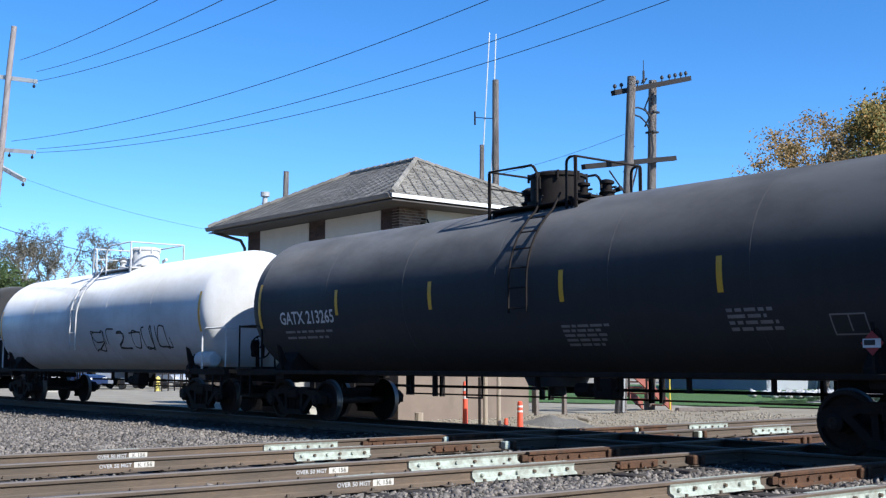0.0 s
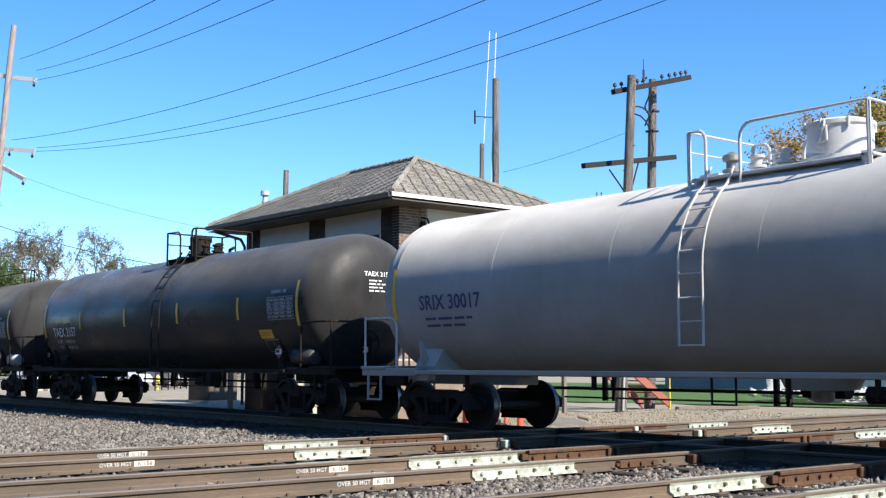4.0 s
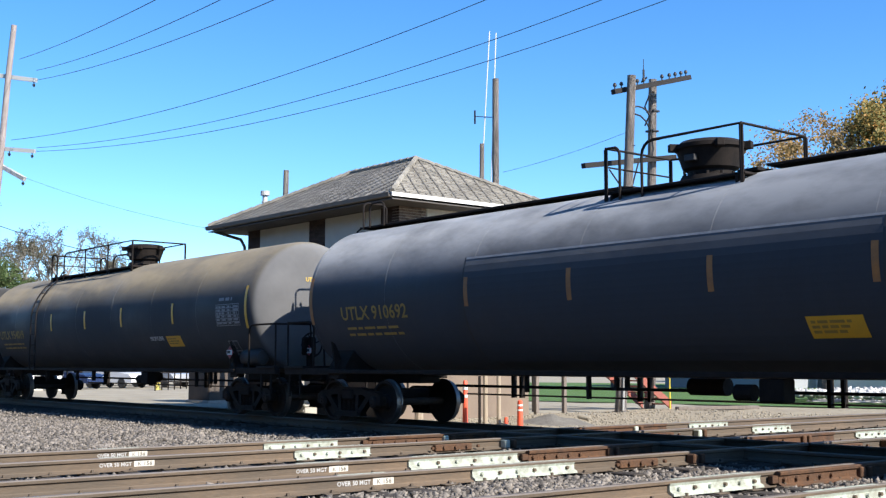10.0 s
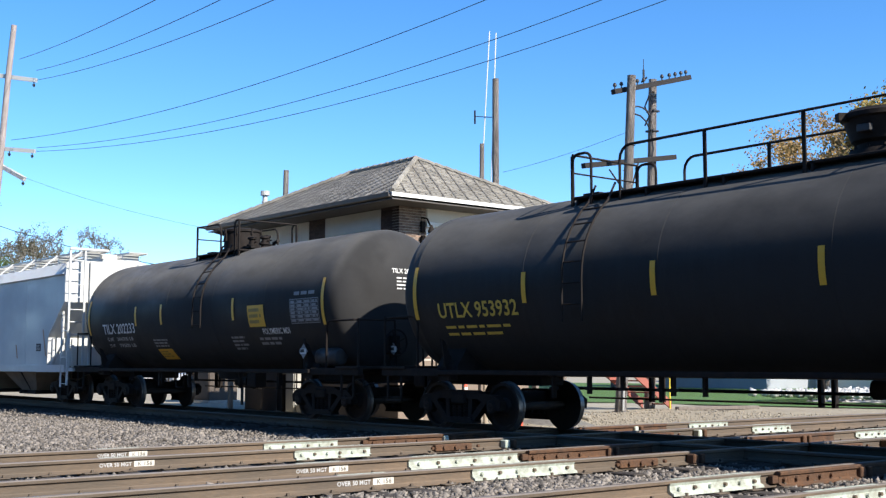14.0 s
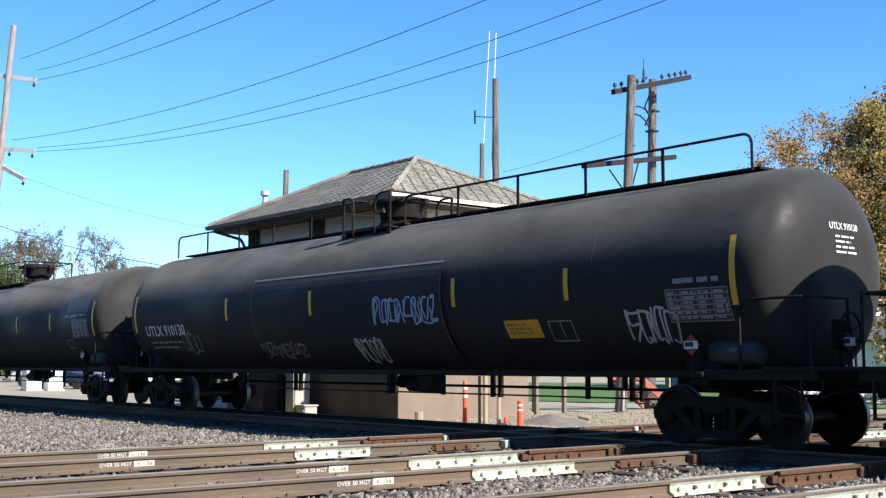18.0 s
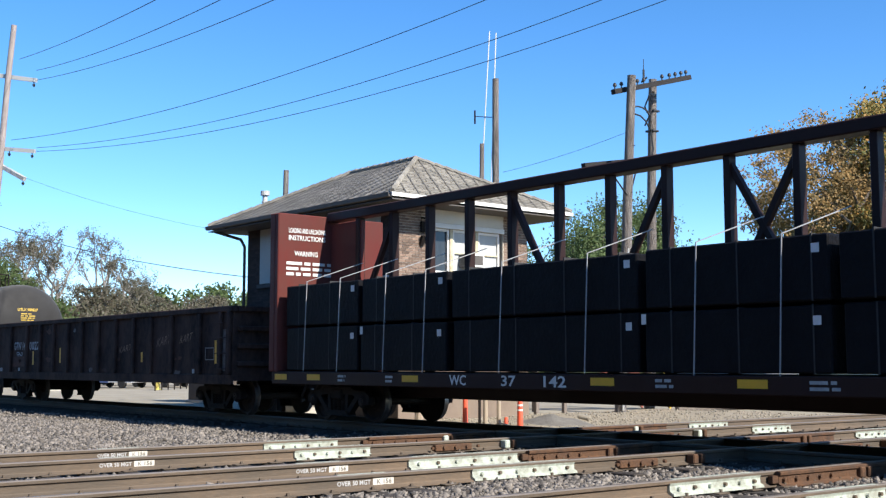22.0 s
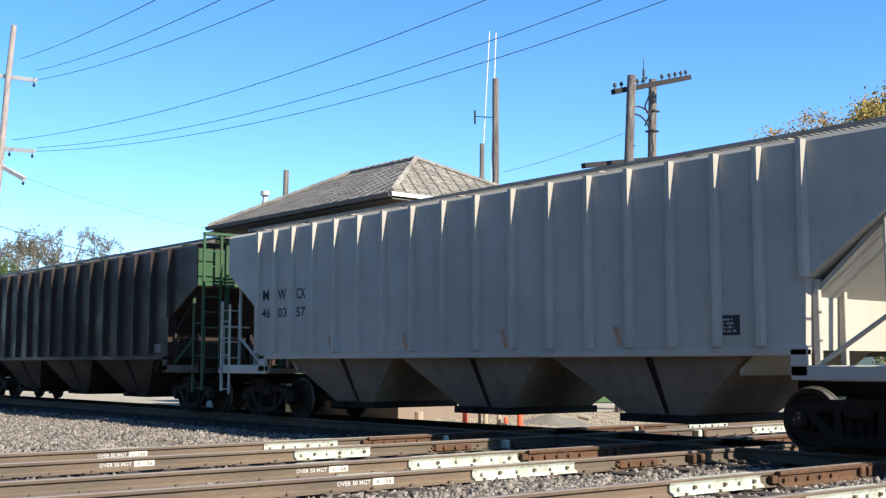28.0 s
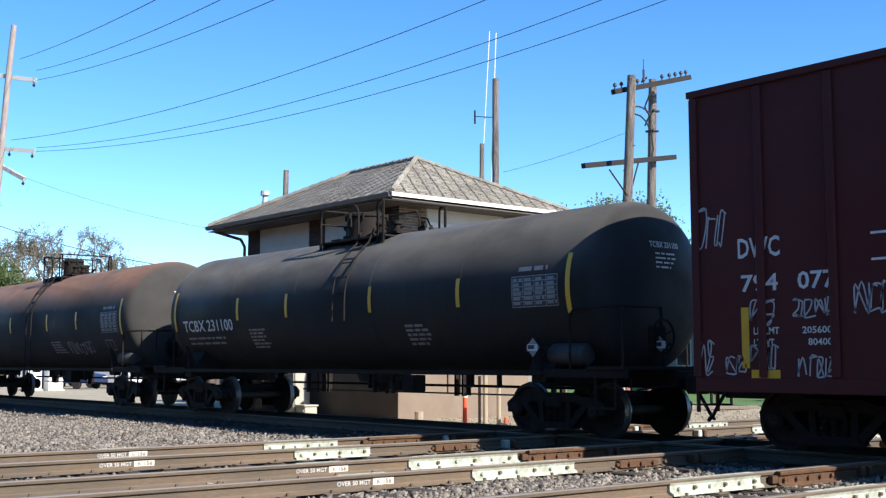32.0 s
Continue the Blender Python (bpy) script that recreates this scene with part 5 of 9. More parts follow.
def stair():
    s = thing("outside_staircase", pose(0, 0, 0), "rust-red outside staircase with yellow railings behind the tower", "staircase")
    x0, x1 = -25.75, -24.35
    part("landing", G().box(x0, x1, TY1, 24.8, 2.82, 2.92, 0.01), "wood", s)
    for y0, y1 in ((24.8, 29.7),):
        for x in (x0 + 0.1, x1 - 0.1):
            part("stringer", G().add([(x - 0.03, y0, 2.62), (x + 0.03, y0, 2.62), (x + 0.03, y0, 2.9), (x - 0.03, y0, 2.9), (x - 0.03, y1, GZ), (x + 0.03, y1, GZ), (x + 0.03, y1, GZ + 0.28), (x - 0.03, y1, GZ + 0.28)], [(0, 1, 2, 3), (7, 6, 5, 4), (0, 4, 5, 1), (3, 2, 6, 7), (1, 5, 6, 2), (0, 3, 7, 4)]), "stair_red", s)
        for k in range(16):
            z = 2.72 - k * 0.19
            y = y0 + 0.15 + k * 0.3
            part("tread", G().box(x0 + 0.13, x1 - 0.13, y - 0.14, y + 0.14, z - 0.02, z + 0.02), "stair_red", s)
    for y in (23.6, 24.75):
        for x in (x0 + 0.06, x1 - 0.06):
            part("leg", G().box(x - 0.06, x + 0.06, y - 0.06, y + 0.06, GZ, 2.82, 0.01), "wood", s)
    for y in (23.0, 23.8, 24.75):
        part("railing_post", G().cyl((x1 - 0.05, y, 2.9), (x1 - 0.05, y, 3.85), 0.028, 6), "pipe_yellow", s)
    part("railing", G().cyl((x1 - 0.05, 22.95, 3.85), (x1 - 0.05, 24.8, 3.85), 0.028, 6), "pipe_yellow", s, "yellow pipe railing")
    part("railing", G().cyl((x1 - 0.05, 22.95, 3.4), (x1 - 0.05, 24.8, 3.4), 0.022, 6), "pipe_yellow", s)
    part("railing", G().cyl((x0 + 0.05, 24.75, 3.85), (x1 - 0.05, 24.75, 3.85), 0.028, 6), "pipe_yellow", s)
    part("hand_rail", G().tube([(x1 - 0.05, 24.8, 3.8), (x1 - 0.05, 29.6, GZ + 1.0), (x1 - 0.05, 29.6, GZ)], 0.025, 6), "pipe_yellow", s)


stair()


def house(x, y, w, d, eave, ridge, wall, roof, label, rz=0, windows=()):
    h = thing("house", pose(x, y, GZ, 0, 0, rz), label, "house")
    wl = part("wall", G().box(-w / 2, w / 2, -d / 2, d / 2, -0.1, eave).slab([(-d / 2, eave), (0, ridge - 0.1), (d / 2, eave)], -w / 2, w / 2), wall, h)
    for s in (-1, 1):
        part("roof", G().add([(-w / 2 - 0.4, s * (d / 2 + 0.4), eave - 0.25), (w / 2 + 0.4, s * (d / 2 + 0.4), eave - 0.25), (w / 2 + 0.4, 0, ridge), (-w / 2 - 0.4, 0, ridge), (-w / 2 - 0.4, s * (d / 2 + 0.4), eave - 0.1), (w / 2 + 0.4, s * (d / 2 + 0.4), eave - 0.1), (w / 2 + 0.4, 0, ridge + 0.15), (-w / 2 - 0.4, 0, ridge + 0.15)],
                             [(0, 1, 2, 3), (4, 7, 6, 5), (0, 4, 5, 1), (1, 5, 6, 2), (0, 3, 7, 4), (2, 6, 7, 3)]), roof, h)
    for face, u, z, ww, wh in windows:
        if face == "y":
            wi = part("window", G().box(u - ww / 2 - 0.08, u + ww / 2 + 0.08, -d / 2 - 0.05, -d / 2 - 0.003, z - 0.08, z + wh + 0.08, 0.01), "house_white", h)
            part("pane", G().box(u - ww / 2, u + ww / 2, -d / 2 - 0.06, -d / 2 - 0.052, z, z + wh), "glass", wi)
        else:
            wi = part("window", G().box(w / 2 + 0.003, w / 2 + 0.05, u - ww / 2 - 0.08, u + ww / 2 + 0.08, z - 0.08, z + wh + 0.08, 0.01), "house_white", h)
            part("pane", G().box(w / 2 + 0.052, w / 2 + 0.06, u - ww / 2, u + ww / 2, z, z + wh), "glass", wi)


house(-43.6, 60.5, 7.5, 7.0, 4.4, 6.3, "house_blue", "roof_grey", "blue-grey house with white window trim beyond the lawn", 0, [("y", -2.2, 1.4, 1.0, 1.5), ("y", 0.6, 1.4, 1.0, 1.5), ("y", 2.6, 1.4, 1.0, 1.5), ("x", -2.0, 1.4, 1.0, 1.5), ("x", 1.2, 1.4, 1.0, 1.5)])
house(-36.5, 66.0, 7.5, 8.0, 3.0, 4.3, "house_white", "roof_grey", "low white garage beyond the lawn", 0, [("x", -2.0, 1.2, 1.0, 1.1)])
house(-51.0, 83.4, 10.0, 10.0, 9.2, 12.2, "house_white", "roof_brown", "tall house with a brown roof behind the trees", 90, [("y", -2.5, 4.6, 1.1, 1.6), ("y", 2.5, 4.6, 1.1, 1.6)])


def parked_car(x, y, rz, m, label):
    c = thing("parked_car", pose(x, y, GZ, 0, 0, rz), label, "car", "parked cars")
    w = 0.88
    low = [(-2.2, 0.35), (-2.25, 0.7), (-2.1, 0.95), (-1.2, 1.0), (1.0, 0.98), (2.0, 0.85), (2.25, 0.65), (2.25, 0.35)]
    part("body", G().prism(low, -w, w), m, c)
    cab = part("cabin", G().add([(-1.9, -w + 0.05, 0.96), (1.1, -w + 0.05, 0.96), (0.4, -w + 0.2, 1.45), (-1.3, -w + 0.2, 1.45), (-1.9, w - 0.05, 0.96), (1.1, w - 0.05, 0.96), (0.4, w - 0.2, 1.45), (-1.3, w - 0.2, 1.45)], [(0, 1, 2, 3), (7, 6, 5, 4), (0, 4, 5, 1), (1, 5, 6, 2), (2, 6, 7, 3), (3, 7, 4, 0)]), "glass", c)
    part("roof", G().box(-1.32, 0.42, -w + 0.18, w - 0.18, 1.44, 1.49, 0.015), m, c)
    for px in (-1.35, 1.4):
        for s in (-1, 1):
            wh = part("wheel", G().lathe([(s * 0.72, 0.2), (s * 0.72, 0.31), (s * 0.86, 0.33), (s * 0.9, 0.3), (s * 0.9, 0.2)], 18, "y", (px, 0, 0.33)), "tyre", c, "", True)
            part("rim", G().lathe([(s * 0.88, 0.05), (s * 0.89, 0.2), (s * 0.87, 0.21)], 14, "y", (px, 0, 0.33)), "pale_metal", wh, "", True)
    for s in (-1, 1):
        part("headlight", G().box(2.2, 2.262, s * 0.62 - 0.17, s * 0.62 + 0.17, 0.62, 0.74, 0.01), "trim", c)
        part("tail_light", G().box(-2.26, -2.2, s * 0.64 - 0.14, s * 0.64 + 0.14, 0.7, 0.86, 0.01), "red", c)
    part("bumper", G().box(2.2, 2.3, -w + 0.08, w - 0.08, 0.36, 0.55, 0.02), m, c)


parked_car(-67.5, 26.6, 25, "car_blue", "dark blue car parked in the yard")
parked_car(-68.5, 30.0, 20, "car_white", "white car parked in the yard")
parked_car(-69.0, 33.2, 15, "car_silver", "silver car parked in the yard")
parked_car(-70.5, 36.8, 15, "car_dark", "black car parked in the yard")
parked_car(-76.0, 28.5, 30, "car_white", "white car parked at the back of the yard")
parked_car(-77.0, 33.5, 30, "car_silver", "silver car parked at the back of the yard")
hy = thing("fire_hydrant", pose(-62.1, 29.75, GZ - 0.02), "pale yellow fire hydrant in the yard", "hydrant")
part("barrel", G().lathe([(0, 0.2), (0.05, 0.2), (0.06, 0.13), (0.6, 0.13), (0.62, 0.17), (0.66, 0.17), (0.8, 0.1), (0.86, 0.03)], 14, "z"), "hydrant", hy, "", True)
part("nozzle", G().cyl((-0.22, 0, 0.45), (0.22, 0, 0.45), 0.06, 10), "hydrant", hy)
fe = thing("pipe_fence", pose(-59.6, 28.4, GZ - 0.02), "low dark pipe fence at the yard's edge", "fence")
for k in range(7):
    part("post", G().cyl((-0.75 * k, 0.76 * k, 0), (-0.75 * k, 0.76 * k, 1.05), 0.04, 6), "steel", fe)
for z in (0.5, 1.0):
    part("rail", G().cyl((0, 0, z), (-4.5, 4.56, z), 0.035, 6), "steel", fe)


def heap(name, cx, cy, rx, ry, h, m, label, seed):
    """A low heap with an uneven outline."""
    g = G()
    n, k = 12, 36
    vs = [(0, 0, h)]
    for i in range(1, n + 1):
        for j in range(k):
            a = j * math.tau / k
            r = i / n
            q = 0.8 + 0.3 * noise.noise(Vector((math.cos(a) * 1.5, math.sin(a) * 1.5, seed)))
            z = h * (1 - r) ** 1.2 * (1 + 0.35 * noise.noise(Vector((r * 5 * math.cos(a), r * 5 * math.sin(a), seed)))) - 0.06 * r
            vs.append((rx * r * q * math.cos(a), ry * r * q * math.sin(a), z))
    fs = [(0, 1 + j, 1 + (j + 1) % k) for j in range(k)]
    for i in range(n - 1):
        fs += [(1 + i * k + j, 1 + (i + 1) * k + j, 1 + (i + 1) * k + (j + 1) % k, 1 + i * k + (j + 1) % k) for j in range(k)]
    tagged(part(name, g.add(vs, fs), m, None, "", True, pose(cx, cy, GZ - 0.02)), label, "heap", kind="structure")


heap("soil_heap", -20.3, 20.2, 2.0, 1.4, 0.26, "soil", "low grey heap of soil beside the track", 1)
heap("rubble_heap", -24.2, 42.5, 4.6, 6.0, 0.5, "limestone", "heap of white crushed stone on the lawn", 4)
tagged(part("concrete_chunk", G().box(-0.16, 0.16, -0.1, 0.1, 0, 0.1, 0.03), "yard_stone", m=pose(-20.6, 21.6, GZ + 0.06, 8, 12, 30)), "broken pale concrete chunk", "rubble")
tagged(part("curb_stone", G().box(-1.5, 1.5, -0.12, 0.12, 0, 0.12, 0.02), "wood", m=pose(-23.2, 30.5, GZ, 0, 0, 70)), "dark timber lying at the lawn's edge", "timber")


# ---- running gear, shared by all cars ----
WHEEL_R, BASE = 0.42, 0.87


def wheelset_mesh():
    g = G()
    for s in (-1, 1):
        rim = [(s * 0.66, 0.2), (s * 0.675, 0.445), (s * 0.70, 0.445), (s * 0.715, 0.425), (s * 0.80, 0.415), (s * 0.805, 0.36), (s * 0.755, 0.33), (s * 0.735, 0.16), (s * 0.80, 0.13), (s * 0.80, 0.085)]
        g.lathe(rim if s > 0 else rim[::-1], 36, "y")
    g.cyl((0, -1.1, 0), (0, 1.1, 0), 0.075, 12)
    for s in (-1, 1):
        for k in range(3):
            a = k * math.tau / 3
            g.cyl((0.04 * math.cos(a), s * 1.1, 0.04 * math.sin(a)), (0.04 * math.cos(a), s * 1.125, 0.04 * math.sin(a)), 0.014, 6)
    me = g.mesh("wheelset", "wheel", True)
    me.materials.append(M["tread"])
    for p in me.polygons:
        r = math.hypot(p.center.x, p.center.z)
        if r > 0.40:
            p.material_index = 1
    return me


def sideframe_mesh():
    g = G()
    top = [(-1.08, 0.36), (-1.1, 0.52), (-0.95, 0.62), (-0.6, 0.64), (-0.45, 0.70), (0.45, 0.70), (0.6, 0.64), (0.95, 0.62), (1.1, 0.52), (1.08, 0.36), (0.98, 0.36), (0.93, 0.50), (0.78, 0.50), (0.70, 0.46),
           (0.52, 0.55), (-0.52, 0.55), (-0.70, 0.46), (-0.78, 0.50), (-0.93, 0.50), (-0.98, 0.36)]
    g.prism(top, -0.07, 0.07)
    for s in (-1, 1):
        g.prism([(s * 0.78, 0.52), (s * 0.62, 0.52), (s * 0.30, 0.22), (s * 0.38, 0.14)], -0.065, 0.065)
        g.prism([(s * 0.36, 0.58), (s * 0.26, 0.58), (s * 0.24, 0.2), (s * 0.34, 0.2)], -0.06, 0.06)
    g.prism([(-0.42, 0.13), (0.42, 0.13), (0.36, 0.23), (-0.36, 0.23)], -0.11, 0.11)
    return g.mesh("sideframe", "steel")


def springs_mesh():
    coil = [(0.058 * math.cos(k * math.tau / 8), 0.058 * math.sin(k * math.tau / 8), 0.24 + 0.25 * k / 40) for k in range(41)]
    return G().tube(coil, 0.015, 4).cyl((0, 0, 0.23), (0, 0, 0.5), 0.05, 8).mesh("spring", "steel")


def bearing_mesh():
    return G().lathe([(-0.1, 0.13), (0.04, 0.13), (0.06, 0.11), (0.07, 0.06)], 14, "y").mesh("bearing_cap", "steel", True)


WHEELSET, SIDEFRAME, SPRINGS, BEARING = wheelset_mesh(), sideframe_mesh(), springs_mesh(), bearing_mesh()
BOLSTER = G().box(-0.2, 0.2, -1.1, 1.1, 0.45, 0.66, 0.03).cyl((0, 0, 0.66), (0, 0, 0.76), 0.2, 16).mesh("truck", "steel")
BRAKE = G().box(-0.45, -0.38, -0.85, 0.85, 0.38, 0.46, 0.01).box(0.38, 0.45, -0.85, 0.85, 0.38, 0.46, 0.01).mesh("brake_beam", "steel")
CARS, WHEELS = [], []


def truck(car, x):
    b = put("truck", BOLSTER, car, pose(x, 0, 0))
    for s in (-1, 1):
        put("sideframe", SIDEFRAME, b, pose(0, s * 1.0, 0))
        for k in (-0.15, 0, 0.15):
            put("spring", SPRINGS, b, pose(k, s * 1.0, 0))
        w = put("wheelset", WHEELSET, b, pose(s * BASE, 0, WHEEL_R), "worn steel wheels on an axle")
        WHEELS.append((w, s * BASE, car, x))
        for k in (-1, 1):
            put("bearing_cap", BEARING, b, pose(k * BASE, s * 1.03, WHEEL_R, 0, 0, 0 if s > 0 else 180))
    put("brake_beam", BRAKE, b)


def coupler(car, x, e):
    g = G().box(x - 0.3, x + 0.12, -0.1, 0.1, 0.76, 0.94, 0.02).box(x + 0.1, x + 0.42, -0.16, 0.07, 0.70, 1.0, 0.03)
    g.box(x + 0.3, x + 0.42, 0.0, 0.15, 0.72, 0.98, 0.03)
    c = put("coupler", g.mesh("coupler", "wheel"), car, Matrix.Rotation(0 if e > 0 else math.pi, 4, "Z"))
    put("air_hose", G().tube([(x - 0.1, 0.28, 0.85), (x + 0.06, 0.3, 0.62), (x + 0.22, 0.28, 0.4), (x + 0.36, 0.2, 0.32), (x + 0.42, 0.08, 0.36)], 0.028, 6).mesh("air_hose", "spray_black"), c)
    return c


def new_car(name, s, label, category):
    car = thing(name, pose(s, YT, 0), label, category, "cars of the passing freight train")
    CARS.append((car, s))
    return car


# ---- tank cars ----
TR, TZ, HEAD, FLAT = 1.51, 2.45, 0.74, 2.75


def on_tank_plain(x, z, lift=0.0):
    r = TR + 0.012 + lift
    return (x, -math.sqrt(max(r * r - (z - TZ) ** 2, 0.0004)), z)


def tank_mesh(hl, mat):
    r = TR
    k2 = 2 / FLAT
    prof = [(-hl - HEAD * math.cos(a) ** k2, r * math.sin(a) ** k2) for a in np.linspace(0.01, math.pi / 2 - 0.001, 18)]
    k = max(4, round(2 * hl / 2.6))
    for i in range(k):
        for j, d in ((0, 0.003), (0.05, 0.003), (0.051, 0.0)):
            prof.append((-hl + 2 * hl * i / k + 0.002 + j, r + d))
    prof += [(hl - 0.06, r + 0.003), (hl, r)]
    prof += [(hl + HEAD * math.cos(a) ** k2, r * math.sin(a) ** k2) for a in np.linspace(math.pi / 2 - 0.04, 0.01, 18)]
    g = G().lathe(prof, 72, "x", (0, 0, TZ))
    return g.mesh("tank", mat, True)


def tank_end(car, hl, e, paint, arch, frame_mat="steel"):
    """Stub sill, saddle, platform and handrails of one end; e is -1 or 1."""
    rot = Matrix.Rotation(0 if e > 0 else math.pi, 4, "Z")
    x = hl - 0.72
    g = G().box(x - 1.3, hl + 1.15, -0.27, 0.27, 0.78, 1.06, 0.02)
    g.slab([(-1.32, 1.0), (-1.32, 1.12), (-1.1, 1.45), (-0.75, 1.3), (-0.4, 1.08), (0.4, 1.08), (0.75, 1.3), (1.1, 1.45), (1.32, 1.12), (1.32, 1.0)], x - 0.28, x + 0.28)
    sill = part("stub_sill", g, frame_mat, car, m=rot)
    for s in (-1, 1):
        part("jacking_pad", G().box(x - 0.16, x + 0.16, s * 1.3 - 0.1, s * 1.3 + 0.1, 0.86, 1.0, 0.015), frame_mat, sill)
        part("shear_plate", G().slab([(s * 1.15, 1.06), (s * 1.38, 1.06), (s * 1.47, 1.6), (s * 1.38, 1.55)], x - 0.02, x + 0.02), frame_mat, sill)
    part("end_platform", G().box(hl + 0.35, hl + 1.1, -1.45, 1.45, 1.06, 1.12, 0.01), frame_mat, sill)
    for s in (-1, 1):
        part("side_step", G().box(hl - 0.6, hl + 1.1, s * 1.36 - 0.06, s * 1.36 + 0.06, 0.94, 1.08, 0.01).box(hl + 0.5, hl + 0.53, s * 1.4 - 0.02, s * 1.4 + 0.02, 0.5, 0.95).box(hl + 0.9, hl + 0.93, s * 1.4 - 0.02, s * 1.4 + 0.02, 0.5, 0.95)
             .box(hl + 0.5, hl + 0.93, s * 1.4 - 0.03, s * 1.4 + 0.03, 0.48, 0.51), frame_mat, sill)
        hoop = [(a, s * 1.42, z) for a, z in arc(hl + 0.0, hl + 1.05, 1.08, 2.02, 0.18)]
        part("handrail", G().tube(hoop[:7] + [(hl + 0.95, s * 1.42, 2.02), (hl + 1.05, s * 1.3, 2.02), (hl + 1.05, s * 0.5, 2.02), (hl + 1.05, s * 0.45, 1.1)], 0.022, 7), arch, sill)
        part("corner_post", G().tube([(hl + 1.05, s * 1.38, 1.08), (hl + 1.05, s * 1.38, 2.05)], 0.02, 6), arch, sill)
    if e > 0:
        hb = part("brake_housing", G().box(hl + 0.86, hl + 1.0, -0.62, -0.3, 1.35, 1.75, 0.03).box(hl + 0.9, hl + 0.96, -0.5, -0.42, 1.1, 1.35), frame_mat, sill)
        ring = [(hl + 1.06, -0.46 + 0.26 * math.cos(k * math.tau / 20), 1.58 + 0.26 * math.sin(k * math.tau / 20)) for k in range(21)]
        w = G().tube(ring, 0.02, 6).cyl((hl + 1.0, -0.46, 1.58), (hl + 1.08, -0.46, 1.58), 0.035, 8)
        for k in range(4):
            c = k * math.tau / 4 + 0.4
            w.cyl((hl + 1.05, -0.46, 1.58), (hl + 1.06, -0.46 + 0.26 * math.cos(c), 1.58 + 0.26 * math.sin(c)), 0.013, 5)
        part("brake_wheel", w, frame_mat, hb)
    part("uncoupling_lever", G().tube([(hl + 1.18, -1.35, 0.95), (hl + 1.18, -1.35, 0.72), (hl + 1.2, -1.2, 0.78), (hl + 1.25, -0.2, 0.85)], 0.016, 5), frame_mat, sill)
    coupler(car, hl + 1.12, e)
    return sill


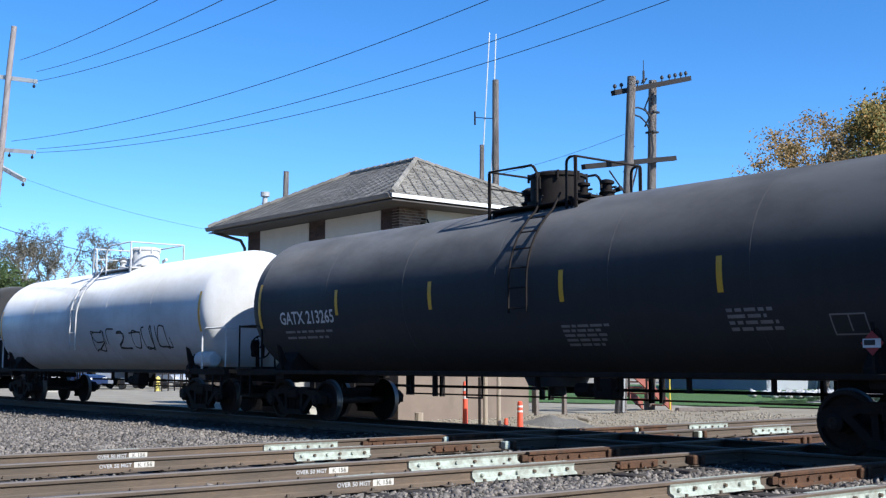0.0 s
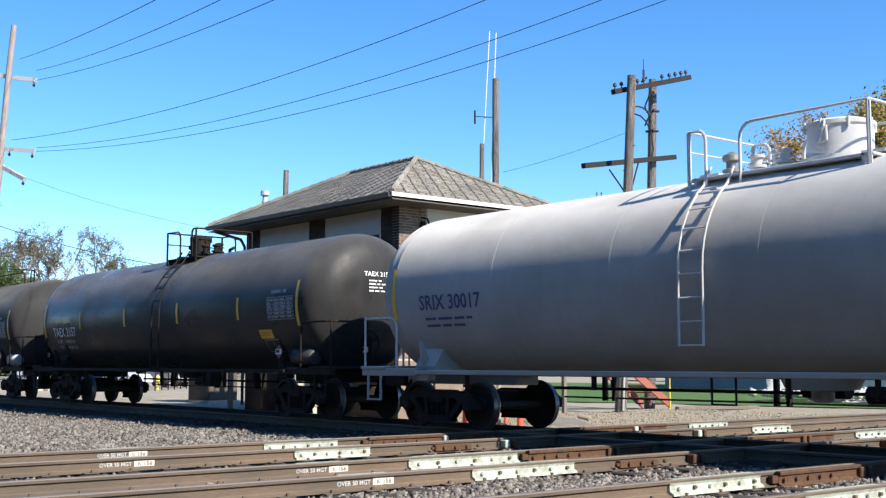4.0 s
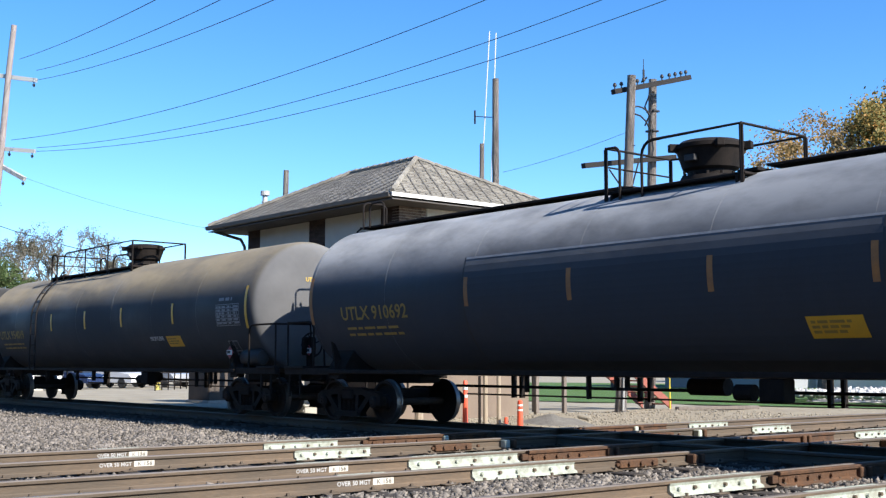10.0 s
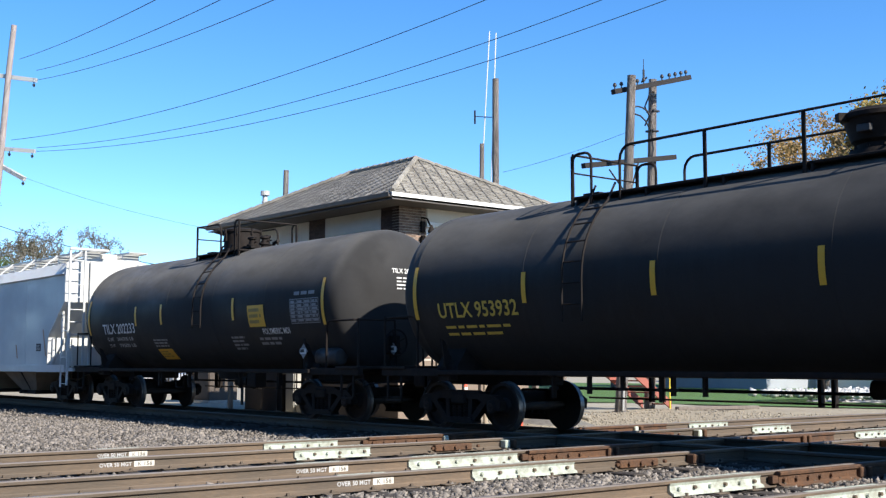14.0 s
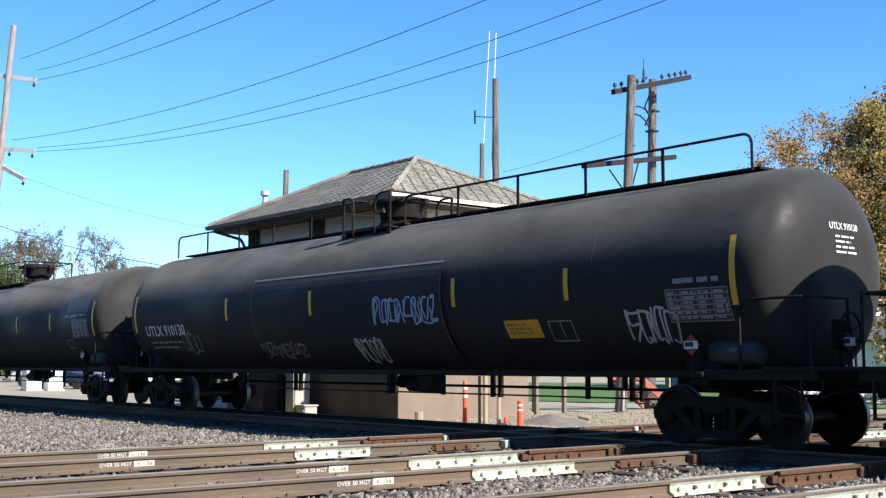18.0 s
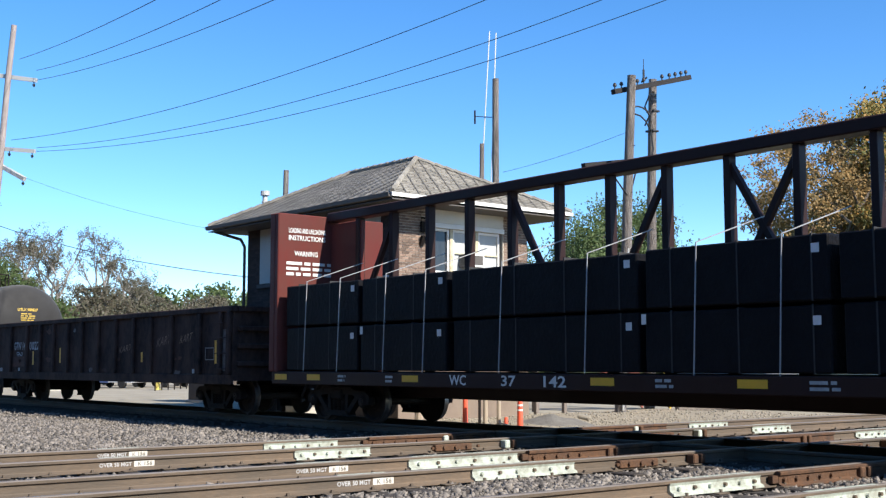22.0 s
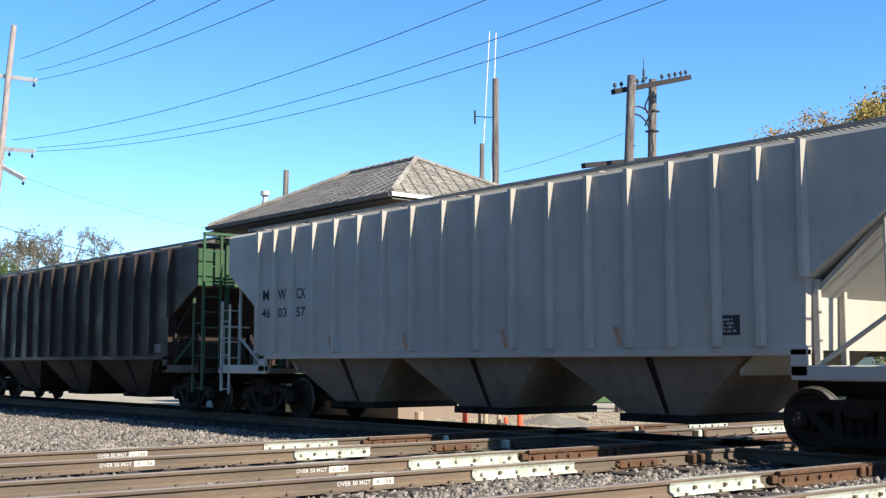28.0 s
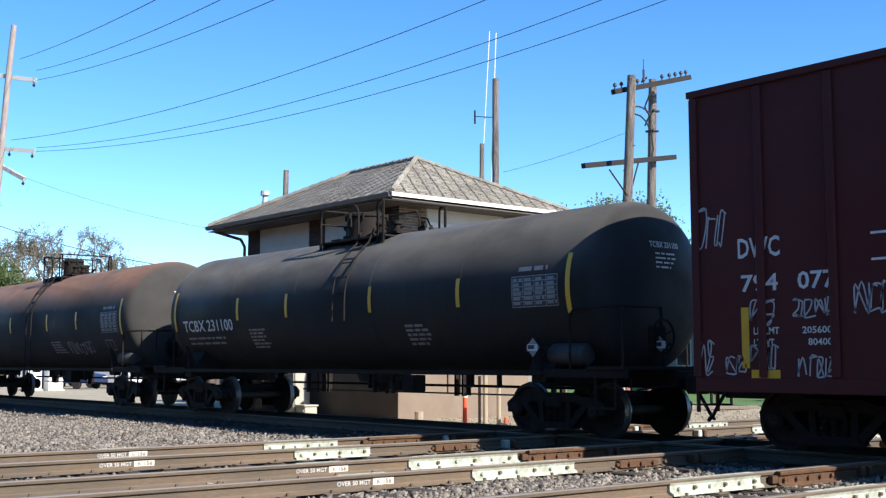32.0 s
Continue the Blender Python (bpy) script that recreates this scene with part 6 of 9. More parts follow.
def tank_top(car, pl, dome, style, mat, r=0.3, lone=False):
    """Manway or valve housing, platform and railings on top of a tank. pl: platform start, ladder opening, platform end."""
    a, o0, o1, b = pl
    W = 0.8
    zp = TZ + TR + 0.02
    zb = TZ + math.sqrt(TR * TR - W * W) - 0.03
    top = zp + 0.6
    deck = part("platform", G().box(a - 0.05, b + 0.05, -W, -0.5, zp - 0.14, zp - 0.1, 0.008).box(a - 0.05, b + 0.05, 0.5, W, zp - 0.14, zp - 0.1, 0.008).box(a - 0.05, a + 0.3, -0.5, 0.5, zp - 0.05, zp - 0.01).box(b - 0.3, b + 0.05, -0.5, 0.5, zp - 0.05, zp - 0.01), mat, car)
    for x in np.linspace(a + 0.1, b - 0.1, max(2, round((b - a) / 1.2))):
        for s in (-1, 1):
            part("bracket", G().slab([(s * W, zp - 0.1), (s * 0.5, zp - 0.1), (s * 0.55, zp - 0.24), (s * W, zp - 0.3)], x - 0.02, x + 0.02), mat, deck)
    for s in (-1, 1):
        y = s * W
        for p, q, square in ((a, o0, a), (o1, b, b)):
            if q - p < 0.5 and b - a > 5 or square is None:
                pts = arc(p, q, zb, top, 0.14, 4)
            elif square == a:
                pts = [(p, zb), (p, top)] + [w for w in arc(p, q, zb, top, 0.22, 4)[7:]]
            else:
                pts = [w for w in arc(p, q, zb, top, 0.22, 4)[:6]] + [(q, top), (q, zb)]
            part("railing", G().tube([(x, y, z) for x, z in pts], 0.024, 7), mat, deck)
            n = max(1, round((q - p) / 1.45))
            for k in range(1, n):
                x = p + (q - p) * k / n
                part("railing_post", G().box(x - 0.028, x + 0.028, y - 0.012, y + 0.012, zb, top - 0.02), mat, deck)
            x = square
            part("railing_post", G().box(x - 0.03, x + 0.03, y - 0.014, y + 0.014, zb, top - 0.02), mat, deck)
    for x in (a, b):
        part("end_rail", G().tube([(x, -W, top), (x, W, top)], 0.022, 6), mat, deck)
    part("end_rail", G().tube([(a, -W, zp + 0.3), (a, W, zp + 0.3)], 0.016, 6), mat, deck)
    if lone:
        a2, b2 = lone
        walk2 = part("roof_walk", G().box(a2, b2, -0.3, 0.3, zp, zp + 0.035), mat, car)
        for p, q in ((a2, a - 0.1), (b + 0.1, b2)):
            part("railing", G().tube([(x, -0.5, z) for x, z in arc(p, q, zp - 0.05, zp + 0.5, 0.15, 4)], 0.022, 7), mat, walk2)
            n = round((q - p) / 1.7)
            for k in range(1, n):
                x = p + (q - p) * k / n
                part("railing_post", G().box(x - 0.025, x + 0.025, -0.512, -0.488, zp - 0.05, zp + 0.49), mat, walk2)
    if style == "bucket":
        g = G().lathe([(-0.1, 0.5), (0.03, 0.46), (0.05, 0.36), (0.12, 0.36), (0.16, 0.43), (0.44, 0.52), (0.46, 0.56), (0.52, 0.56), (0.54, 0.5), (0.58, 0.46), (0.6, 0.2)], 32, "z", (dome, 0, zp))
        d = part("dome", g, mat, car, "round steel valve housing with a flared lid", True)
        for c in (0.3, 2.2, 4.1, 5.6):
            part("lid_lug", G().box(0.5, 0.66, -0.06, 0.06, zp + 0.42, zp + 0.54, 0.01), mat, d, m=Matrix.Translation((dome, 0, 0)) @ Matrix.Rotation(c, 4, "Z"))
        part("vent", G().box(dome - 0.1, dome + 0.1, -0.53, -0.42, zp + 0.24, zp + 0.34, 0.01), "panel_dark", d)
        for k in range(12):
            c = k * math.tau / 12
            part("lid_bolt", G().cyl((dome + 0.42 * math.cos(c), 0.42 * math.sin(c), zp + 0.03), (dome + 0.42 * math.cos(c), 0.42 * math.sin(c), zp + 0.08), 0.025, 6), mat, d)
        return deck
    g = G().lathe([(-0.12, r + 0.06), (0.02, r + 0.06), (0.03, r), (0.44, r), (0.45, r + 0.03), (0.5, r + 0.03), (0.51, r), (0.54, r * 0.85), (0.56, 0.1)], 28, "z", (dome, 0, zp))
    d = part("dome", g, mat, car, "", True)
    for k in range(8):
        c = k * math.tau / 8
        part("lid_bolt", G().cyl((dome + (r + 0.03) * math.cos(c), (r + 0.03) * math.sin(c), zp + 0.38), (dome + (r + 0.03) * math.cos(c), (r + 0.03) * math.sin(c), zp + 0.53), 0.022, 6), mat, d)
    part("lid_latch", G().tube([(dome + 0.05, -r - 0.02, zp + 0.5), (dome + 0.07, -r - 0.07, zp + 0.4), (dome - 0.03, -r - 0.05, zp + 0.2), (dome + 0.1, -r - 0.05, zp + 0.22), (dome + 0.09, -r - 0.05, zp + 0.42)], 0.02, 6), mat, d)
    side = -1 if dome < (a + b) / 2 + 0.3 else 1
    lo = dome - r - 0.35 if side < 0 else a + 0.1
    part("valve", G().lathe([(-0.1, 0.11), (0.06, 0.11), (0.08, 0.15), (0.12, 0.15), (0.14, 0.09), (0.24, 0.09), (0.26, 0.14), (0.34, 0.14), (0.37, 0.08), (0.4, 0.03)], 14, "z", (lo, 0.1, zp)), mat if side < 0 else "pale_steel", car, "", True)
    x = dome + r + 0.3 if side < 0 else dome - r - 0.35
    for k, (dx, dy, h) in enumerate(((0.0, -0.15, 0.2), (0.28, 0.1, 0.24), (0.5, -0.1, 0.18))):
        v = part("valve", G().lathe([(-0.1, 0.09), (0.04, 0.09), (0.05, 0.13), (0.09, 0.13), (0.1, 0.07), (h, 0.07), (h + 0.02, 0.11), (h + 0.06, 0.11), (h + 0.08, 0.03)], 12, "z", (x - side * dx if side > 0 else x + dx, dy, zp)), mat, car, "", True)
        part("lever", G().cyl((x - side * dx - 0.14, dy, zp + h * 0.7), (x - side * dx + 0.14, dy + 0.05, zp + h * 0.75), 0.018, 5), mat, v)
    part("vent_pipe", G().tube([(b - 0.15, 0.25, zp - 0.15), (b - 0.15, 0.25, zp + 0.12), (b + 0.05, 0.25, zp + 0.16)], 0.045, 8), mat, car)
    if style == "tower":
        part("top_plate", G().box(a + 0.5, b - 0.1, -0.75, -0.3, zp + 0.06, zp + 0.12, 0.01), mat, deck)
    return deck


def ladder(car, x, z_low, mat, w=0.42):
    """Rails and rungs that follow the tank's near side down from the platform."""
    path = [(-0.80, TZ + TR + 0.05)]
    for a in np.linspace(math.radians(52), 0, 8):
        path.append((-(TR + 0.09) * math.cos(a), TZ + (TR + 0.09) * math.sin(a)))
    if z_low < TZ:
        path.append((-(TR + 0.09), z_low))
    g = G()
    for s in (-1, 1):
        g.tube([(x + s * w / 2, y, z) for y, z in path], 0.02, 5)
    l = part("ladder", g, mat, car)
    lens = [0]
    for p, q in zip(path, path[1:]):
        lens.append(lens[-1] + math.dist(p, q))
    d = 0.2
    while d < lens[-1]:
        i = max(k for k in range(len(lens)) if lens[k] <= d)
        t = (d - lens[i]) / max(lens[min(i + 1, len(lens) - 1)] - lens[i], 1e-6)
        p, q = path[i], path[min(i + 1, len(path) - 1)]
        y, z = p[0] + (q[0] - p[0]) * t, p[1] + (q[1] - p[1]) * t
        part("rung", G().cyl((x - w / 2, y, z), (x + w / 2, y, z), 0.014, 5), mat, l)
        d += 0.33
    return l


def placard(car, x, z, red=True, y=-1.47, s=0.19):
    p = part("placard", G().add([(x, y, z - s), (x + s, y, z), (x, y, z + s), (x - s, y, z)], [(0, 1, 2, 3)]).add([(x, y + 0.012, z - s), (x + s, y + 0.012, z), (x, y + 0.012, z + s), (x - s, y + 0.012, z)], [(3, 2, 1, 0)])
             .add([(x, y, z - s), (x + s, y, z), (x, y + 0.012, z - s), (x + s, y + 0.012, z)], [(0, 1, 3, 2)]), "red" if red else "dim_white", car, "diamond hazard placard")
    part("number_panel", patch(G(), lambda a, b: (a, y - 0.006, b), x - 0.12, x + 0.12, z - 0.055, z + 0.055, 1), "white", p)
    part("number_print", bars(G(), lambda a, b: (a, y - 0.01, b), x - 0.1, x + 0.1, z - 0.04, z + 0.04, 1, random.Random(3), 0.2), "black_text", p)
    part("holder", G().box(x - 0.02, x + 0.02, y + 0.015, y + 0.04, 1.0, z + 0.26).box(x - 0.2, x + 0.2, y + 0.015, y + 0.04, z - 0.02, z + 0.02), "steel", p)
    return p


def tank_car(label, s, hl, paint, mark, st, pl, dome, style="plain", lad=None, lad_low=2.0, tcol="white", tx=None, dp=None, yb=(), fr=(), wb=(), gp=(), small=(), art=(), jacket=None, word=None, trim="steel", headtext=True, outlet=True, walk_full=False, stub="steel", res_mat="panel_dark", heart=False, size=(1.51, 2.45, 2.75), sign="red", dome_r=0.3, lone=None, wt=None, strip="yellow"):
    global TR, TZ, FLAT, HEAD
    TR, TZ, FLAT, HEAD = (*size, 0.74)[:4]
    car = new_car("tank_car", s, label, "tank car")
    base_at = on_tank_plain

    def on_tank(x, z, lift=0.0):
        return base_at(x, z, lift + (0.036 if jacket and jacket[0] - 0.05 < x < jacket[1] + 0.05 else 0.0))
    rnd = random.Random(round(s * 10))
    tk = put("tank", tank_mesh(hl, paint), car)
    truck(car, -(hl - 0.72)), truck(car, hl - 0.72)
    right = tank_end(car, hl, 1, paint, trim, stub)
    tank_end(car, hl, -1, paint, trim, stub)
    for x, big in [(-hl + 0.03, 1), (hl - 0.03, 1)] + [(v, 0) for v in st]:
        z0, z1 = (1.95, 2.9) if big else (2.14, 2.64)
        part("stripe", patch(G(), on_tank, x - 0.05, x + 0.05, z0, z1, 10 if big else 5), strip, tk, "yellow reflective strip" if strip == "yellow" else "faded orange reflective strip")
    if jacket:
        a, b = jacket
        at = lambda x, z: base_at(x, z, 0.03)
        part("jacket", patch(G(), at, a, b, 1.2, 2.95, 16), paint, tk)
        part("jacket_edge", patch(G(), lambda x, z: base_at(x, z, 0.034), a, b, 2.95, 2.985, 1), "dim_white", tk)
        for x in (a, b):
            part("jacket_edge", patch(G(), lambda x, z: base_at(x, z, 0.034), x - 0.03, x + 0.01, 1.2, 2.985, 10), "panel_dark", tk)
    if tx:
        x0, x1, z = tx
        part("marking", words(G(), on_tank, mark, x0, x1, z, z + 0.27), tcol, tk, "stencilled car marking")
        if wt:
            for k, (a, w) in enumerate((("LD LMT", wt[0]), ("LT WT", wt[1]))):
                part("marking", words(G(), on_tank, a, x0 + 0.1, x0 + 0.1 + 0.07 * len(a), z - 0.18 - 0.17 * k, z - 0.09 - 0.17 * k, 0.01), "worn_print", tk)
                part("marking", words(G(), on_tank, w + " LB", x0 + 0.72, x1 - 0.25, z - 0.18 - 0.17 * k, z - 0.09 - 0.17 * k, 0.01), "worn_print", tk)
        else:
            part("small_print", bars(G(), on_tank, x0 + 0.1, x1 - 0.1, z - 0.32, z - 0.08, 2, rnd, 0.62), tcol if tcol != "white" else "dim_white", tk)
    if word:
        s2, x0, x1, z0, z1 = word
        part("marking", words(G(), on_tank, s2, x0, x1, z0, z1), "white", tk)
    if dp:
        x0, x1, z0, z1 = dp
        p = part("data_panel", patch(G(), on_tank, x0, x1, z0, z1, 6), "panel_dark", tk, "stencilled test data panel")
        g = G()
        at = lambda x, z: on_tank(x, z, 0.005)
        for c in range(4):
            w = (x1 - x0) / 4
            bars(g, at, x0 + c * w + 0.03, x0 + (c + 1) * w - 0.02, z0 + 0.02, z1 - 0.02, 6, rnd, 0.35)
        bars(g, at, x0 + 0.15, x1 - 0.1, z1 + 0.06, z1 + 0.18, 1, rnd, 0.4)
        part("small_print", g, "dim_white", p)
        lines = G()
        for c in range(5):
            patch(lines, at, x0 + c * w - 0.006, x0 + c * w + 0.006, z0, z1, 3)
        for c in range(7):
            patch(lines, at, x0, x1, z0 + (z1 - z0) * c / 6 - 0.007, z0 + (z1 - z0) * c / 6 + 0.007, 1)
        part("grid_line", lines, "dim_white", p)
    for (x0, x1, z0, z1), m, text in [(q, "yellow", "yellow warning plate") for q in yb] + [(q, "white", "white notice plate") for q in wb] + [(q, "panel", "grey paint patch") for q in gp]:
        p = part("plate", patch(G(), on_tank, x0, x1, z0, z1, 4, -0.04), m, tk, text)
        if m != "panel":
            part("small_print", bars(G(), lambda x, z: on_tank(x, z, 0.005), x0 + 0.05, x1 - 0.1, z0 + 0.05, z1 - 0.04, 3, rnd), "dim_text" if m == "yellow" else "dim_white", p)
    for x0, x1, z0, z1 in fr:
        p = part("stencil_frame", patch(G(), on_tank, x0, x1, z0, z0 + 0.02, 1).add([], []), "dim_white", tk)
        g = patch(G(), on_tank, x0, x1, z1 - 0.02, z1, 1)
        patch(g, on_tank, x0, x0 + 0.02, z0, z1, 4), patch(g, on_tank, x1 - 0.02, x1, z0, z1, 4), patch(g, on_tank, (x0 + x1) / 2, (x0 + x1) / 2 + 0.02, z0 + 0.05, z1, 4)
        part("stencil_frame", g, "dim_white", tk)
    for x0, x1, z0, z1 in small:
        part("small_print", bars(G(), on_tank, x0, x1, z0, z1, max(2, round((z1 - z0) / 0.08)), rnd), "dim_white", tk)
    for kind, m, x0, x1, z0, z1, n in art:
        if kind == "scrawl":
            part("graffiti", scrawl(G(), on_tank, x0, x1, z0, z1, n, 0.042 if z1 - z0 < 0.6 else 0.055, rnd), m, tk, "sprayed graffiti")
        else:
            fill, edge = G(), G()
            if kind == "blocks":
                part("maker_block", plain_blocks(G(), on_tank, x0, x1, z0, z1, n), m, tk, "plain white slanted lettering blocks")
                continue
            halo = G()
            fat_words(fill, edge, halo, on_tank, n, x0, x1, z0, z1)
            if kind == "fat":
                part("graffiti", halo, "spray_olive", tk)
            else:
                part("graffiti", spray_patch(G(), on_tank, x0 - 0.2, x1 + 0.75, z0 - 0.3, z1 + 0.1, rnd), "spray_maroon", tk, "dark red sprayed ground")
            part("graffiti", edge, "spray_black" if kind == "fat" else "spray_rose", tk)
            part("graffiti", fill, m, tk, "sprayed bubble lettering")
    def on_head(u, z, lift=0.0):
        q = math.hypot(u, z - TZ) / TR
        return (hl + HEAD * max(1 - q ** FLAT, 0.0) ** (1 / FLAT) + 0.012 + lift, u, z)
    if heart:
        def outline(k, w, h):
            a = k / 40 * math.tau
            return -0.55 + w * math.sin(a) ** 3, 2.92 + h * (13 * math.cos(a) - 5 * math.cos(2 * a) - 2 * math.cos(3 * a) - math.cos(4 * a)) / 16
        for m, w, h, lift in (("spray_white", 0.36, 0.33, 0.0), ("spray_red", 0.3, 0.27, 0.006)):
            g = G()
            for k in range(40):
                for f0, f1 in ((0.0, 0.35), (0.35, 0.7), (0.7, 1.0)):
                    q = [(-0.55 + (p[0] + 0.55) * f, 2.9 + (p[1] - 2.9) * f) for p, f in ((outline(k, w, h), max(f0, 0.01)), (outline(k + 1, w, h), max(f0, 0.01)), (outline(k + 1, w, h), f1), (outline(k, w, h), f1))]
                    g.add([on_head(a, b, lift) for a, b in q], [(0, 1, 2, 3)])
            part("graffiti", g, m, tk, "sprayed red heart with a white outline")
        part("graffiti", ribbon(G(), lambda a, b: on_head(a, b, 0.012), [(-0.55, 3.12), (-0.6, 2.98), (-0.48, 2.92), (-0.55, 2.75)], 0.04), "spray_white", tk)
        for ch, a, c in (("S", -0.93, 3.24), ("K", -0.75, 3.3), ("8", -0.56, 3.35), ("R", -0.37, 3.35), ("$", -0.19, 3.32), ("C", -0.98, 2.4), ("A", -0.8, 2.36), ("N", -0.62, 2.36), ("T", -0.42, 2.36)):
            part("graffiti", words(G(), on_head, ch, a, a + 0.16, c, c + 0.24, 0.03), "spray_cream", tk)
        for a, b, c, d, n in ((-0.15, 0.45, 2.34, 2.58, 3), (-0.6, 0.0, 1.95, 2.2, 3)):
            part("graffiti", scrawl(G(), on_head, a, b, c, d, n, 0.05, rnd), "spray_cream", tk)
    if headtext:
        col = tcol if tcol in ("white", "yellow_text", "blue_text") else "yellow_text"
        part("marking", words(G(), on_head, mark, -0.33, 0.37, 3.0, 3.1), col, tk)
        part("small_print", bars(G(), on_head, -0.22, 0.3, 2.66, 2.95, 4, rnd, 0.62), col, tk)
    tank_top(car, pl, dome, style, trim, dome_r, lone)
    if walk_full:
        zp = TZ + TR + 0.04
        w = part("roof_walk", G().box(-hl, pl[0] - 0.05, -0.3, 0.3, zp, zp + 0.04, 0.01).box(pl[3] + 0.05, hl, -0.3, 0.3, zp, zp + 0.04, 0.01), trim, car)
        for e in (-1, 1):
            part("grab_rail", G().tube([(e * (hl - 0.15), y, z) for y, z in arc(-0.3, 0.3, zp, zp + 0.55, 0.12)], 0.02, 6), trim, w)
            part("grab_rail", G().tube([(x, -0.32, z) for x, z in arc(e * (hl - 0.9), e * (hl - 0.4), zp, zp + 0.5, 0.12)], 0.02, 6), trim, w)
            g = G()
            for y in (-0.22, 0.22):
                g.tube([(e * (hl + 0.05 + HEAD * math.cos(a) ** (2 / FLAT)), y, TZ + (TR + 0.06) * math.sin(a) ** (2 / FLAT)) for a in np.linspace(math.pi / 2, 0.1, 8)] + [(e * (hl + HEAD + 0.08), y, 1.1)], 0.02, 5)
            for z in np.arange(1.4, 3.8, 0.34):
                dx = HEAD * max(1 - abs((z - TZ) / TR) ** FLAT, 0) ** (1 / FLAT) if z > TZ else HEAD
                g.cyl((e * (hl + 0.07 + dx), -0.22, z), (e * (hl + 0.07 + dx), 0.22, z), 0.013, 5)
            part("end_ladder", g, trim, car)
    if lad is not None:
        ladder(car, (pl[1] + pl[2]) / 2, lad_low, trim)
    # side pipes, brake rigging and outlet below the tank
    x = hl - 1.7
    for y in (-1.44, 1.44):
        part("side_rail", G().box(-hl + 0.6, hl - 0.6, y - 0.03, y + 0.03, 0.97, 1.05, 0.01), stub, car)
    rod = part("brake_pipe", G().tube([(-x, 0.95, 0.72), (x, 0.95, 0.72)], 0.028, 6), "steel", car)
    part("brake_rod", G().tube([(-x, 1.25, 0.55), (x * 0.9, 1.25, 0.55)], 0.018, 5), "steel", car)
    for k in range(4):
        c = -x * 0.8 + k * x * 0.5 + rnd.uniform(-0.3, 0.3)
        part("hanger", G().box(c - 0.03, c + 0.03, 1.2, 1.3, 0.5, 0.98), "steel", rod)
        part("hanger", G().box(c + 0.2, c + 0.26, 1.2, 1.3, 0.5, 0.98), "steel", rod)
    for k in range(9):
        c = rnd.uniform(-x, x)
        part("pipe_bracket", G().box(c - 0.02, c + 0.02, -1.36, -1.28, rnd.choice((0.62, 0.7, 0.76)), 0.97).box(c - 0.05, c + 0.05, -1.38, -1.26, 0.76, 0.8), "steel", rod)
    if outlet:
        part("bottom_outlet", G().lathe([(0.62, 0.1), (0.66, 0.16), (0.78, 0.16), (0.8, 0.5), (1.05, 0.62)], 18, "z", (0, 0, 0)), paint, car, "", True)
        part("outlet_guard", G().tube([(-0.9, -1.3, 1.0), (-0.9, -1.3, 0.6), (-0.5, -1.3, 0.6), (-0.5, -1.3, 1.0)], 0.02, 5), "steel", car)
        part("outlet_guard", G().tube([(0.5, 1.3, 1.0), (0.5, 1.3, 0.55), (0.9, 1.3, 0.55), (0.9, 1.3, 1.0)], 0.02, 5), "steel", car)
    res = part("air_reservoir", G().lathe([(hl - 0.65, 0.05), (hl - 0.62, 0.15), (hl - 0.56, 0.19), (hl + 0.08, 0.19), (hl + 0.14, 0.15), (hl + 0.17, 0.05)], 18, "x", (0, -1.15, 1.3)), res_mat, car, "small air tank", True)
    part("brake_cylinder", G().cyl((-0.6, 0.5, 0.8), (0.1, 0.5, 0.8), 0.14, 14), "steel", car)
    part("slack_adjuster", G().cyl((1.0, -0.5, 0.75), (1.3, -0.5, 0.75), 0.12, 12), "steel", car)
    part("control_valve", G().box(1.5, 1.9, -0.7, -0.4, 0.62, 0.95, 0.02), "steel", car)
    if sign:
        placard(car, hl - 0.78, 1.42, sign == "red", s=0.15)
        placard(car, hl + 1.06, 1.45, sign == "red", y=-0.55, s=0.13)
    return car


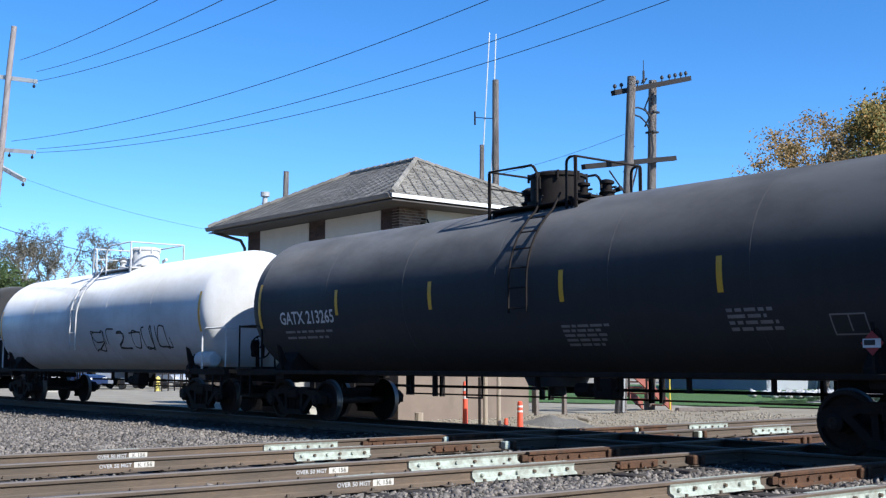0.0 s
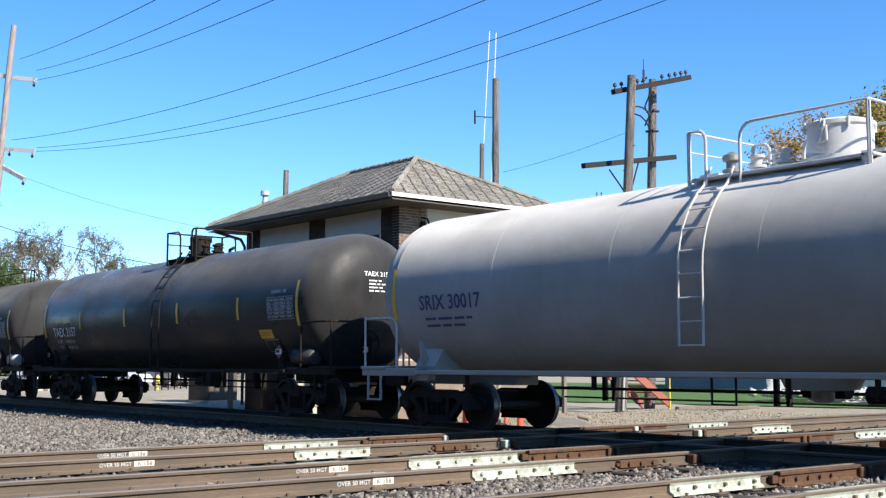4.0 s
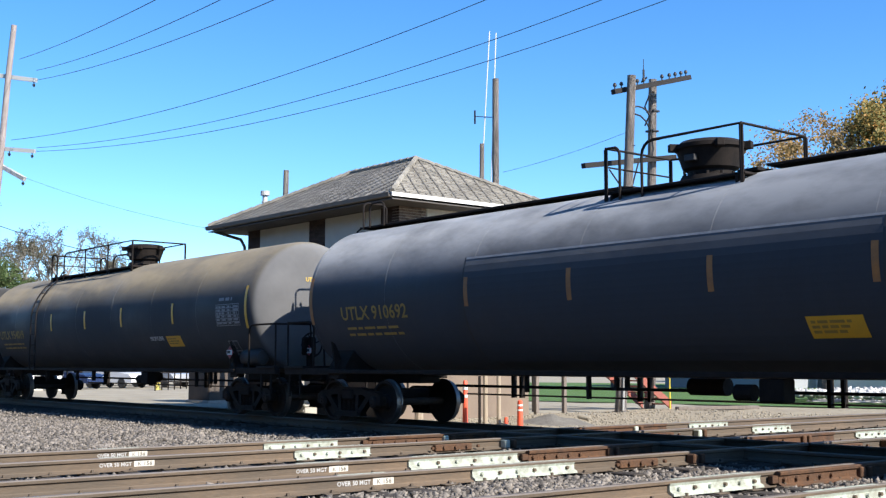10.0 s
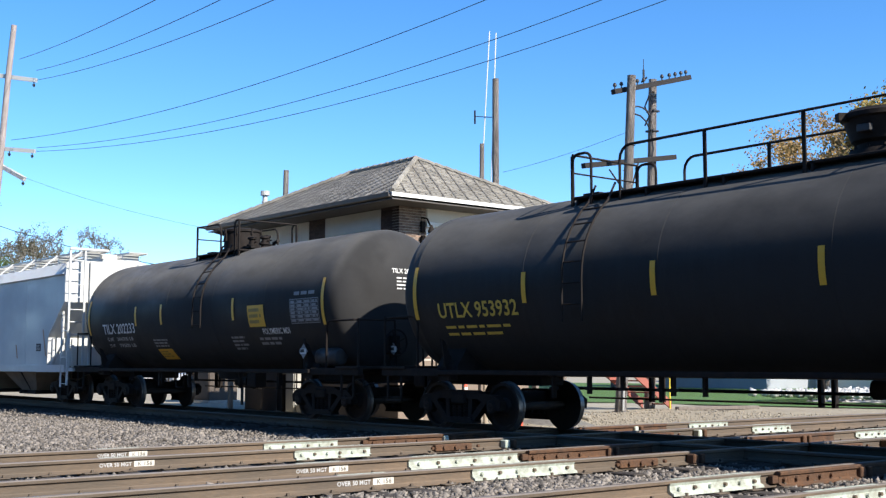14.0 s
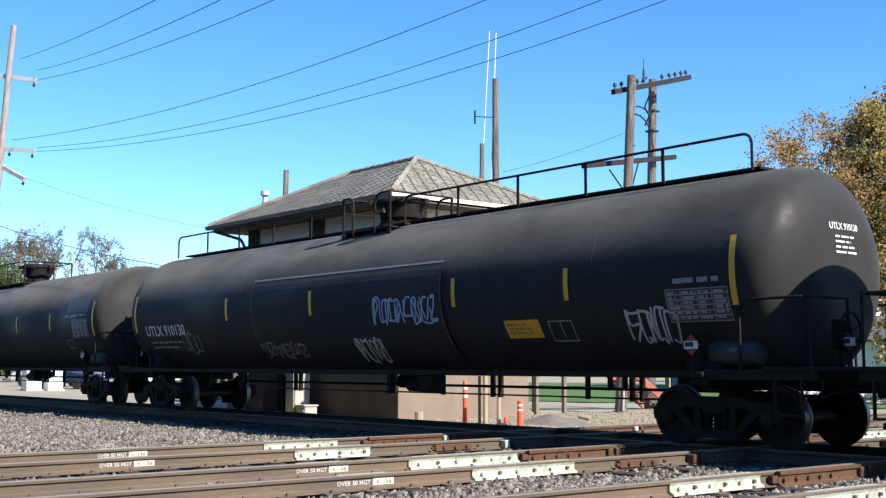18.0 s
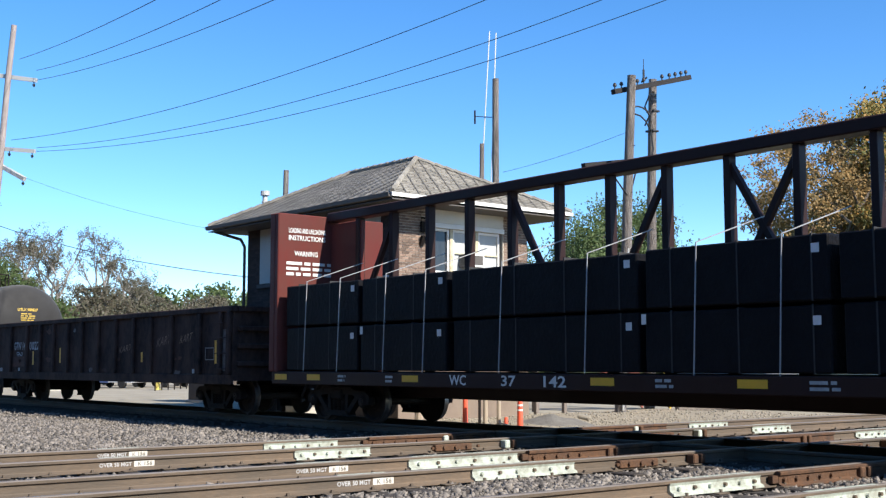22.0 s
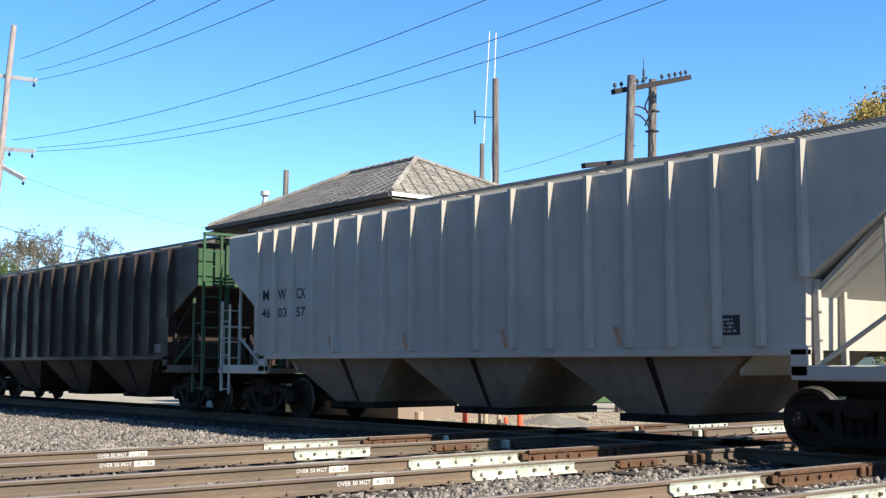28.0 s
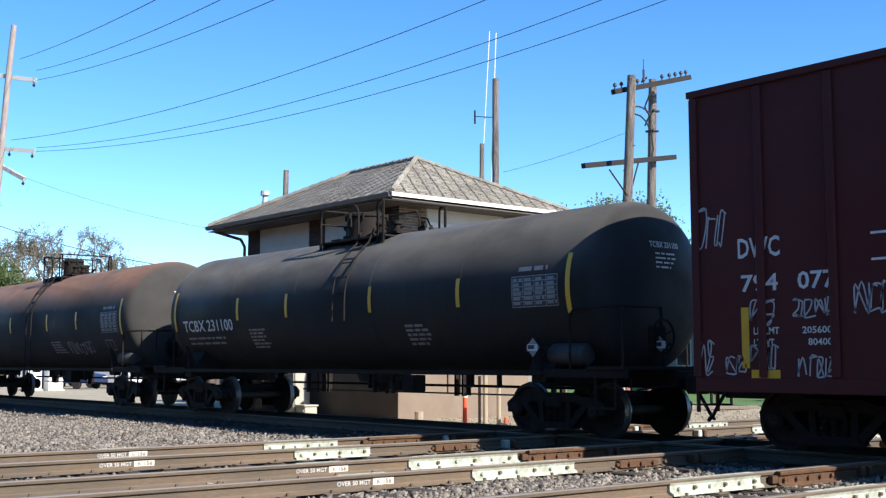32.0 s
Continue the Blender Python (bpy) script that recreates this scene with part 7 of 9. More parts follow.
# ---- the train, first car first ----
def tank_cars():
    tank_car("dark tank car ahead of a white tank car", -48.6, 7.1, "tank_black", "GATX 213258", [-4.4, -1.5, 1.5, 4.5], (-0.85, 0.36, 1.06, 1.27), 0.06, lad=0.6)
    tank_car("dirty white tank car with faded graffiti low on its side", -31.52, 6.88, "tank_white", "ACFX", [], (-1.2, -0.95, -0.25, 1.4), 0.6, lad=-0.6, dome_r=0.4, lad_low=1.6, tcol="dim_white", tx=None, art=[("scrawl", "spray_black", 0.4, 5.2, 1.6, 2.15, 6)], trim="tank_white", headtext=False, res_mat="tank_white", sign=None, size=(1.51, 2.45, 2.3))
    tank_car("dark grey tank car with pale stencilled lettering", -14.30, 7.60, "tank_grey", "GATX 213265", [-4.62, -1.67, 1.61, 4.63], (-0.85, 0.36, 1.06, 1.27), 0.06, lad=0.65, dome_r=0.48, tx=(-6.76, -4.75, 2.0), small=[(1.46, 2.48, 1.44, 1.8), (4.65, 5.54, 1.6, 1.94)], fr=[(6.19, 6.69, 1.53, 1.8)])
    tank_car("long black tank car with yellow lettering and sprayed scrawls", 4.85, 8.60, "tank_black", "UTLX 950769", [-5.34, -2.53, 0.16, 2.94, 5.93], (-1.15, 3.45, 4.05, 4.4), 0.03, "bucket", 3.7, 1.9, "yellow_text", (-7.5, -5.45, 1.98), (7.24, 8.33, 2.01, 2.53), fr=[(6.53, 7.04, 1.55, 1.82)],
             art=[("scrawl", "spray_white", -4.27, -2.55, 1.35, 1.93, 7), ("scrawl", "spray_green", -2.1, 0.75, 1.28, 1.95, 7), ("scrawl", "spray_white", 0.78, 1.6, 1.2, 2.0, 2), ("scrawl", "spray_dim", 1.5, 3.4, 1.25, 1.9, 6), ("scrawl", "spray_green", 4.4, 5.5, 1.25, 1.8, 3), ("scrawl", "spray_green", -6.2, -4.35, 1.18, 1.42, 6), ("scrawl", "spray_blue", -6.0, -4.4, 1.4, 1.88, 2)], outlet=False, res_mat="tank_silver")
    tank_car("black tank car with a glossy lit end and white lettering", 23.76, 7.10, "tank_gloss", "TAEX 2157", [-4.39, -1.42, 1.63, 4.6], (-0.42, 0.32, 0.95, 1.17), -0.1, lad=0.55, dome_r=0.25, wt=("198500", "64500"), lad_low=1.0, tx=(-6.44, -4.77, 1.95), dp=(5.88, 6.94, 2.1, 2.58), yb=[(5.39, 5.93, 1.71, 1.9)], fr=[(5.47, 6.07, 1.42, 1.69)])
    tank_car("pale grey tank car with dark blue lettering and rusty stains", 42.10, 7.95, "tank_silver", "SRIX 30017", [], (-1.6, -1.3, -0.7, 1.3), 0.4, lad=-1.0, dome_r=0.45, lad_low=1.4, tcol="blue_text", tx=(-7.17, -5.51, 2.11), trim="tank_white", headtext=False, stub="tank_silver", res_mat="tank_white", sign=None)
    tank_car("black tank car with white lettering and a small white scrawl", 60.06, 7.08, "tank_black", "TAEX 2236", [-4.35, -1.31, 1.53, 4.63], (-0.45, 0.27, 0.95, 1.12), -0.09, lad=0.56, tx=(-6.74, -4.75, 1.96), dp=(5.88, 6.93, 2.06, 2.62), wb=[(-2.37, -1.55, 1.7, 1.96)], art=[("scrawl", "spray_white", 3.07, 5.3, 1.68, 2.08, 7), ("scrawl", "spray_dim", 2.2, 3.0, 1.43, 1.66, 3)])
    tank_car("black tank car covered in silver and pink bubble graffiti", 77.81, 7.12, "tank_black", "TAEX 2182", [-4.64, -1.55, 4.5], (-1.33, -1.05, -0.46, 0.57), 0.62, lad=-0.65, tx=(-6.4, -4.75, 1.78), dp=(5.83, 6.92, 2.25, 2.72), art=[("fat", "spray_grey", 0.25, 3.45, 1.27, 2.25, "AGNE"), ("fat", "spray_grey", 3.6, 6.72, 1.25, 2.15, "BADE"), ("pink", "spray_pink", -4.5, -1.6, 1.42, 2.05, "KING"), ("scrawl", "spray_blue", -0.26, 0.28, 2.08, 2.42, 3), ("scrawl", "spray_blue", 1.0, 1.45, 2.2, 2.42, 4), ("scrawl", "spray_blue", 2.09, 2.62, 2.22, 2.36, 4), ("scrawl", "spray_blue", 2.72, 3.02, 2.05, 2.2, 3), ("scrawl", "spray_blue", 3.3, 3.6, 2.14, 2.34, 3), ("scrawl", "spray_blue", 3.69, 4.05, 2.33, 2.48, 4), ("scrawl", "spray_white", 4.55, 4.94, 2.3, 2.46, 4), ("scrawl", "spray_white", 5.36, 5.64, 2.28, 2.52, 3), ("scrawl", "spray_grey", 6.75, 7.7, 1.45, 2.0, 4), ("scrawl", "spray_blue", -0.25, 0.0, 1.7, 1.85, 3)], heart=True)
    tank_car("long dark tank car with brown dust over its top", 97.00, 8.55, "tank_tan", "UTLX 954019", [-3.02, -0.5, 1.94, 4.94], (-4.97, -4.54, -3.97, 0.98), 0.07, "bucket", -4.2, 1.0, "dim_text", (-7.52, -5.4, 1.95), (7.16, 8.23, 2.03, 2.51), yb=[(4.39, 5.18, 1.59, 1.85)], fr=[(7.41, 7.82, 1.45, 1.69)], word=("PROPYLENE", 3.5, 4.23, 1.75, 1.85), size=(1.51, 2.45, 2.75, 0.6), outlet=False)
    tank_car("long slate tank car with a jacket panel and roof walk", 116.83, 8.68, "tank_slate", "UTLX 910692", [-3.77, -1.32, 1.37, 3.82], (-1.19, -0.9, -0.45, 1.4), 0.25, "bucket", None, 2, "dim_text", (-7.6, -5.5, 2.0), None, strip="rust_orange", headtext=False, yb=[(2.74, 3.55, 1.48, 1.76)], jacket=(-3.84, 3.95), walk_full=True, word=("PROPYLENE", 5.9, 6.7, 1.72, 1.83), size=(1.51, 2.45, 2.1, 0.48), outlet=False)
    tank_car("short black tank car with bright white lettering and yellow panels", 153.91, 5.91, "tank_black", "TILX 202233", [-2.87, -1.4, 2.23], (-0.9, 0.32, 1.0, 1.2), -0.06, lad=0.65, dome_r=0.45, wt=("206500", "79500"), tx=(-4.97, -2.98, 1.96), dp=(4.66, 5.74, 2.0, 2.5), yb=[(2.9, 3.59, 1.97, 2.44), (-2.09, -1.3, 1.28, 1.54)], small=[(1.92, 2.57, 1.47, 1.8), (3.15, 4.23, 1.56, 1.76), (-2.1, -1.2, 1.58, 1.8)], word=("POLYMERIC MDI", 3.4, 4.5, 1.8, 1.93), sign="white")
    tank_car("long black tank car with yellow lettering and a white notice", 171.19, 8.41, "tank_black", "UTLX 953932", [-5.53, -2.83, -0.09, 2.46, 4.86], (-5.09, -4.67, -4.06, 0.91), -0.03, "bucket", -4.37, 1.8, "yellow_text", (-7.75, -5.72, 1.95), (7.0, 8.1, 2.0, 2.5), wb=[(4.33, 5.12, 1.72, 2.0)], fr=[(6.51, 6.96, 1.45, 1.69)], outlet=False)
    tank_car("long black tank car with a broad white lettered block", 190.94, 8.55, "tank_black", "PROX 34781", [-2.96, -0.29, 2.5, 5.33], (-4.95, -4.5, -3.9, 1.05), 0.1, "bucket", -4.2, 1.8, "white", (-7.69, -6.05, 1.95), (7.02, 8.15, 1.92, 2.43), yb=[(-2.75, -1.95, 1.92, 2.2)], gp=[(6.59, 8.19, 2.62, 3.02)], fr=[(6.38, 6.87, 1.61, 1.86)], word=("DOT 112J400W", 6.55, 7.39, 2.47, 2.57), art=[("blocks", "white", -8.05, -4.85, 2.45, 2.8, 6)], outlet=False)
    tank_car("very long black tank car with a jacket panel and pale scrawls", 211.59, 9.38, "tank_black", "UTLX 910130", [-4.55, -1.01, 3.49, 6.22], (-0.91, -0.55, 0.2, 0.7), 0.02, "bucket", None, 2, "white", (-8.8, -6.7, 1.85), (8.18, 9.25, 1.75, 2.2), yb=[(4.68, 5.5, 1.58, 1.87)], fr=[(5.69, 6.22, 1.51, 1.84)], jacket=(-3.35, 3.18), lone=(-9.0, 9.0),
             art=[("scrawl", "spray_blue", 1.12, 3.1, 1.9, 2.35, 8), ("scrawl", "spray_white", 0.24, 1.1, 1.22, 1.62, 4), ("scrawl", "spray_white", 7.35, 8.26, 1.45, 1.95, 4), ("scrawl", "spray_dim", -3.4, -1.6, 1.3, 1.6, 6), ("scrawl", "spray_dim", -7.0, -6.1, 1.4, 1.9, 3)], outlet=False)
    tank_car("long black tank car with yellow lettering and patched paint", 232.19, 8.39, "tank_black", "UTLX 959627", [-4.99, -2.58, -0.52, 2.51, 4.81], (-1.22, 3.75, 4.37, 4.72), 0.04, "bucket", 3.9, 1.8, "yellow_text", (-7.51, -5.45, 1.96), None, wb=[(1.09, 2.0, 1.5, 1.73)], gp=[(6.99, 8.1, 1.95, 2.42), (4.7, 6.4, 1.5, 1.75)], outlet=False)
    tank_car("dark tank car with brown dust on top and white lettering", 308.33, 6.81, "tank_dusty", "NATX 230581", [-3.76, -1.53, 1.32, 3.45], (-1.54, -1.3, -0.71, 0.56), 0.24, lad=-1.1, dome_r=0.29, wt=("188700", "73300"), lad_low=0.6, tx=(-5.82, -3.85, 1.98), dp=(5.51, 6.59, 2.04, 2.55), wb=[(-3.21, -2.38, 1.63, 1.9)], fr=[(5.38, 5.91, 1.52, 1.81)], small=[(0.77, 1.47, 1.4, 1.8), (4.2, 5.0, 1.7, 1.85)], art=[("scrawl", "spray_dim", 2.98, 4.0, 1.42, 2.0, 4), ("scrawl", "spray_dim", -2.1, -1.2, 1.5, 1.9, 3)])
    tank_car("short grey-black tank car with a white lettered block", 358.78, 4.43, "tank_grey", "PROX 16935", [-1.63, -1.2, 0.92, 1.37], (-1.3, -0.57, 0.05, 0.82), -0.19, "tower", size=(1.34, 2.18, 2.2), sign="white", dome_r=0.2, lad=-0.28, lad_low=0.6, tx=(-3.83, -2.3, 1.9), dp=(3.07, 4.11, 1.98, 2.48), yb=[(2.24, 3.01, 1.98, 2.26)], small=[(1.11, 1.92, 1.47, 1.8)], art=[("blocks", "white", -3.6, -1.75, 2.26, 2.5, 6)])
    tank_car("black tank car with a rust-brown top and white lettering", 373.32, 7.20, "tank_rust", "TILX 270559", [-4.15, -1.26, 1.9, 4.15], (-0.37, 0.33, 0.94, 1.13), 0.0, lad=0.53, lad_low=0.6, tx=(-6.3, -4.35, 1.98), dp=(5.89, 6.98, 2.02, 2.56), fr=[(5.92, 6.44, 1.54, 1.82)], small=[(1.96, 2.96, 1.47, 1.84)], art=[("scrawl", "spray_dim", 3.2, 4.9, 1.46, 1.8, 8)], sign=None)
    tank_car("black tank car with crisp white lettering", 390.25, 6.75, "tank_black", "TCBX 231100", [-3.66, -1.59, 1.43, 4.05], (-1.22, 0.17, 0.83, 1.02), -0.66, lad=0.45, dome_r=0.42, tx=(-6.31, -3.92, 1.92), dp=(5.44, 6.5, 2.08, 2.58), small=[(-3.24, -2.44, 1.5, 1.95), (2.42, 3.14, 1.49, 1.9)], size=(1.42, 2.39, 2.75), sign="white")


tank_cars()


# ---- covered hoppers, gondola, lumber flat, boxcar ----
M["hop_white"] = car_paint("hopper_white", (0.66, 0.665, 0.64), (0.56, 0.56, 0.53), None, streak=0.15, rough=0.4)
M["faded_orange"] = surface("faded_orange_strip", (0.45, 0.24, 0.13), (0.5, 0.34, 0.24), 0.6, 0, 5, 40, 0.6, 0)
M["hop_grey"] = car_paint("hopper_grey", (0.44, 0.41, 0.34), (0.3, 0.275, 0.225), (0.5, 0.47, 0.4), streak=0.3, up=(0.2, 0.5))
M["hop_pale"] = car_paint("hopper_pale", (0.57, 0.54, 0.465), (0.44, 0.4, 0.33), None, streak=0.3, rust=0.12)
M["hop_green"] = car_paint("hopper_green_brown", (0.05, 0.03, 0.026), (0.042, 0.038, 0.03), None, streak=0.6, rust=0.5)
M["green_paint"] = car_paint("worn_green_paint", (0.05, 0.13, 0.06), (0.07, 0.1, 0.06), None, streak=0.4, rust=0.2)
M["gon_black"] = surface("gondola_black_rust", (0.014, 0.0115, 0.0115), (0.1, 0.062, 0.05), 0.8, 0, 1.6, 9, 0.7, 0.25, 0.01, stretch=(1, 1, 0.6), spec=0.15)
M["worn_white"] = surface("worn_white_marking", (0.5, 0.53, 0.54), (0.22, 0.23, 0.23), 0.7, 0, 6, 40, 0.6, 0)
M["rust_patch"] = surface("rust_patch", (0.11, 0.045, 0.03), (0.05, 0.03, 0.024), 0.85, 0, 5, 40, 0.8, 0.2)
M["worn_paint"] = surface("rubbed_pale_paint", (0.22, 0.21, 0.2), (0.06, 0.052, 0.05), 0.8, 0, 9, 50, 0.9, 0.2)
M["beam_dark"] = car_paint("flatcar_dark_brown", (0.035, 0.016, 0.014), (0.05, 0.028, 0.024), None, streak=0.3)
M["bay_dirt"] = car_paint("brake_dust_brown", (0.27, 0.23, 0.18), (0.14, 0.11, 0.085), None, streak=0.5)
M["bay_dark"] = surface("dark_slope_sheet", (0.06, 0.052, 0.043), (0.13, 0.11, 0.09), 0.85, 0, 1.5, 20, 0.7, 0.2, spec=0.2)
M["beam_red"] = car_paint("flatcar_oxide_red", (0.17, 0.035, 0.028), (0.12, 0.05, 0.04), None, streak=0.3)
M["box_red"] = car_paint("boxcar_maroon", (0.118, 0.027, 0.027), (0.085, 0.034, 0.03), None, streak=0.3)
M["spray_rusty"] = surface("spray_rusty", (0.3, 0.19, 0.12), (0.12, 0.08, 0.06), 0.7, 0, 4, 50, 0.7, 0)
M["wrap"] = surface("black_lumber_wrap", (0.006, 0.006, 0.0075), (0.011, 0.0115, 0.014), 0.55, 0, 3, 14, 0.5, 0.3, 0.02, spec=0.08)
M["spray_smoke"] = surface("spray_smoke", (0.07, 0.065, 0.058), (0.2, 0.185, 0.155), 0.7, 0, 5, 30, 0.8, 0)
M["strap"] = surface("strap_grey", (0.4, 0.4, 0.4), (0.25, 0.25, 0.25), 0.5, 0.3, 5, 40, 0.4, 0)
M["grate_pale"] = surface("galvanised_walkway", (0.5, 0.5, 0.48), (0.34, 0.33, 0.31), 0.5, 0.3, 5, 50, 0.5, 0.1)
M["grate"] = surface("walkway_steel", (0.2, 0.2, 0.19), (0.1, 0.09, 0.08), 0.55, 0.5, 5, 50, 0.5, 0.1)


def flat(y):
    return lambda x, z, lift=0.0: (x, y - lift, z)


def section(hw, ztop, zb, roof, ch=0.28):
    return [(-hw, zb), (-hw, ztop - ch), (-hw + ch * 0.43, ztop), (-0.7, ztop + roof), (0.7, ztop + roof), (hw - ch * 0.43, ztop), (hw, ztop - ch), (hw, zb)]


def loft(rows):
    """Closed tube through sections (x, list of (y, z))."""
    g = G()
    n = len(rows[0][1])
    vs = [(x, y, z) for x, s in rows for y, z in s]
    fs = [(i * n + k, i * n + (k + 1) % n, (i + 1) * n + (k + 1) % n, (i + 1) * n + k) for i in range(len(rows) - 1) for k in range(n)]
    fs += [tuple(range(n))[::-1], tuple(range((len(rows) - 1) * n, len(rows) * n))]
    return g.add(vs, fs)


def hopper_car(label, s0, s1, paint, top, mark, bays, ribs=0, side_cut=(2.95, 1.95, 1.2), mcol="black_text", mbox=False, rail="hop_white", mz=2.3, sill="same", art=(), lowz=0.45, stripes=(), leaning=(), hw=1.52, bay_mat="bay_dirt", end_mat=None, rib_at=None, panel_at=(5.9, 6.4, 1.41, 1.69)):
    c, h = (s0 + s1) / 2, (s1 - s0) / 2
    car = new_car("covered_hopper", c, label, "hopper car")
    rnd = random.Random(round(c))
    za, zb, dx = side_cut
    zr = top + (0.42 if not ribs else 0.2)
    zs, ch = (1.33, 0.05) if ribs else (1.1, 0.28)
    rf = 0.1 if ribs else 0.22
    rows = [(x, section(hw, top, z, rf, ch)) for x, z in ((-h, za), (-h + dx, zb), (-h + dx + 0.03, zs), (h - dx - 0.03, zs), (h - dx, zb), (h, za))]
    body = part("body", loft(rows), paint, car)
    # down-facing faces of the body take the darker colour
    if bay_mat == "steel":
        body.data.materials.append(M["bay_dark"])
        for p in body.data.polygons:
            if p.normal.z < -0.3:
                p.material_index = 1
    sm = paint if sill == "same" else sill
    for e in (-1, 1):
        if not ribs:
            part("eave", G().slab([(e * hw, top - 0.33), (e * (hw + 0.07), top - 0.29), (e * (hw - 0.05), top + 0.02), (e * (hw - 0.17), top + 0.03), (e * (hw - 0.1), top - 0.05)], -h - 0.02, h + 0.02), paint, body)
        if end_mat:
            x0, x1 = sorted((e * (h + 0.003), e * (h + 0.02)))
            part("end_sheet", G().box(x0, x1, -hw + 0.02, hw - 0.02, za + 0.02, top - 0.12), end_mat, body)
        y = e * (hw + 0.02)
        if ribs:
            part("side_sill", G().box(-h + dx, h - dx, min(y, y - e * 0.12), max(y, y - e * 0.12), zs - 0.07, zs + 0.06, 0.015), sm, car)
            for k in (-1, 1):
                part("end_sill", G().box(*sorted((k * (h - dx - 0.25), k * (h + 0.15))), min(y, y - e * 0.12), max(y, y - e * 0.12), 0.95, 1.14, 0.015), sm, car)
                part("sill_post", G().box(*sorted((k * (h - dx - 0.25), k * (h - dx))), min(y, y - e * 0.1), max(y, y - e * 0.1), 1.0, zs + 0.02, 0.01), sm, car)
        else:
            part("side_sill", G().box(-h - 0.15, h + 0.15, min(y, y - e * 0.12), max(y, y - e * 0.12), 0.92, 1.14, 0.015), sm, car)
        # end slope sheet, platform, bolster post, ladders
        part("slope_sheet", loft([(e * (h - 2.6), [(-1.3, 1.0), (1.3, 1.0), (1.3, 1.08), (-1.3, 1.08)]), (e * (h - 0.02), [(-1.4, za - 0.02), (1.4, za - 0.02), (1.4, za + 0.06), (-1.4, za + 0.06)])]), paint, body)
        for y in (-1.35, -0.75, 0.75, 1.35):
            part("bulkhead_rib", G().box(*sorted((e * (h - dx), e * (h - dx + 0.09))), y - 0.035, y + 0.035, 1.06, zb - 0.02, 0.008), paint, body)
        part("corner_brace", G().tube([(e * (h - dx + 0.05), -1.4, 1.12), (e * (h - 0.35), -1.4, 1.75), (e * (h - 0.35), -1.4, za - 0.25)], 0.035, 5), rail, body)
        p = part("end_platform", G().box(min(e * (h - 0.9), e * (h + 0.55)), max(e * (h - 0.9), e * (h + 0.55)), -1.45, 1.45, 0.95, 1.05, 0.01), sm, car)
        part("stub_sill", G().box(min(e * (h - 2.4), e * (h + 0.6)), max(e * (h - 2.4), e * (h + 0.6)), -0.27, 0.27, 0.72, 0.94, 0.02), "steel", p)
        for k in (-1, 1):
            part("end_post", G().box(min(e * (h + 0.02), e * (h + 0.1)), max(e * (h + 0.02), e * (h + 0.1)), k * 0.75 - 0.05, k * 0.75 + 0.05, 1.05, top + 0.1, 0.01), rail, p)
            part("corner_rail", G().tube([(e * (h + 0.3), k * 1.45, 1.05), (e * (h + 0.3), k * 1.45, 2.0), (e * (h + 0.3), k * 0.8, 2.0)], 0.022, 6), rail, p)
        for k in (-1, 1):
            full = e * k < 0
            zl = zr if full else 2.55
            l = part("ladder", G().box(min(e * (h + 0.28), e * (h + 0.33)), max(e * (h + 0.28), e * (h + 0.33)), k * 1.5 - 0.03, k * 1.5 + 0.03, 0.55, zl + 0.03, 0.008)
                     .box(min(e * (h + 0.28), e * (h + 0.33)), max(e * (h + 0.28), e * (h + 0.33)), k * 1.05 - 0.03, k * 1.05 + 0.03, 1.0, zl + 0.03, 0.008), rail, car)
            for z in np.arange(1.3, zl, 0.36):
                part("rung", G().cyl((e * (h + 0.3), k * 1.05, z), (e * (h + 0.3), k * 1.5, z), 0.014, 5), rail, l)
            l2 = part("side_ladder", G().box(*sorted((e * (h - 0.12), e * (h - 0.08))), k * 1.53 - 0.02, k * 1.53 + 0.02, 0.5, 2.5), rail, car)
            for z in np.arange(0.6, 2.5, 0.38):
                part("rung", G().cyl((e * (h - 0.1), k * 1.53, z), (e * (h + 0.3), k * 1.53, z), 0.013, 5), rail, l2)
        part("top_frame", G().box(min(e * (h + 0.27), e * (h + 0.35)), max(e * (h + 0.27), e * (h + 0.35)), *sorted((-e * 1.53, -e * 0.35)), zr - 0.02, zr + 0.05, 0.01), rail, car)
        ring = [(h + 0.42, 0.5 + 0.28 * math.cos(k * math.tau / 20), 2.3 + 0.28 * math.sin(k * math.tau / 20)) for k in range(21)]
        part("brake_wheel", G().tube(ring, 0.02, 6).box(h + 0.41, h + 0.43, 0.24, 0.76, 2.28, 2.32).box(h + 0.41, h + 0.43, 0.48, 0.52, 2.04, 2.56).box(h + 0.1, h + 0.41, 0.44, 0.56, 2.24, 2.36), "steel", car) if e > 0 else None
        coupler(car, h + 0.62, e)
    # hopper bays
    x0, x1 = -h + 2.3, h - 2.3
    w = (x1 - x0) / bays
    for k in range(bays):
        a = x0 + k * w
        c, q = a + w / 2, min(0.62, w * 0.22)
        bay = part("bay", G().add([(a + 0.02, -1.46, zs + 0.02), (a + w - 0.02, -1.46, zs + 0.02), (a + w - 0.02, 1.46, zs + 0.02), (a + 0.02, 1.46, zs + 0.02), (c - q, -1.0, lowz), (c + q, -1.0, lowz), (c + q, 1.0, lowz), (c - q, 1.0, lowz)],
                                  [(0, 1, 5, 4), (1, 2, 6, 5), (2, 3, 7, 6), (3, 0, 4, 7), (4, 5, 6, 7), (0, 3, 2, 1)]), bay_mat, car)
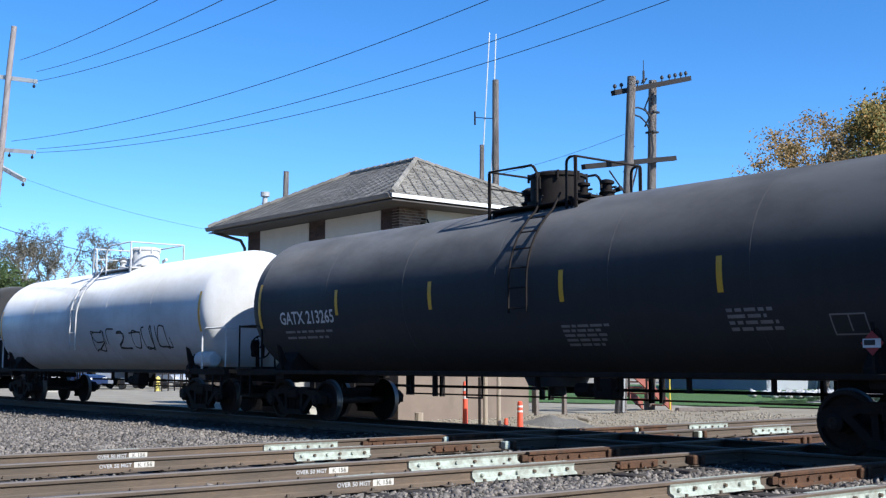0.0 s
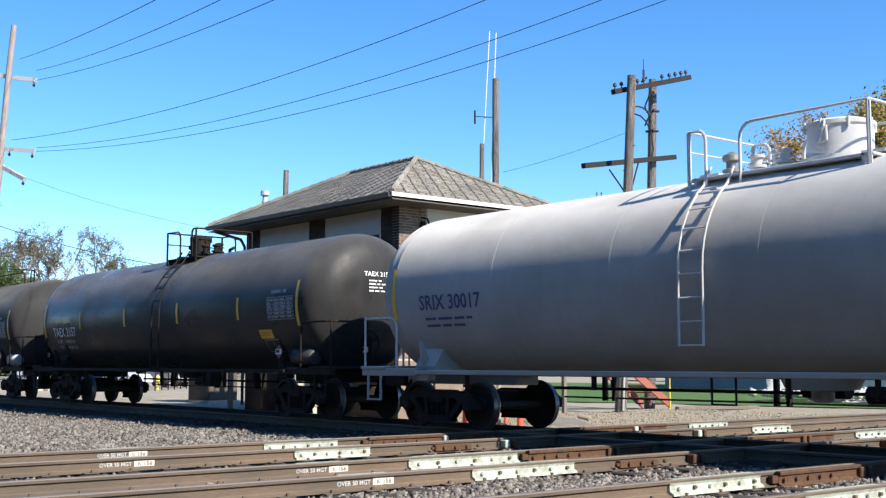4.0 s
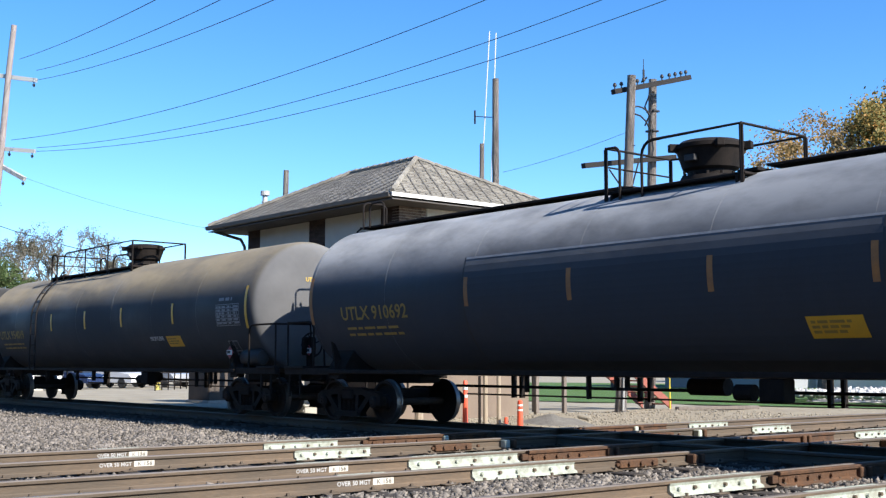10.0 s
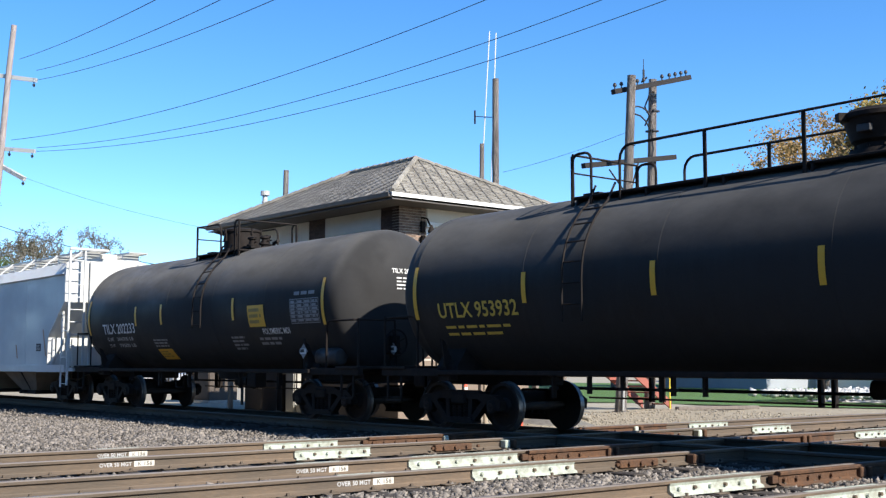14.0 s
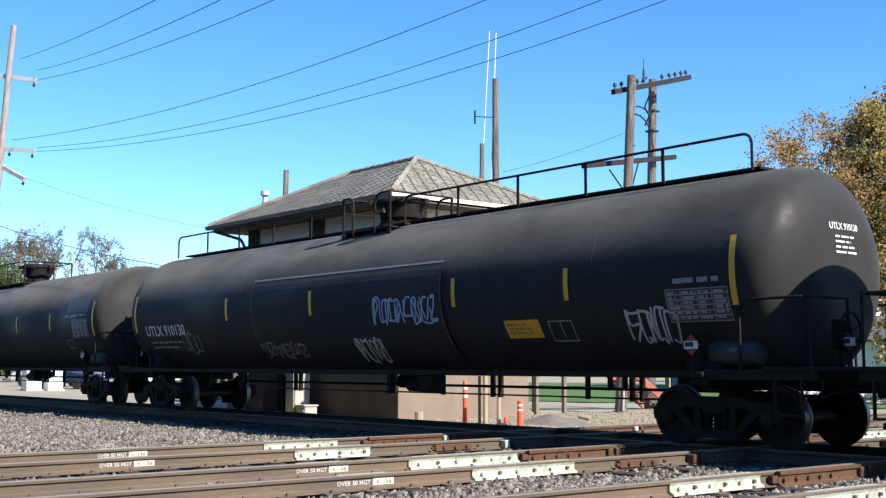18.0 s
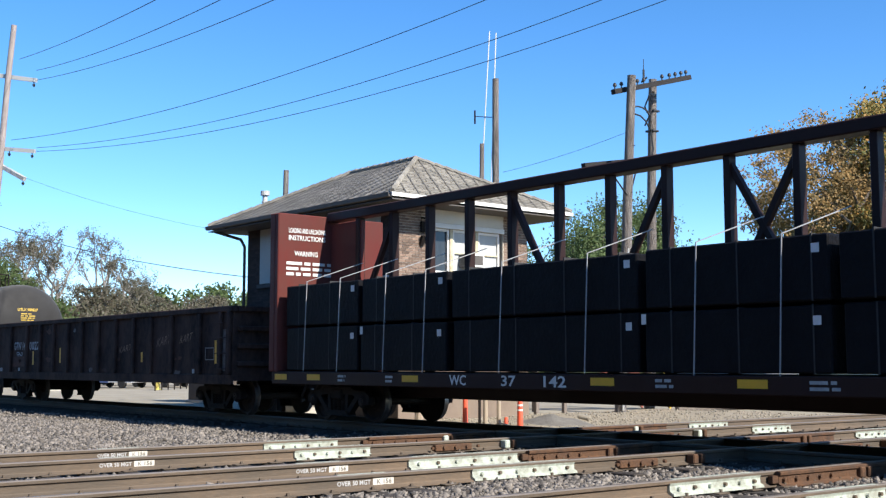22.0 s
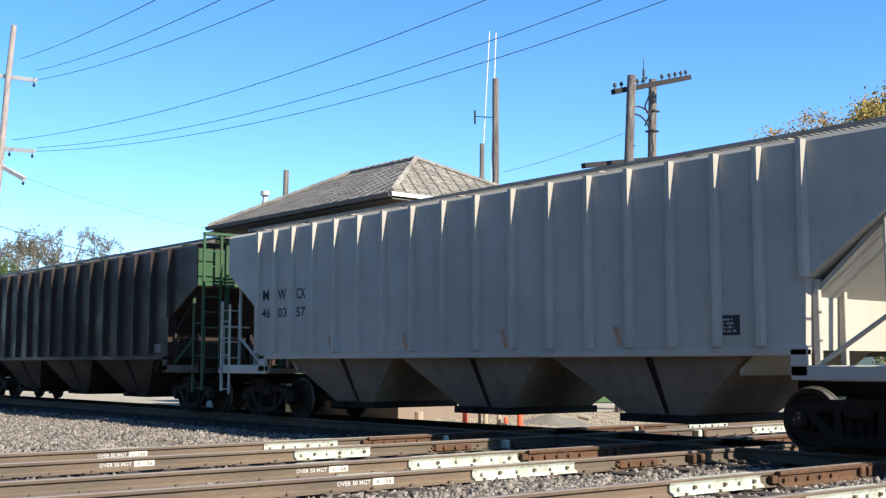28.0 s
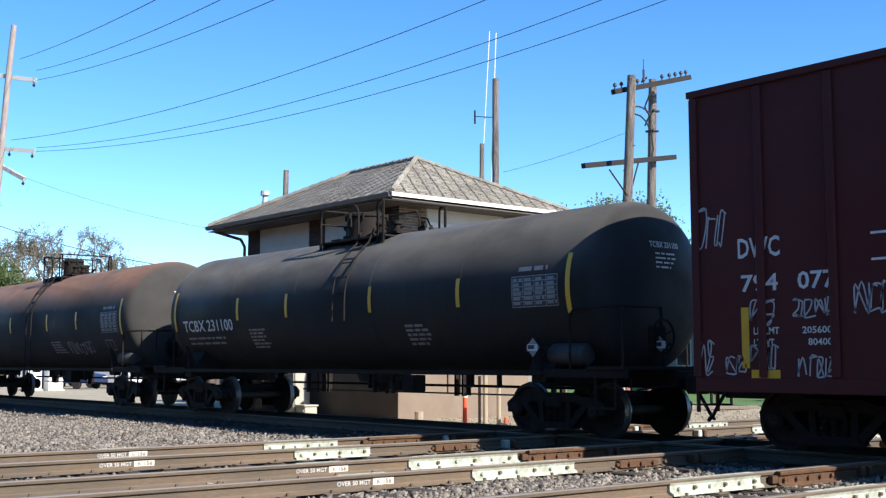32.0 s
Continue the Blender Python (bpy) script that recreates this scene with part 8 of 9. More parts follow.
        part("bay_rib", G().add([(c + 0.1, -1.47, zs), (c + 0.22, -1.47, zs), (c + 0.2, -1.02, lowz + 0.03), (c + 0.12, -1.02, lowz + 0.03), (c + 0.1, -1.4, zs), (c + 0.22, -1.4, zs), (c + 0.2, -0.9, lowz + 0.03), (c + 0.12, -0.9, lowz + 0.03)], [(0, 1, 2, 3), (4, 7, 6, 5), (0, 3, 7, 4), (1, 5, 6, 2), (0, 4, 5, 1), (3, 2, 6, 7)]), "steel", bay)
        part("gate", G().box(c - q - 0.1, c + q + 0.1, -1.08, 1.08, lowz - 0.1, lowz + 0.02, 0.01).cyl((c, -1.3, lowz - 0.02), (c, -1.05, lowz - 0.02), 0.04, 8), "steel", bay)
    for k in range(ribs):
        x = rib_at[k] if rib_at else -h + 1.4 + (2 * h - 2.8) * k / (ribs - 1)
        lo = zs + 0.06 if abs(x) < h - dx else max(zs + 0.06, zb + (abs(x) - h + dx) / dx * (za - zb))
        for e in (-1, 1):
            y0, y1 = e * hw, e * (hw + 0.1)
            g = G().add([(x - 0.07, y0, lo), (x + 0.05, y0, lo), (x + 0.03, y1, lo), (x - 0.05, y1, lo), (x - 0.07, y0, top - 0.03), (x + 0.05, y0, top - 0.03), (x + 0.03, y1, top - 0.03), (x - 0.05, y1, top - 0.03)],
                        [(0, 1, 2, 3), (4, 7, 6, 5), (3, 2, 6, 7), (0, 3, 7, 4), (1, 5, 6, 2), (0, 4, 5, 1)])
            part("rib", g, paint, body)
    # roof walk and hatches
    zr = top + (0.42 if not ribs else 0.2)
    for y in (-0.62, 0.62):
        g = G().box(-h - 0.25, h + 0.25, y - 0.29, y - 0.265, zr - 0.03, zr + 0.03).box(-h - 0.25, h + 0.25, y + 0.265, y + 0.29, zr - 0.03, zr + 0.03)
        for x in np.arange(-h - 0.22, h + 0.22, 0.1):
            g.box(x, x + 0.045, y - 0.265, y + 0.265, zr, zr + 0.025)
        wk = tagged(part("roof_walk", g, "grate" if bay_mat == "steel" or ribs else "grate_pale", car, "slatted steel roof walk"), kind="stuff")
        for x in np.linspace(-h + 0.3, h - 0.3, 10):
            part("walk_bracket", G().box(x - 0.03, x + 0.03, y - 0.26, y + 0.26, top + 0.05, zr - 0.002), rail, wk)
            part("walk_bracket", G().tube([(x - 0.06, -1.36, top + 0.03), (x + 0.06, -0.93, zr + 0.02)], 0.028, 4), rail, wk) if y < 0 and not ribs else None
    hatch = part("hatch_cover", G().box(-h + 0.4, h - 0.4, -0.24, 0.24, top + rf, zr - 0.02, 0.02), paint, car)
    for x in np.linspace(-h + 0.8, h - 0.8, 9):
        part("hatch_bar", G().box(x - 0.03, x + 0.03, -0.3, 0.3, zr - 0.03, zr + 0.02), "grate", hatch)
    truck(car, -h + 1.0), truck(car, h - 1.0)
    if not ribs:
        for k in range(1, 6):
            x = -h + 2 * h * k / 6
            part("seam", G().box(x - 0.02, x + 0.02, -hw - 0.006, -hw + 0.002, 1.15, top - 0.32), paint, body)
    at = flat(-hw - 0.006)
    if mark:
        a, b, x0, x1, z = mark
        if mbox:
            part("marking_panel", patch(G(), at, x0 - 0.08, x1 + 0.08, z - 0.1, z + 0.78, 1), "white", body)
        at2 = lambda x, z: at(x, z, 0.006)
        part("marking", words(G(), at2, a, x0, x0 + (x1 - x0) * 0.8, z + 0.42, z + 0.68), mcol, body, "stencilled car marking")
        part("marking", words(G(), at2, b, x0, x1, z, z + 0.26), mcol, body)
        part("small_print", bars(G(), at2, x0 + 0.05, x1 - 0.1, z - 0.42, z - 0.18, 3, rnd, 0.55), "dim_white" if mcol == "white" else "spray_dim", body)
    x0, x1, z0, z1 = panel_at
    dp = part("data_panel", patch(G(), at, x0, x1, z0, z1, 1), "black_text", body)
    part("small_print", bars(G(), lambda x, z: at(x, z, 0.006), x0 + 0.03, x1 - 0.03, z0 + 0.03, z1 - 0.03, 4, rnd), "spray_grey", dp)
    if mbox:
        nt = part("notice", patch(G(), lambda x, z: (x, -hw - 0.045, z), -6.02, -5.2, 0.95, 1.03, 1), "worn_white", body, "white notice with a red square")
        part("notice", patch(G(), lambda x, z: (x, -hw - 0.045, z), -5.98, -5.66, 1.035, 1.13, 1), "worn_white", nt)
        part("red_square", patch(G(), lambda x, z: (x, -hw - 0.05, z), -5.88, -5.76, 1.045, 1.12, 1), "spray_red", nt)
    for x in stripes:
        part("stripe", G().box(x - 0.3, x + 0.3, -hw - 0.04, -hw - 0.02, 0.96, 1.08), "yellow", car, "yellow reflective strip")
    for x, z0, z1 in leaning:
        part("stripe", patch(G(), at, x - 0.05, x + 0.05, z0, z1, 3, -0.35), "faded_orange", body, "faded orange reflective strip")
    for m, x0, x1, z0, z1, n in art:
        part("graffiti", scrawl(G(), at, x0, x1, z0, z1, n, 0.022, rnd), m, body, "sprayed graffiti")
    return car, body, at


def gondola(s0, s1):
    c, h = (s0 + s1) / 2, (s1 - s0) / 2
    car = new_car("gondola", c, "rusty black open gondola with ribbed sides", "gondola")
    b, t, hw = 0.78, 2.34, 1.5
    rnd = random.Random(5)
    body = part("floor", G().box(-h + 0.08, h - 0.08, -hw + 0.06, hw - 0.06, b, b + 0.2), "gon_black", car)
    for e in (-1, 1):
        y0, y1 = sorted((e * hw, e * (hw - 0.06)))
        part("side", G().box(-h, h, y0, y1, b, t), "gon_black", body)
        x0, x1 = sorted((e * h, e * (h - 0.08)))
        part("end", G().box(x0, x1, -hw + 0.06, hw - 0.06, b, t), "gon_black", body)
    part("top_chord", G().box(-h - 0.05, h + 0.05, -hw - 0.07, -hw + 0.09, t, t + 0.13, 0.015).box(-h - 0.05, h + 0.05, hw - 0.09, hw + 0.07, t, t + 0.13, 0.015).box(-h - 0.07, -h + 0.1, -hw + 0.09, hw - 0.09, t, t + 0.13, 0.015).box(h - 0.1, h + 0.07, -hw + 0.09, hw - 0.09, t, t + 0.13, 0.015), "gon_black", body)
    part("side_sill", G().box(-h, h, -hw - 0.05, -hw + 0.02, b - 0.08, b + 0.14, 0.01).box(-h, h, hw - 0.02, hw + 0.05, b - 0.08, b + 0.14, 0.01), "gon_black", body)
    for x in (-7.8, -6.37, -4.93, -3.81, -2.72, -1.63, -0.6, 0.53, 1.67, 2.78, 3.8, 4.96, 6.4, 7.4, 7.8):
        for e in (-1, 1):
            y0, y1 = sorted((e * hw, e * (hw + 0.09)))
            part("rib", G().box(x - 0.07, x + 0.07, y0, y1, b + 0.14, t, 0.02), "gon_black", body)
    for e in (-1, 1):
        for z in (1.1, 1.5, 1.9):
            x0, x1 = sorted((e * h, e * (h + 0.08)))
            part("end_rib", G().box(x0, x1, -hw + 0.1, hw - 0.1, z, z + 0.12, 0.02), "gon_black", body)
        part("stub_sill", G().box(min(e * (h - 2), e * (h + 0.35)), max(e * (h - 2), e * (h + 0.35)), -0.27, 0.27, 0.66, 0.78, 0.01), "steel", car)
        coupler(car, h + 0.36, e)
        truck(car, e * (h - 1.45))
        for z in (1.05, 1.4, 1.75, 2.1):
            part("grab_iron", G().tube([(e * (h - 0.2), -hw - 0.03, z), (e * (h - 0.2), -hw - 0.11, z), (e * (h - 0.65), -hw - 0.11, z), (e * (h - 0.65), -hw - 0.03, z)], 0.013, 5), "gon_black", body)
    at = flat(-hw - 0.095)
    inner = flat(-hw - 0.008)
    for t, x0, x1, z0, z1, m in (("GTW 14", -6.14, -5.17, 1.6, 1.85, "worn_white"), ("0022", -4.8, -3.99, 1.59, 1.85, "worn_white"), ("KART", 1.85, 2.6, 1.44, 1.6, "spray_rusty"), ("KART", 4.05, 4.78, 1.58, 1.8, "spray_rusty"), ("KART", 5.28, 5.88, 1.65, 1.84, "spray_rusty")):
        on = inner if m == "worn_white" else (lambda x, z, x0=x0: inner(x + 0.35 * (z - 1.5), z + 0.12 * (x - x0)))
        part("marking" if m == "worn_white" else "graffiti", words(G(), on, t, x0, x1, z0, z1, 0.018 if m == "worn_white" else -0.004), m, body, "worn white car marking" if m == "worn_white" else "faint rusty tag")
    part("chalk_mark", scrawl(G(), inner, -5.9, -5.3, 1.4, 1.53, 3, 0.018, rnd), "worn_white", body)
    for x, z, k in ((-4.45, 1.14, 0.42), (-2.27, 1.2, 0.43), (3.24, 1.21, 0.25), (6.29, 1.3, 0.42), (7.15, 1.17, 0.53)):
        part("stripe", patch(G(), inner, x - 0.05, x + 0.05, z, z + k, 1, -0.03), "yellow", body, "yellow reflective strip")
    for x0, x1, z0, z1 in ((-7.53, -7.17, 0.93, 1.05), (-5.72, -5.58, 0.95, 1.05), (6.0, 6.12, 0.94, 1.04)):
        part("plate", patch(G(), inner, x0, x1, z0, z1, 1), "worn_white", body, "pale plate")
    for x0, x1, z0, z1 in ((6.64, 7.06, 1.25, 1.27), (6.64, 7.06, 1.52, 1.54), (6.64, 6.66, 1.27, 1.52), (7.04, 7.06, 1.27, 1.52)):
        part("frame_line", patch(G(), inner, x0, x1, z0, z1, 1), "dim_white", body)
    part("rust_patch", patch(G(), inner, -6.22, -5.12, 1.08, 1.4, 3), "rust_patch", body, "red-brown rust patch")
    part("worn_patch", patch(G(), inner, 7.47, 7.72, 1.0, 1.95, 4), "worn_paint", body, "rubbed pale paint")
    for k in range(26):
        x, z, w = rnd.uniform(-h + 0.3, h - 0.3), rnd.choice((0.86, 0.92, 1.05, 1.3, 2.1)) + rnd.uniform(-0.05, 0.05), rnd.uniform(0.06, 0.3)
        n = 9
        if any(abs(x - q) < 0.45 for q in (-4.45, -2.27, 3.24, 6.29, 7.15)):
            continue
        pts = [inner(x + w * math.cos(a) * rnd.uniform(0.5, 1), z + w * 0.45 * math.sin(a) * rnd.uniform(0.5, 1)) for a in [q * math.tau / n for q in range(n)]]
        tagged(part("rust_patch", G().add(pts, [tuple(range(n))]), "rust_patch" if k % 3 else "worn_paint", body))


def lumber_flat(s0, s1):
    c, h = (s0 + s1) / 2, (s1 - s0) / 2
    car = new_car("lumber_flatcar", c, "oxide-red centre-beam flatcar loaded with black-wrapped lumber", "flatcar")
    rnd = random.Random(8)
    deck = part("deck", G().box(-h - 0.1, h + 0.1, -1.38, 1.38, 0.74, 1.0, 0.015).box(-h + 2, h - 2, -0.3, 0.3, 0.5, 0.74, 0.02), "beam_dark", car)
    for e in (-1, 1):
        x0, x1 = sorted((e * h, e * (h - 0.14)))
        bk = part("bulkhead", G().box(x0, x1, -1.4, 1.4, 1.0, 4.42, 0.02), "beam_red", car, "red end bulkhead with white stencilled instructions")
        for y in (-1.34, -0.55, 0.0, 0.55, 1.34):
            a, b = sorted((e * (h - 0.0), e * (h + 0.2)))
            part("post", G().box(a, b, y - 0.06, y + 0.06, 1.0, 4.42, 0.015), "beam_red", bk)
        for z in (1.35, 2.05, 2.75, 3.45, 4.22):
            a, b = sorted((e * h, e * (h + 0.12)))
            part("channel", G().box(a, b, -1.28, 1.28, z, z + 0.11, 0.012), "beam_red", bk)
        for z in np.arange(1.5, 4.2, 0.42):
            part("grab_iron", G().cyl((e * (h + 0.21), -1.1, z), (e * (h + 0.21), -0.65, z), 0.016, 5), "beam_red", bk)
        a, b = sorted((e * (h - 0.14), e * (h - 1.3)))
        part("gusset", G().box(a, b, -0.05, 0.05, 1.0, 4.25, 0.01), "beam_red", bk)
        coupler(car, h + 0.4, e)
        part("stub_sill", G().box(min(e * (h - 2), e * (h + 0.4)), max(e * (h - 2), e * (h + 0.4)), -0.27, 0.27, 0.62, 0.76, 0.01), "steel", car)
        truck(car, e * (h - 1.95))
        # instructions on the bulkhead's inner and outer faces
        xf = e * (h + 0.012) if e > 0 else -h + 0.152
        for y, t, z in ((-1.15, "LOADING AND UNLOADING", 4.0), (-1.15, "INSTRUCTIONS", 3.84), (-1.0, "WARNING", 3.5)):
            part("stencil", words(G(), lambda u, w: (xf if e > 0 else -h + 0.155, u, w), t, y, y + (0.95 if len(t) > 8 else 0.6), z, z + 0.11), "white", bk)
        part("small_print", bars(G(), lambda u, w: (xf if e > 0 else -h + 0.155, u, w), -1.2, 1.2, 3.05, 3.4, 3, rnd), "white", bk)
    beam = part("top_chord", G().box(-h + 0.14, h - 0.14, -0.16, 0.16, 4.3, 4.5, 0.02), "beam_dark", car)
    n = 18
    for k in range(1, n):
        x = -h + 2 * h * k / n
        part("post", G().box(x - 0.06, x + 0.06, -0.09, 0.09, 1.0, 4.3, 0.01), "beam_dark", beam)
        if k in (2, 5, 8, 9, 10, 13, 16):
            d = 2 * h / n * (0.92 if k % 2 else -0.92)
            part("brace", G().tube([(x, 0, 4.2), (x + d, 0, 2.3)], 0.07, 4), "beam_dark", beam)
    for k, (x, w) in enumerate(((-10.5, 2.7), (-7.75, 2.68), (-5.0, 4.35), (-0.58, 3.1), (2.6, 2.37), (5.05, 2.7), (8.2, 2.5))):
        for e in (-1, 1):
            for j, (z0, z1) in enumerate(((1.03, 1.92), (1.96, 2.83))):
                ins = rnd.uniform(0, 0.04)
                y0, y1 = sorted((e * 0.14, e * (1.36 - ins)))
                p = part("lumber_pack", G().box(x + rnd.uniform(0, 0.05), x + w - 0.05, y0, y1, z0, z1 - rnd.uniform(0, 0.04), 0.02), "wrap", car, "black plastic-wrapped bundle of lumber")
                for q in np.arange(x + 0.5, x + w - 0.3, 1.15):
                    part("strap", G().box(q - 0.012, q + 0.012, y0 - 0.004, y1 + 0.004, z0 - 0.002, z1 + 0.003), "spray_black", p)
                if e < 0 and rnd.random() < 0.7:
                    part("end_label", patch(G(), flat(y0 - 0.006), x + w - 0.3, x + w - 0.18, z0 + 0.62, z0 + 0.74, 1), "white", p)
        for q in (x + w * 0.3, x + w * 0.75):
            part("tie_down", G().tube([(q + 0.35, -0.15, 3.3), (q + 0.06, -1.37, 2.86), (q, -1.4, 1.0)], 0.011, 4), "strap", car, "grey tie-down cable")
    at = flat(-1.386)
    for q in (-10.59, -9.33, -6.12, -1.39, 1.3, 4.47, 6.04, 9.24, 10.6):
        part("stripe", patch(G(), at, q - 0.24, q + 0.24, 0.83, 0.95, 1), "yellow", deck, "yellow reflective strip")
    for t, q, w in (("WC", -5.0, 0.45), ("37", -3.65, 0.35), ("142", -2.65, 0.5)):
        part("marking", words(G(), at, t, q, q + w, 0.79, 0.97), "white", deck, "white car marking")
    for q, w in ((-8.3, 0.3), (-6.75, 0.25), (-0.16, 0.4), (2.39, 0.45), (3.58, 0.4), (4.98, 0.4), (8.45, 0.25)):
        part("small_print", bars(G(), at, q - w / 2, q + w / 2, 0.8, 0.96, 2, rnd), "worn_white", deck)
    part("plate", patch(G(), flat(-1.4), 6.8, 7.2, 0.7, 0.96, 1), "panel", deck, "grey plate with a pale rim")
    for q in (-7.7, -0.6, 4.9, 8.3):
        part("tag", patch(G(), flat(-1.385), q, q + 0.09, rnd.uniform(1.7, 1.8), 1.88, 1), "white", deck)


def boxcar(s0, s1):
    c, h = (s0 + s1) / 2, (s1 - s0) / 2
    car = new_car("boxcar", c, "tall maroon boxcar with white lettering and graffiti tags", "boxcar")
    rnd = random.Random(11)
    hw = 1.56
    body = part("body", G().box(-h, h, -hw, hw, 0.95, 4.88, 0.02), "box_red", car)
    part("roof", G().slab([(-hw - 0.05, 4.86), (-hw - 0.05, 4.95), (0, 5.06), (hw + 0.05, 4.95), (hw + 0.05, 4.86)], -h - 0.05, h + 0.05), "box_red", car)
    part("side_sill", G().box(-h, h, -hw - 0.03, -hw + 0.05, 0.78, 0.97, 0.01).box(-h, h, hw - 0.05, hw + 0.03, 0.78, 0.97, 0.01), "box_red", car)
    for k in range(17):
        x = -h + 0.04 + (2 * h - 0.08) * k / 16
        if abs(x) < 1.5:
            continue
        for e in (-1, 1):
            y0, y1 = sorted((e * hw, e * (hw + 0.05)))
            part("rib", G().box(x - 0.06, x + 0.06, y0, y1, 0.98, 4.84, 0.015), "box_red", body)
    part("door", G().box(-1.5, 1.5, -hw - 0.07, -hw - 0.01, 1.05, 4.6, 0.015), "box_red", body)
    for e in (-1, 1):
        coupler(car, h + 0.5, e)
        part("stub_sill", G().box(min(e * (h - 2), e * (h + 0.5)), max(e * (h - 2), e * (h + 0.5)), -0.27, 0.27, 0.66, 0.8, 0.01), "steel", car)
        truck(car, e * (h - 1.75))
        l = part("ladder", G().box(min(e * (h + 0.02), e * (h + 0.06)), max(e * (h + 0.02), e * (h + 0.06)), -1.5, -1.46, 0.5, 2.4).box(min(e * (h + 0.02), e * (h + 0.06)), max(e * (h + 0.02), e * (h + 0.06)), -1.08, -1.04, 0.5, 2.4), "box_red", car)
        for z in np.arange(0.6, 2.4, 0.36):
            part("rung", G().cyl((e * (h + 0.04), -1.48, z), (e * (h + 0.04), -1.06, z), 0.014, 5), "box_red", l)
        part("end_ribs", G().box(min(e * h, e * (h + 0.05)), max(e * h, e * (h + 0.05)), -1.4, 1.4, 1.6, 1.75, 0.02).box(min(e * h, e * (h + 0.05)), max(e * h, e * (h + 0.05)), -1.4, 1.4, 2.6, 2.75, 0.02).box(min(e * h, e * (h + 0.05)), max(e * h, e * (h + 0.05)), -1.4, 1.4, 3.6, 3.75, 0.02), "box_red", body)
    at = flat(-hw - 0.008)
    L = -h
    for t, a, b, z, k in (("DWC", 0.73, 1.38, 2.55, 0.27), ("794", 0.77, 1.34, 2.1, 0.23), ("077", 1.63, 2.17, 2.1, 0.23), ("205600", 1.68, 2.1, 1.54, 0.09), ("80400", 1.76, 2.1, 1.39, 0.09), ("LD LMT", 0.95, 1.34, 1.54, 0.09), ("LT WT", 0.95, 1.26, 1.39, 0.09)):
        part("marking", words(G(), at, t, L + a, L + b, z, z + k), "white", body, "white car marking")
    part("stripe", patch(G(), at, L + 0.76, L + 0.88, 1.1, 1.9, 1), "yellow", body, "yellow reflective strip")
    part("plate", patch(G(), at, L + 0.9, L + 1.34, 0.97, 1.08, 1), "yellow", body)
    for m, a, b, z0, z1, n in (("spray_white", 0.05, 0.52, 2.7, 3.3, 3), ("spray_white", 1.55, 2.2, 1.75, 1.98, 4), ("spray_white", 0.9, 1.25, 1.65, 1.98, 2), ("spray_white", 0.05, 0.3, 1.0, 1.5, 2), ("spray_white", 2.42, 2.95, 1.75, 2.15, 3), ("spray_white", 1.6, 2.15, 0.99, 1.25, 4), ("spray_white", 0.5, 0.85, 1.0, 1.25, 2), ("spray_white", 0.9, 1.3, 1.12, 1.38, 3)):
        part("graffiti", scrawl(G(), at, L + a, L + b, z0, z1, n, 0.024, rnd, 2), m, body, "sprayed white tag")
    part("stencil_frame", patch(G(), at, L + 2.66, L + 3.3, 2.4, 2.43, 1), "white", body)
    part("stencil_frame", patch(G(), at, L + 2.66, L + 3.3, 2.72, 2.75, 1), "white", body)


hopper_car("clean white covered hopper with smooth sides and roof walk", 127.82, 146.2, "hop_white", 4.08, ("OFOX", "580172", -7.97, -6.95, 1.92), 4, 0, (2.98, 1.95, 1.25), "ink_text", rail="hop_white", lowz=0.32, panel_at=(7.05, 7.45, 1.55, 1.78), leaning=[(-5.3, 1.34, 1.68), (-2.75, 1.34, 1.7), (-0.05, 1.34, 1.74), (2.7, 1.35, 1.74), (5.44, 1.34, 1.77), (7.86, 1.4, 2.2)])
gondola(242.72, 258.56)
lumber_flat(260.15, 281.9)
hopper_car("weathered grey covered hopper with dark smears and a white number panel", 283.75, 299.45, "hop_grey", 3.98, ("FURX", "841838", -6.65, -5.6, 1.75), 3, 0, (2.7, 1.22, 1.2), "black_text", True, "hop_grey", bay_mat="steel", art=[("spray_smoke", -5.7, -4.6, 1.7, 2.05, 5), ("spray_smoke", -4.4, -3.2, 1.55, 1.8, 6), ("spray_smoke", -2.6, -0.7, 1.75, 2.1, 7), ("spray_smoke", 0.7, 2.4, 1.9, 2.2, 7), ("spray_dim", 4.4, 5.4, 1.2, 1.95, 3), ("spray_dim", 4.3, 5.6, 0.98, 1.12, 5)], stripes=(-7.6, -4.4, -1.4, 3.45, 7.35))
hopper_car("ribbed covered hopper with dark brown sides and green ends", 317.4, 333.62, "hop_green", 4.02, ("H D", "462 283", -6.6, -5.6, 2.1), 3, 15, (3.0, 2.25, 1.45), "dim_white", rail="green_paint", lowz=0.4, end_mat="green_paint", bay_mat="hop_green")
PALE = hopper_car("pale ribbed covered hopper with black italic numbers", 335.16, 351.47, "hop_pale", 4.05, None, 3, 18, (3.2, 2.25, 1.4), "black_text", rail="hop_pale", lowz=0.4, rib_at=(-6.74, -6.08, -5.37, -4.58, -3.8, -3.0, -2.2, -1.33, -0.44, 0.45, 1.34, 2.21, 3.04, 3.85, 4.63, 5.41, 6.1, 6.77), panel_at=(5.4, 5.74, 1.54, 1.81), leaning=[(-3.95, 1.42, 1.72), (-1.53, 1.42, 1.72), (1.15, 1.42, 1.72), (3.63, 1.42, 1.72)])
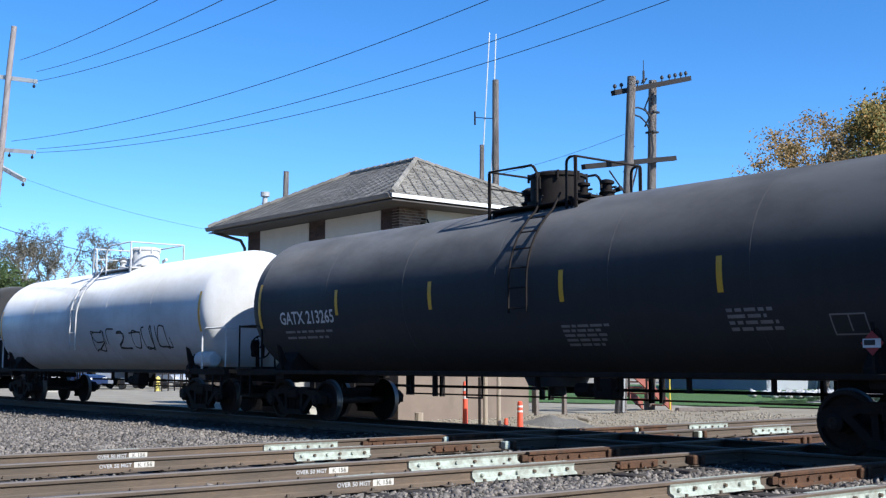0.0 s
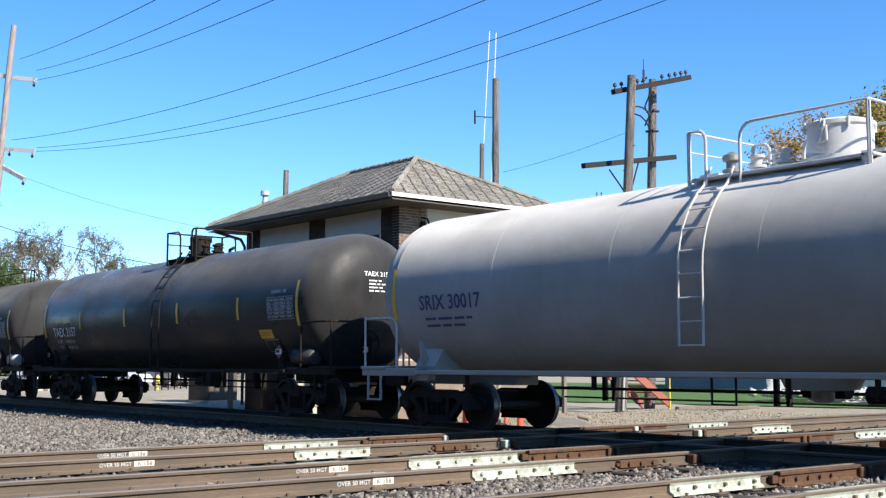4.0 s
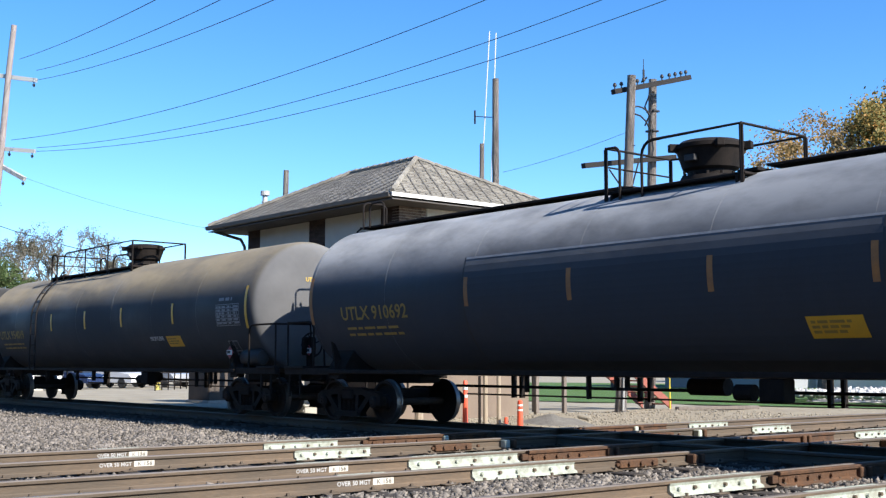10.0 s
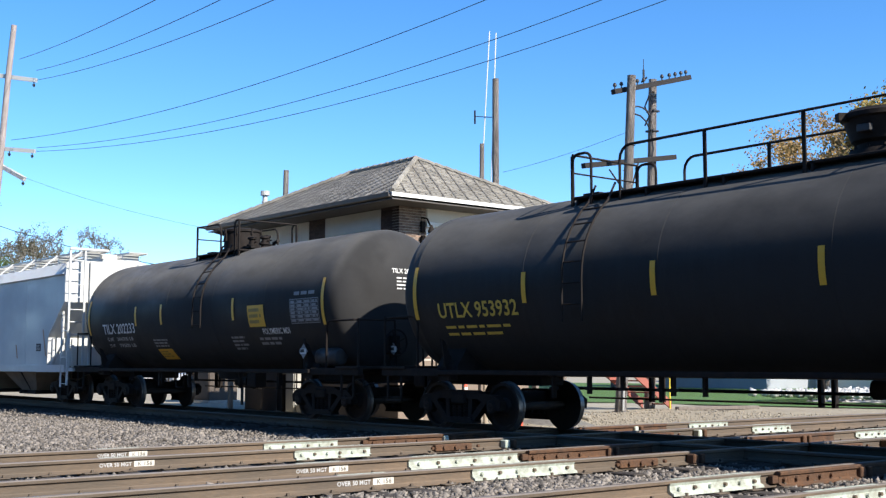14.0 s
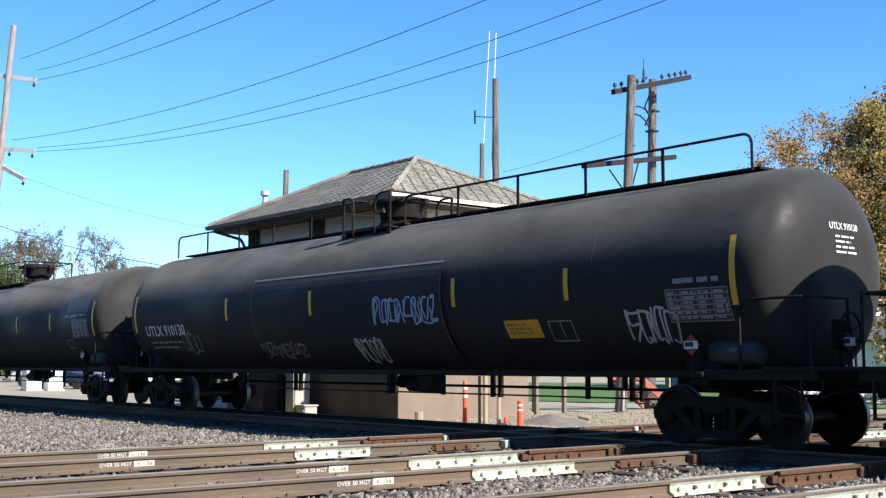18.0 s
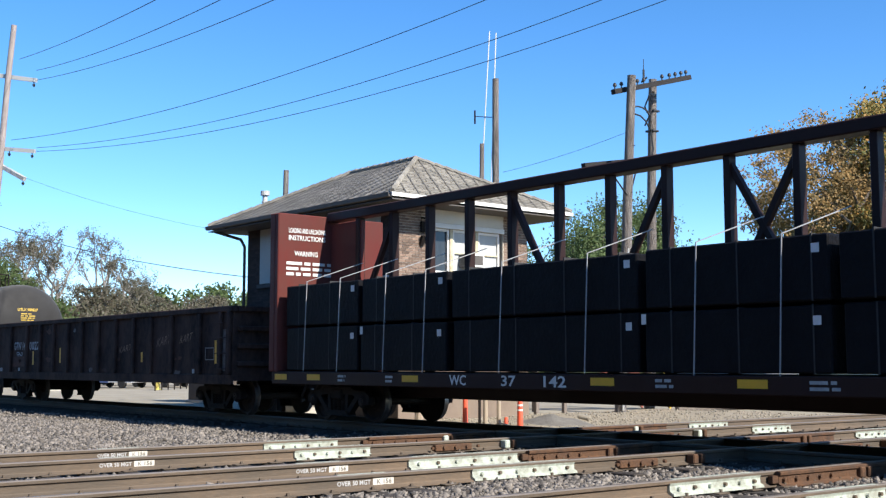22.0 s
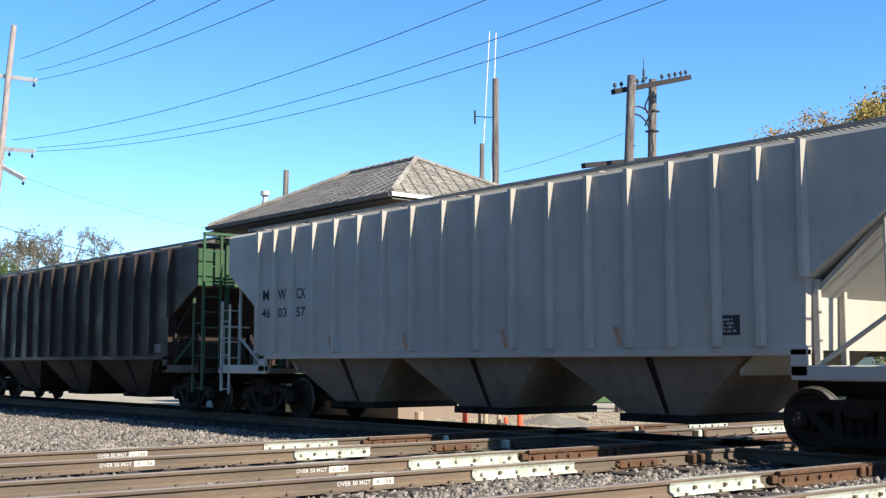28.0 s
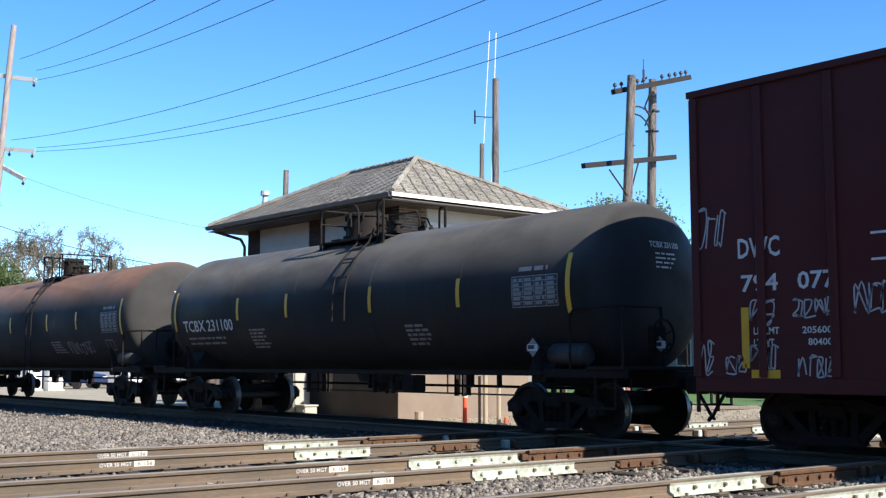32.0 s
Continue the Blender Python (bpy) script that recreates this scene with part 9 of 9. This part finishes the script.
for text, x0, x1, z0, z1 in (("M", -6.62, -6.37, 2.06, 2.29), ("W", -6.0, -5.68, 2.05, 2.28), ("CX", -5.28, -4.93, 2.04, 2.27), ("46", -6.66, -6.3, 1.68, 1.89), ("03", -6.0, -5.65, 1.68, 1.88), ("57", -5.28, -4.92, 1.67, 1.87)):
    part("marking", words(G(), PALE[2], text, x0, x1, z0 + 0.46, z1 + 0.46), "black_text", PALE[1], "black car marking")
boxcar(399.55, 416.5)


rail_fittings()


# ---- pieces: bricks and ballast stones ----
tower_bricks()


def ballast(name, areas, seed, label, mat="stone", lift=0.0):
    """Angular stones strewn over stretches of the plan (x0, x1, y0, y1, stones to the square metre, size)."""
    rng = np.random.default_rng(seed)
    base = np.array([(1, 0, 0), (-1, 0, 0), (0, 1, 0), (0, -1, 0), (0, 0, 1), (0, 0, -1)], float)
    tri = np.array([(0, 2, 4), (2, 1, 4), (1, 3, 4), (3, 0, 4), (2, 0, 5), (1, 2, 5), (3, 1, 5), (0, 3, 5)])
    allv, allf, count = [], [], 0
    for x0, x1, y0, y1, per, size in areas:
        n = int((x1 - x0) * (y1 - y0) * per)
        xy = rng.uniform((x0, y0), (x1, y1), (n, 2))
        keep = np.ones(n, bool)
        for c in CROSS:
            for s in (-1, 1):
                keep &= np.abs(xy[:, 0] - (c + (xy[:, 1] - 10) * TILT + s * HALF)) > 0.1
        xy = xy[keep]
        n = len(xy)
        z = np.array([ground_z(a, b) for a, b in xy])
        s = size * rng.uniform(0.55, 1.3, (n, 1, 1)) * rng.uniform(0.6, 1.25, (n, 1, 3))
        v = base[None] * s * rng.uniform(0.7, 1.2, (n, 6, 1))
        q = rng.normal(size=(n, 4))
        q /= np.linalg.norm(q, axis=1, keepdims=True)
        w, a, b, c = q.T
        rot = np.stack([1 - 2 * (b * b + c * c), 2 * (a * b - c * w), 2 * (a * c + b * w), 2 * (a * b + c * w), 1 - 2 * (a * a + c * c), 2 * (b * c - a * w), 2 * (a * c - b * w), 2 * (b * c + a * w), 1 - 2 * (a * a + b * b)], 1).reshape(n, 3, 3)
        v = np.einsum("nij,nkj->nki", rot, v)
        v += np.stack([xy[:, 0], xy[:, 1], z + lift + size * 0.35 * rng.uniform(0.2, 1.4, n)], 1)[:, None]
        allv.append(v.reshape(-1, 3))
        allf.append((tri[None] + 6 * (count + np.arange(n))[:, None, None]).reshape(-1, 3))
        count += n
    V, Fc = np.concatenate(allv), np.concatenate(allf)
    me = bpy.data.meshes.new(name)
    me.vertices.add(len(V))
    me.vertices.foreach_set("co", V.ravel())
    me.loops.add(len(Fc) * 3)
    me.loops.foreach_set("vertex_index", Fc.ravel())
    me.polygons.add(len(Fc))
    me.polygons.foreach_set("loop_start", np.arange(len(Fc)) * 3)
    me.update()
    me.validate()
    me.materials.append(M[mat])
    tagged(put(name, me), label, "gravel", kind="stuff")


ballast("ballast", [(-13.3, -5.2, 5.0, 13.2, 300, 0.04), (-30.0, -15.4, 4.6, 12.6, 190, 0.043), (-19.0, -15.4, 12.6, 16.2, 60, 0.035), (-40.0, -30.0, 9.0, 12.6, 60, 0.045), (-17, -13.5, 3.5, 6.0, 150, 0.035)], 3, "loose grey ballast stones between the rails")
ballast("rubble", [(-27.5, -21.0, 38.0, 47.0, 26, 0.16)], 9, "white crushed stone strewn on a heap", "limestone", 0.28)
ballast("yard_gravel", [(-26.5, -17.0, 17.2, 21.5, 60, 0.025), (-24.5, -17.0, 21.5, 30.0, 20, 0.035)], 10, "pale gravel strewn over the yard dirt", "yard_stone")
ballast("dirt_gravel", [(-17.0, -5.2, 16.2, 24.0, 60, 0.034)], 11, "brown gravel strewn beyond the main line", "dirt_stone")


# ---- motion ----
def motions():
    for car, s in CARS:
        walk(car, [(t, pose(s - SPEED * t, YT, 0)) for t in (0, 8, 16, 24, CLIP)])
    turn = SPEED / WHEEL_R
    for w, x, car, tx in WHEELS:
        s = dict(CARS)[car] + tx + x
        f0 = max(0, math.floor((s - 7.0) / SPEED * FPS))
        f1 = min(round(CLIP * FPS), math.ceil((s + 46.0) / SPEED * FPS))
        rows = [(0.0, pose(x, 0, WHEEL_R))] if f0 > 0 else []
        if f1 <= f0 or s > SPEED * CLIP + 7.0:
            walk(w, [(0.0, pose(x, 0, WHEEL_R)), (CLIP, pose(x, 0, WHEEL_R))])
            continue
        for k in range(f0, f1 + 1):
            rows.append((k / FPS, pose(x, 0, WHEEL_R) @ Matrix.Rotation(-(k - f0) / FPS * turn, 4, "Y")))
        if f1 < round(CLIP * FPS):
            rows.append((CLIP, rows[-1][1]))
        walk(w, rows)


motions()
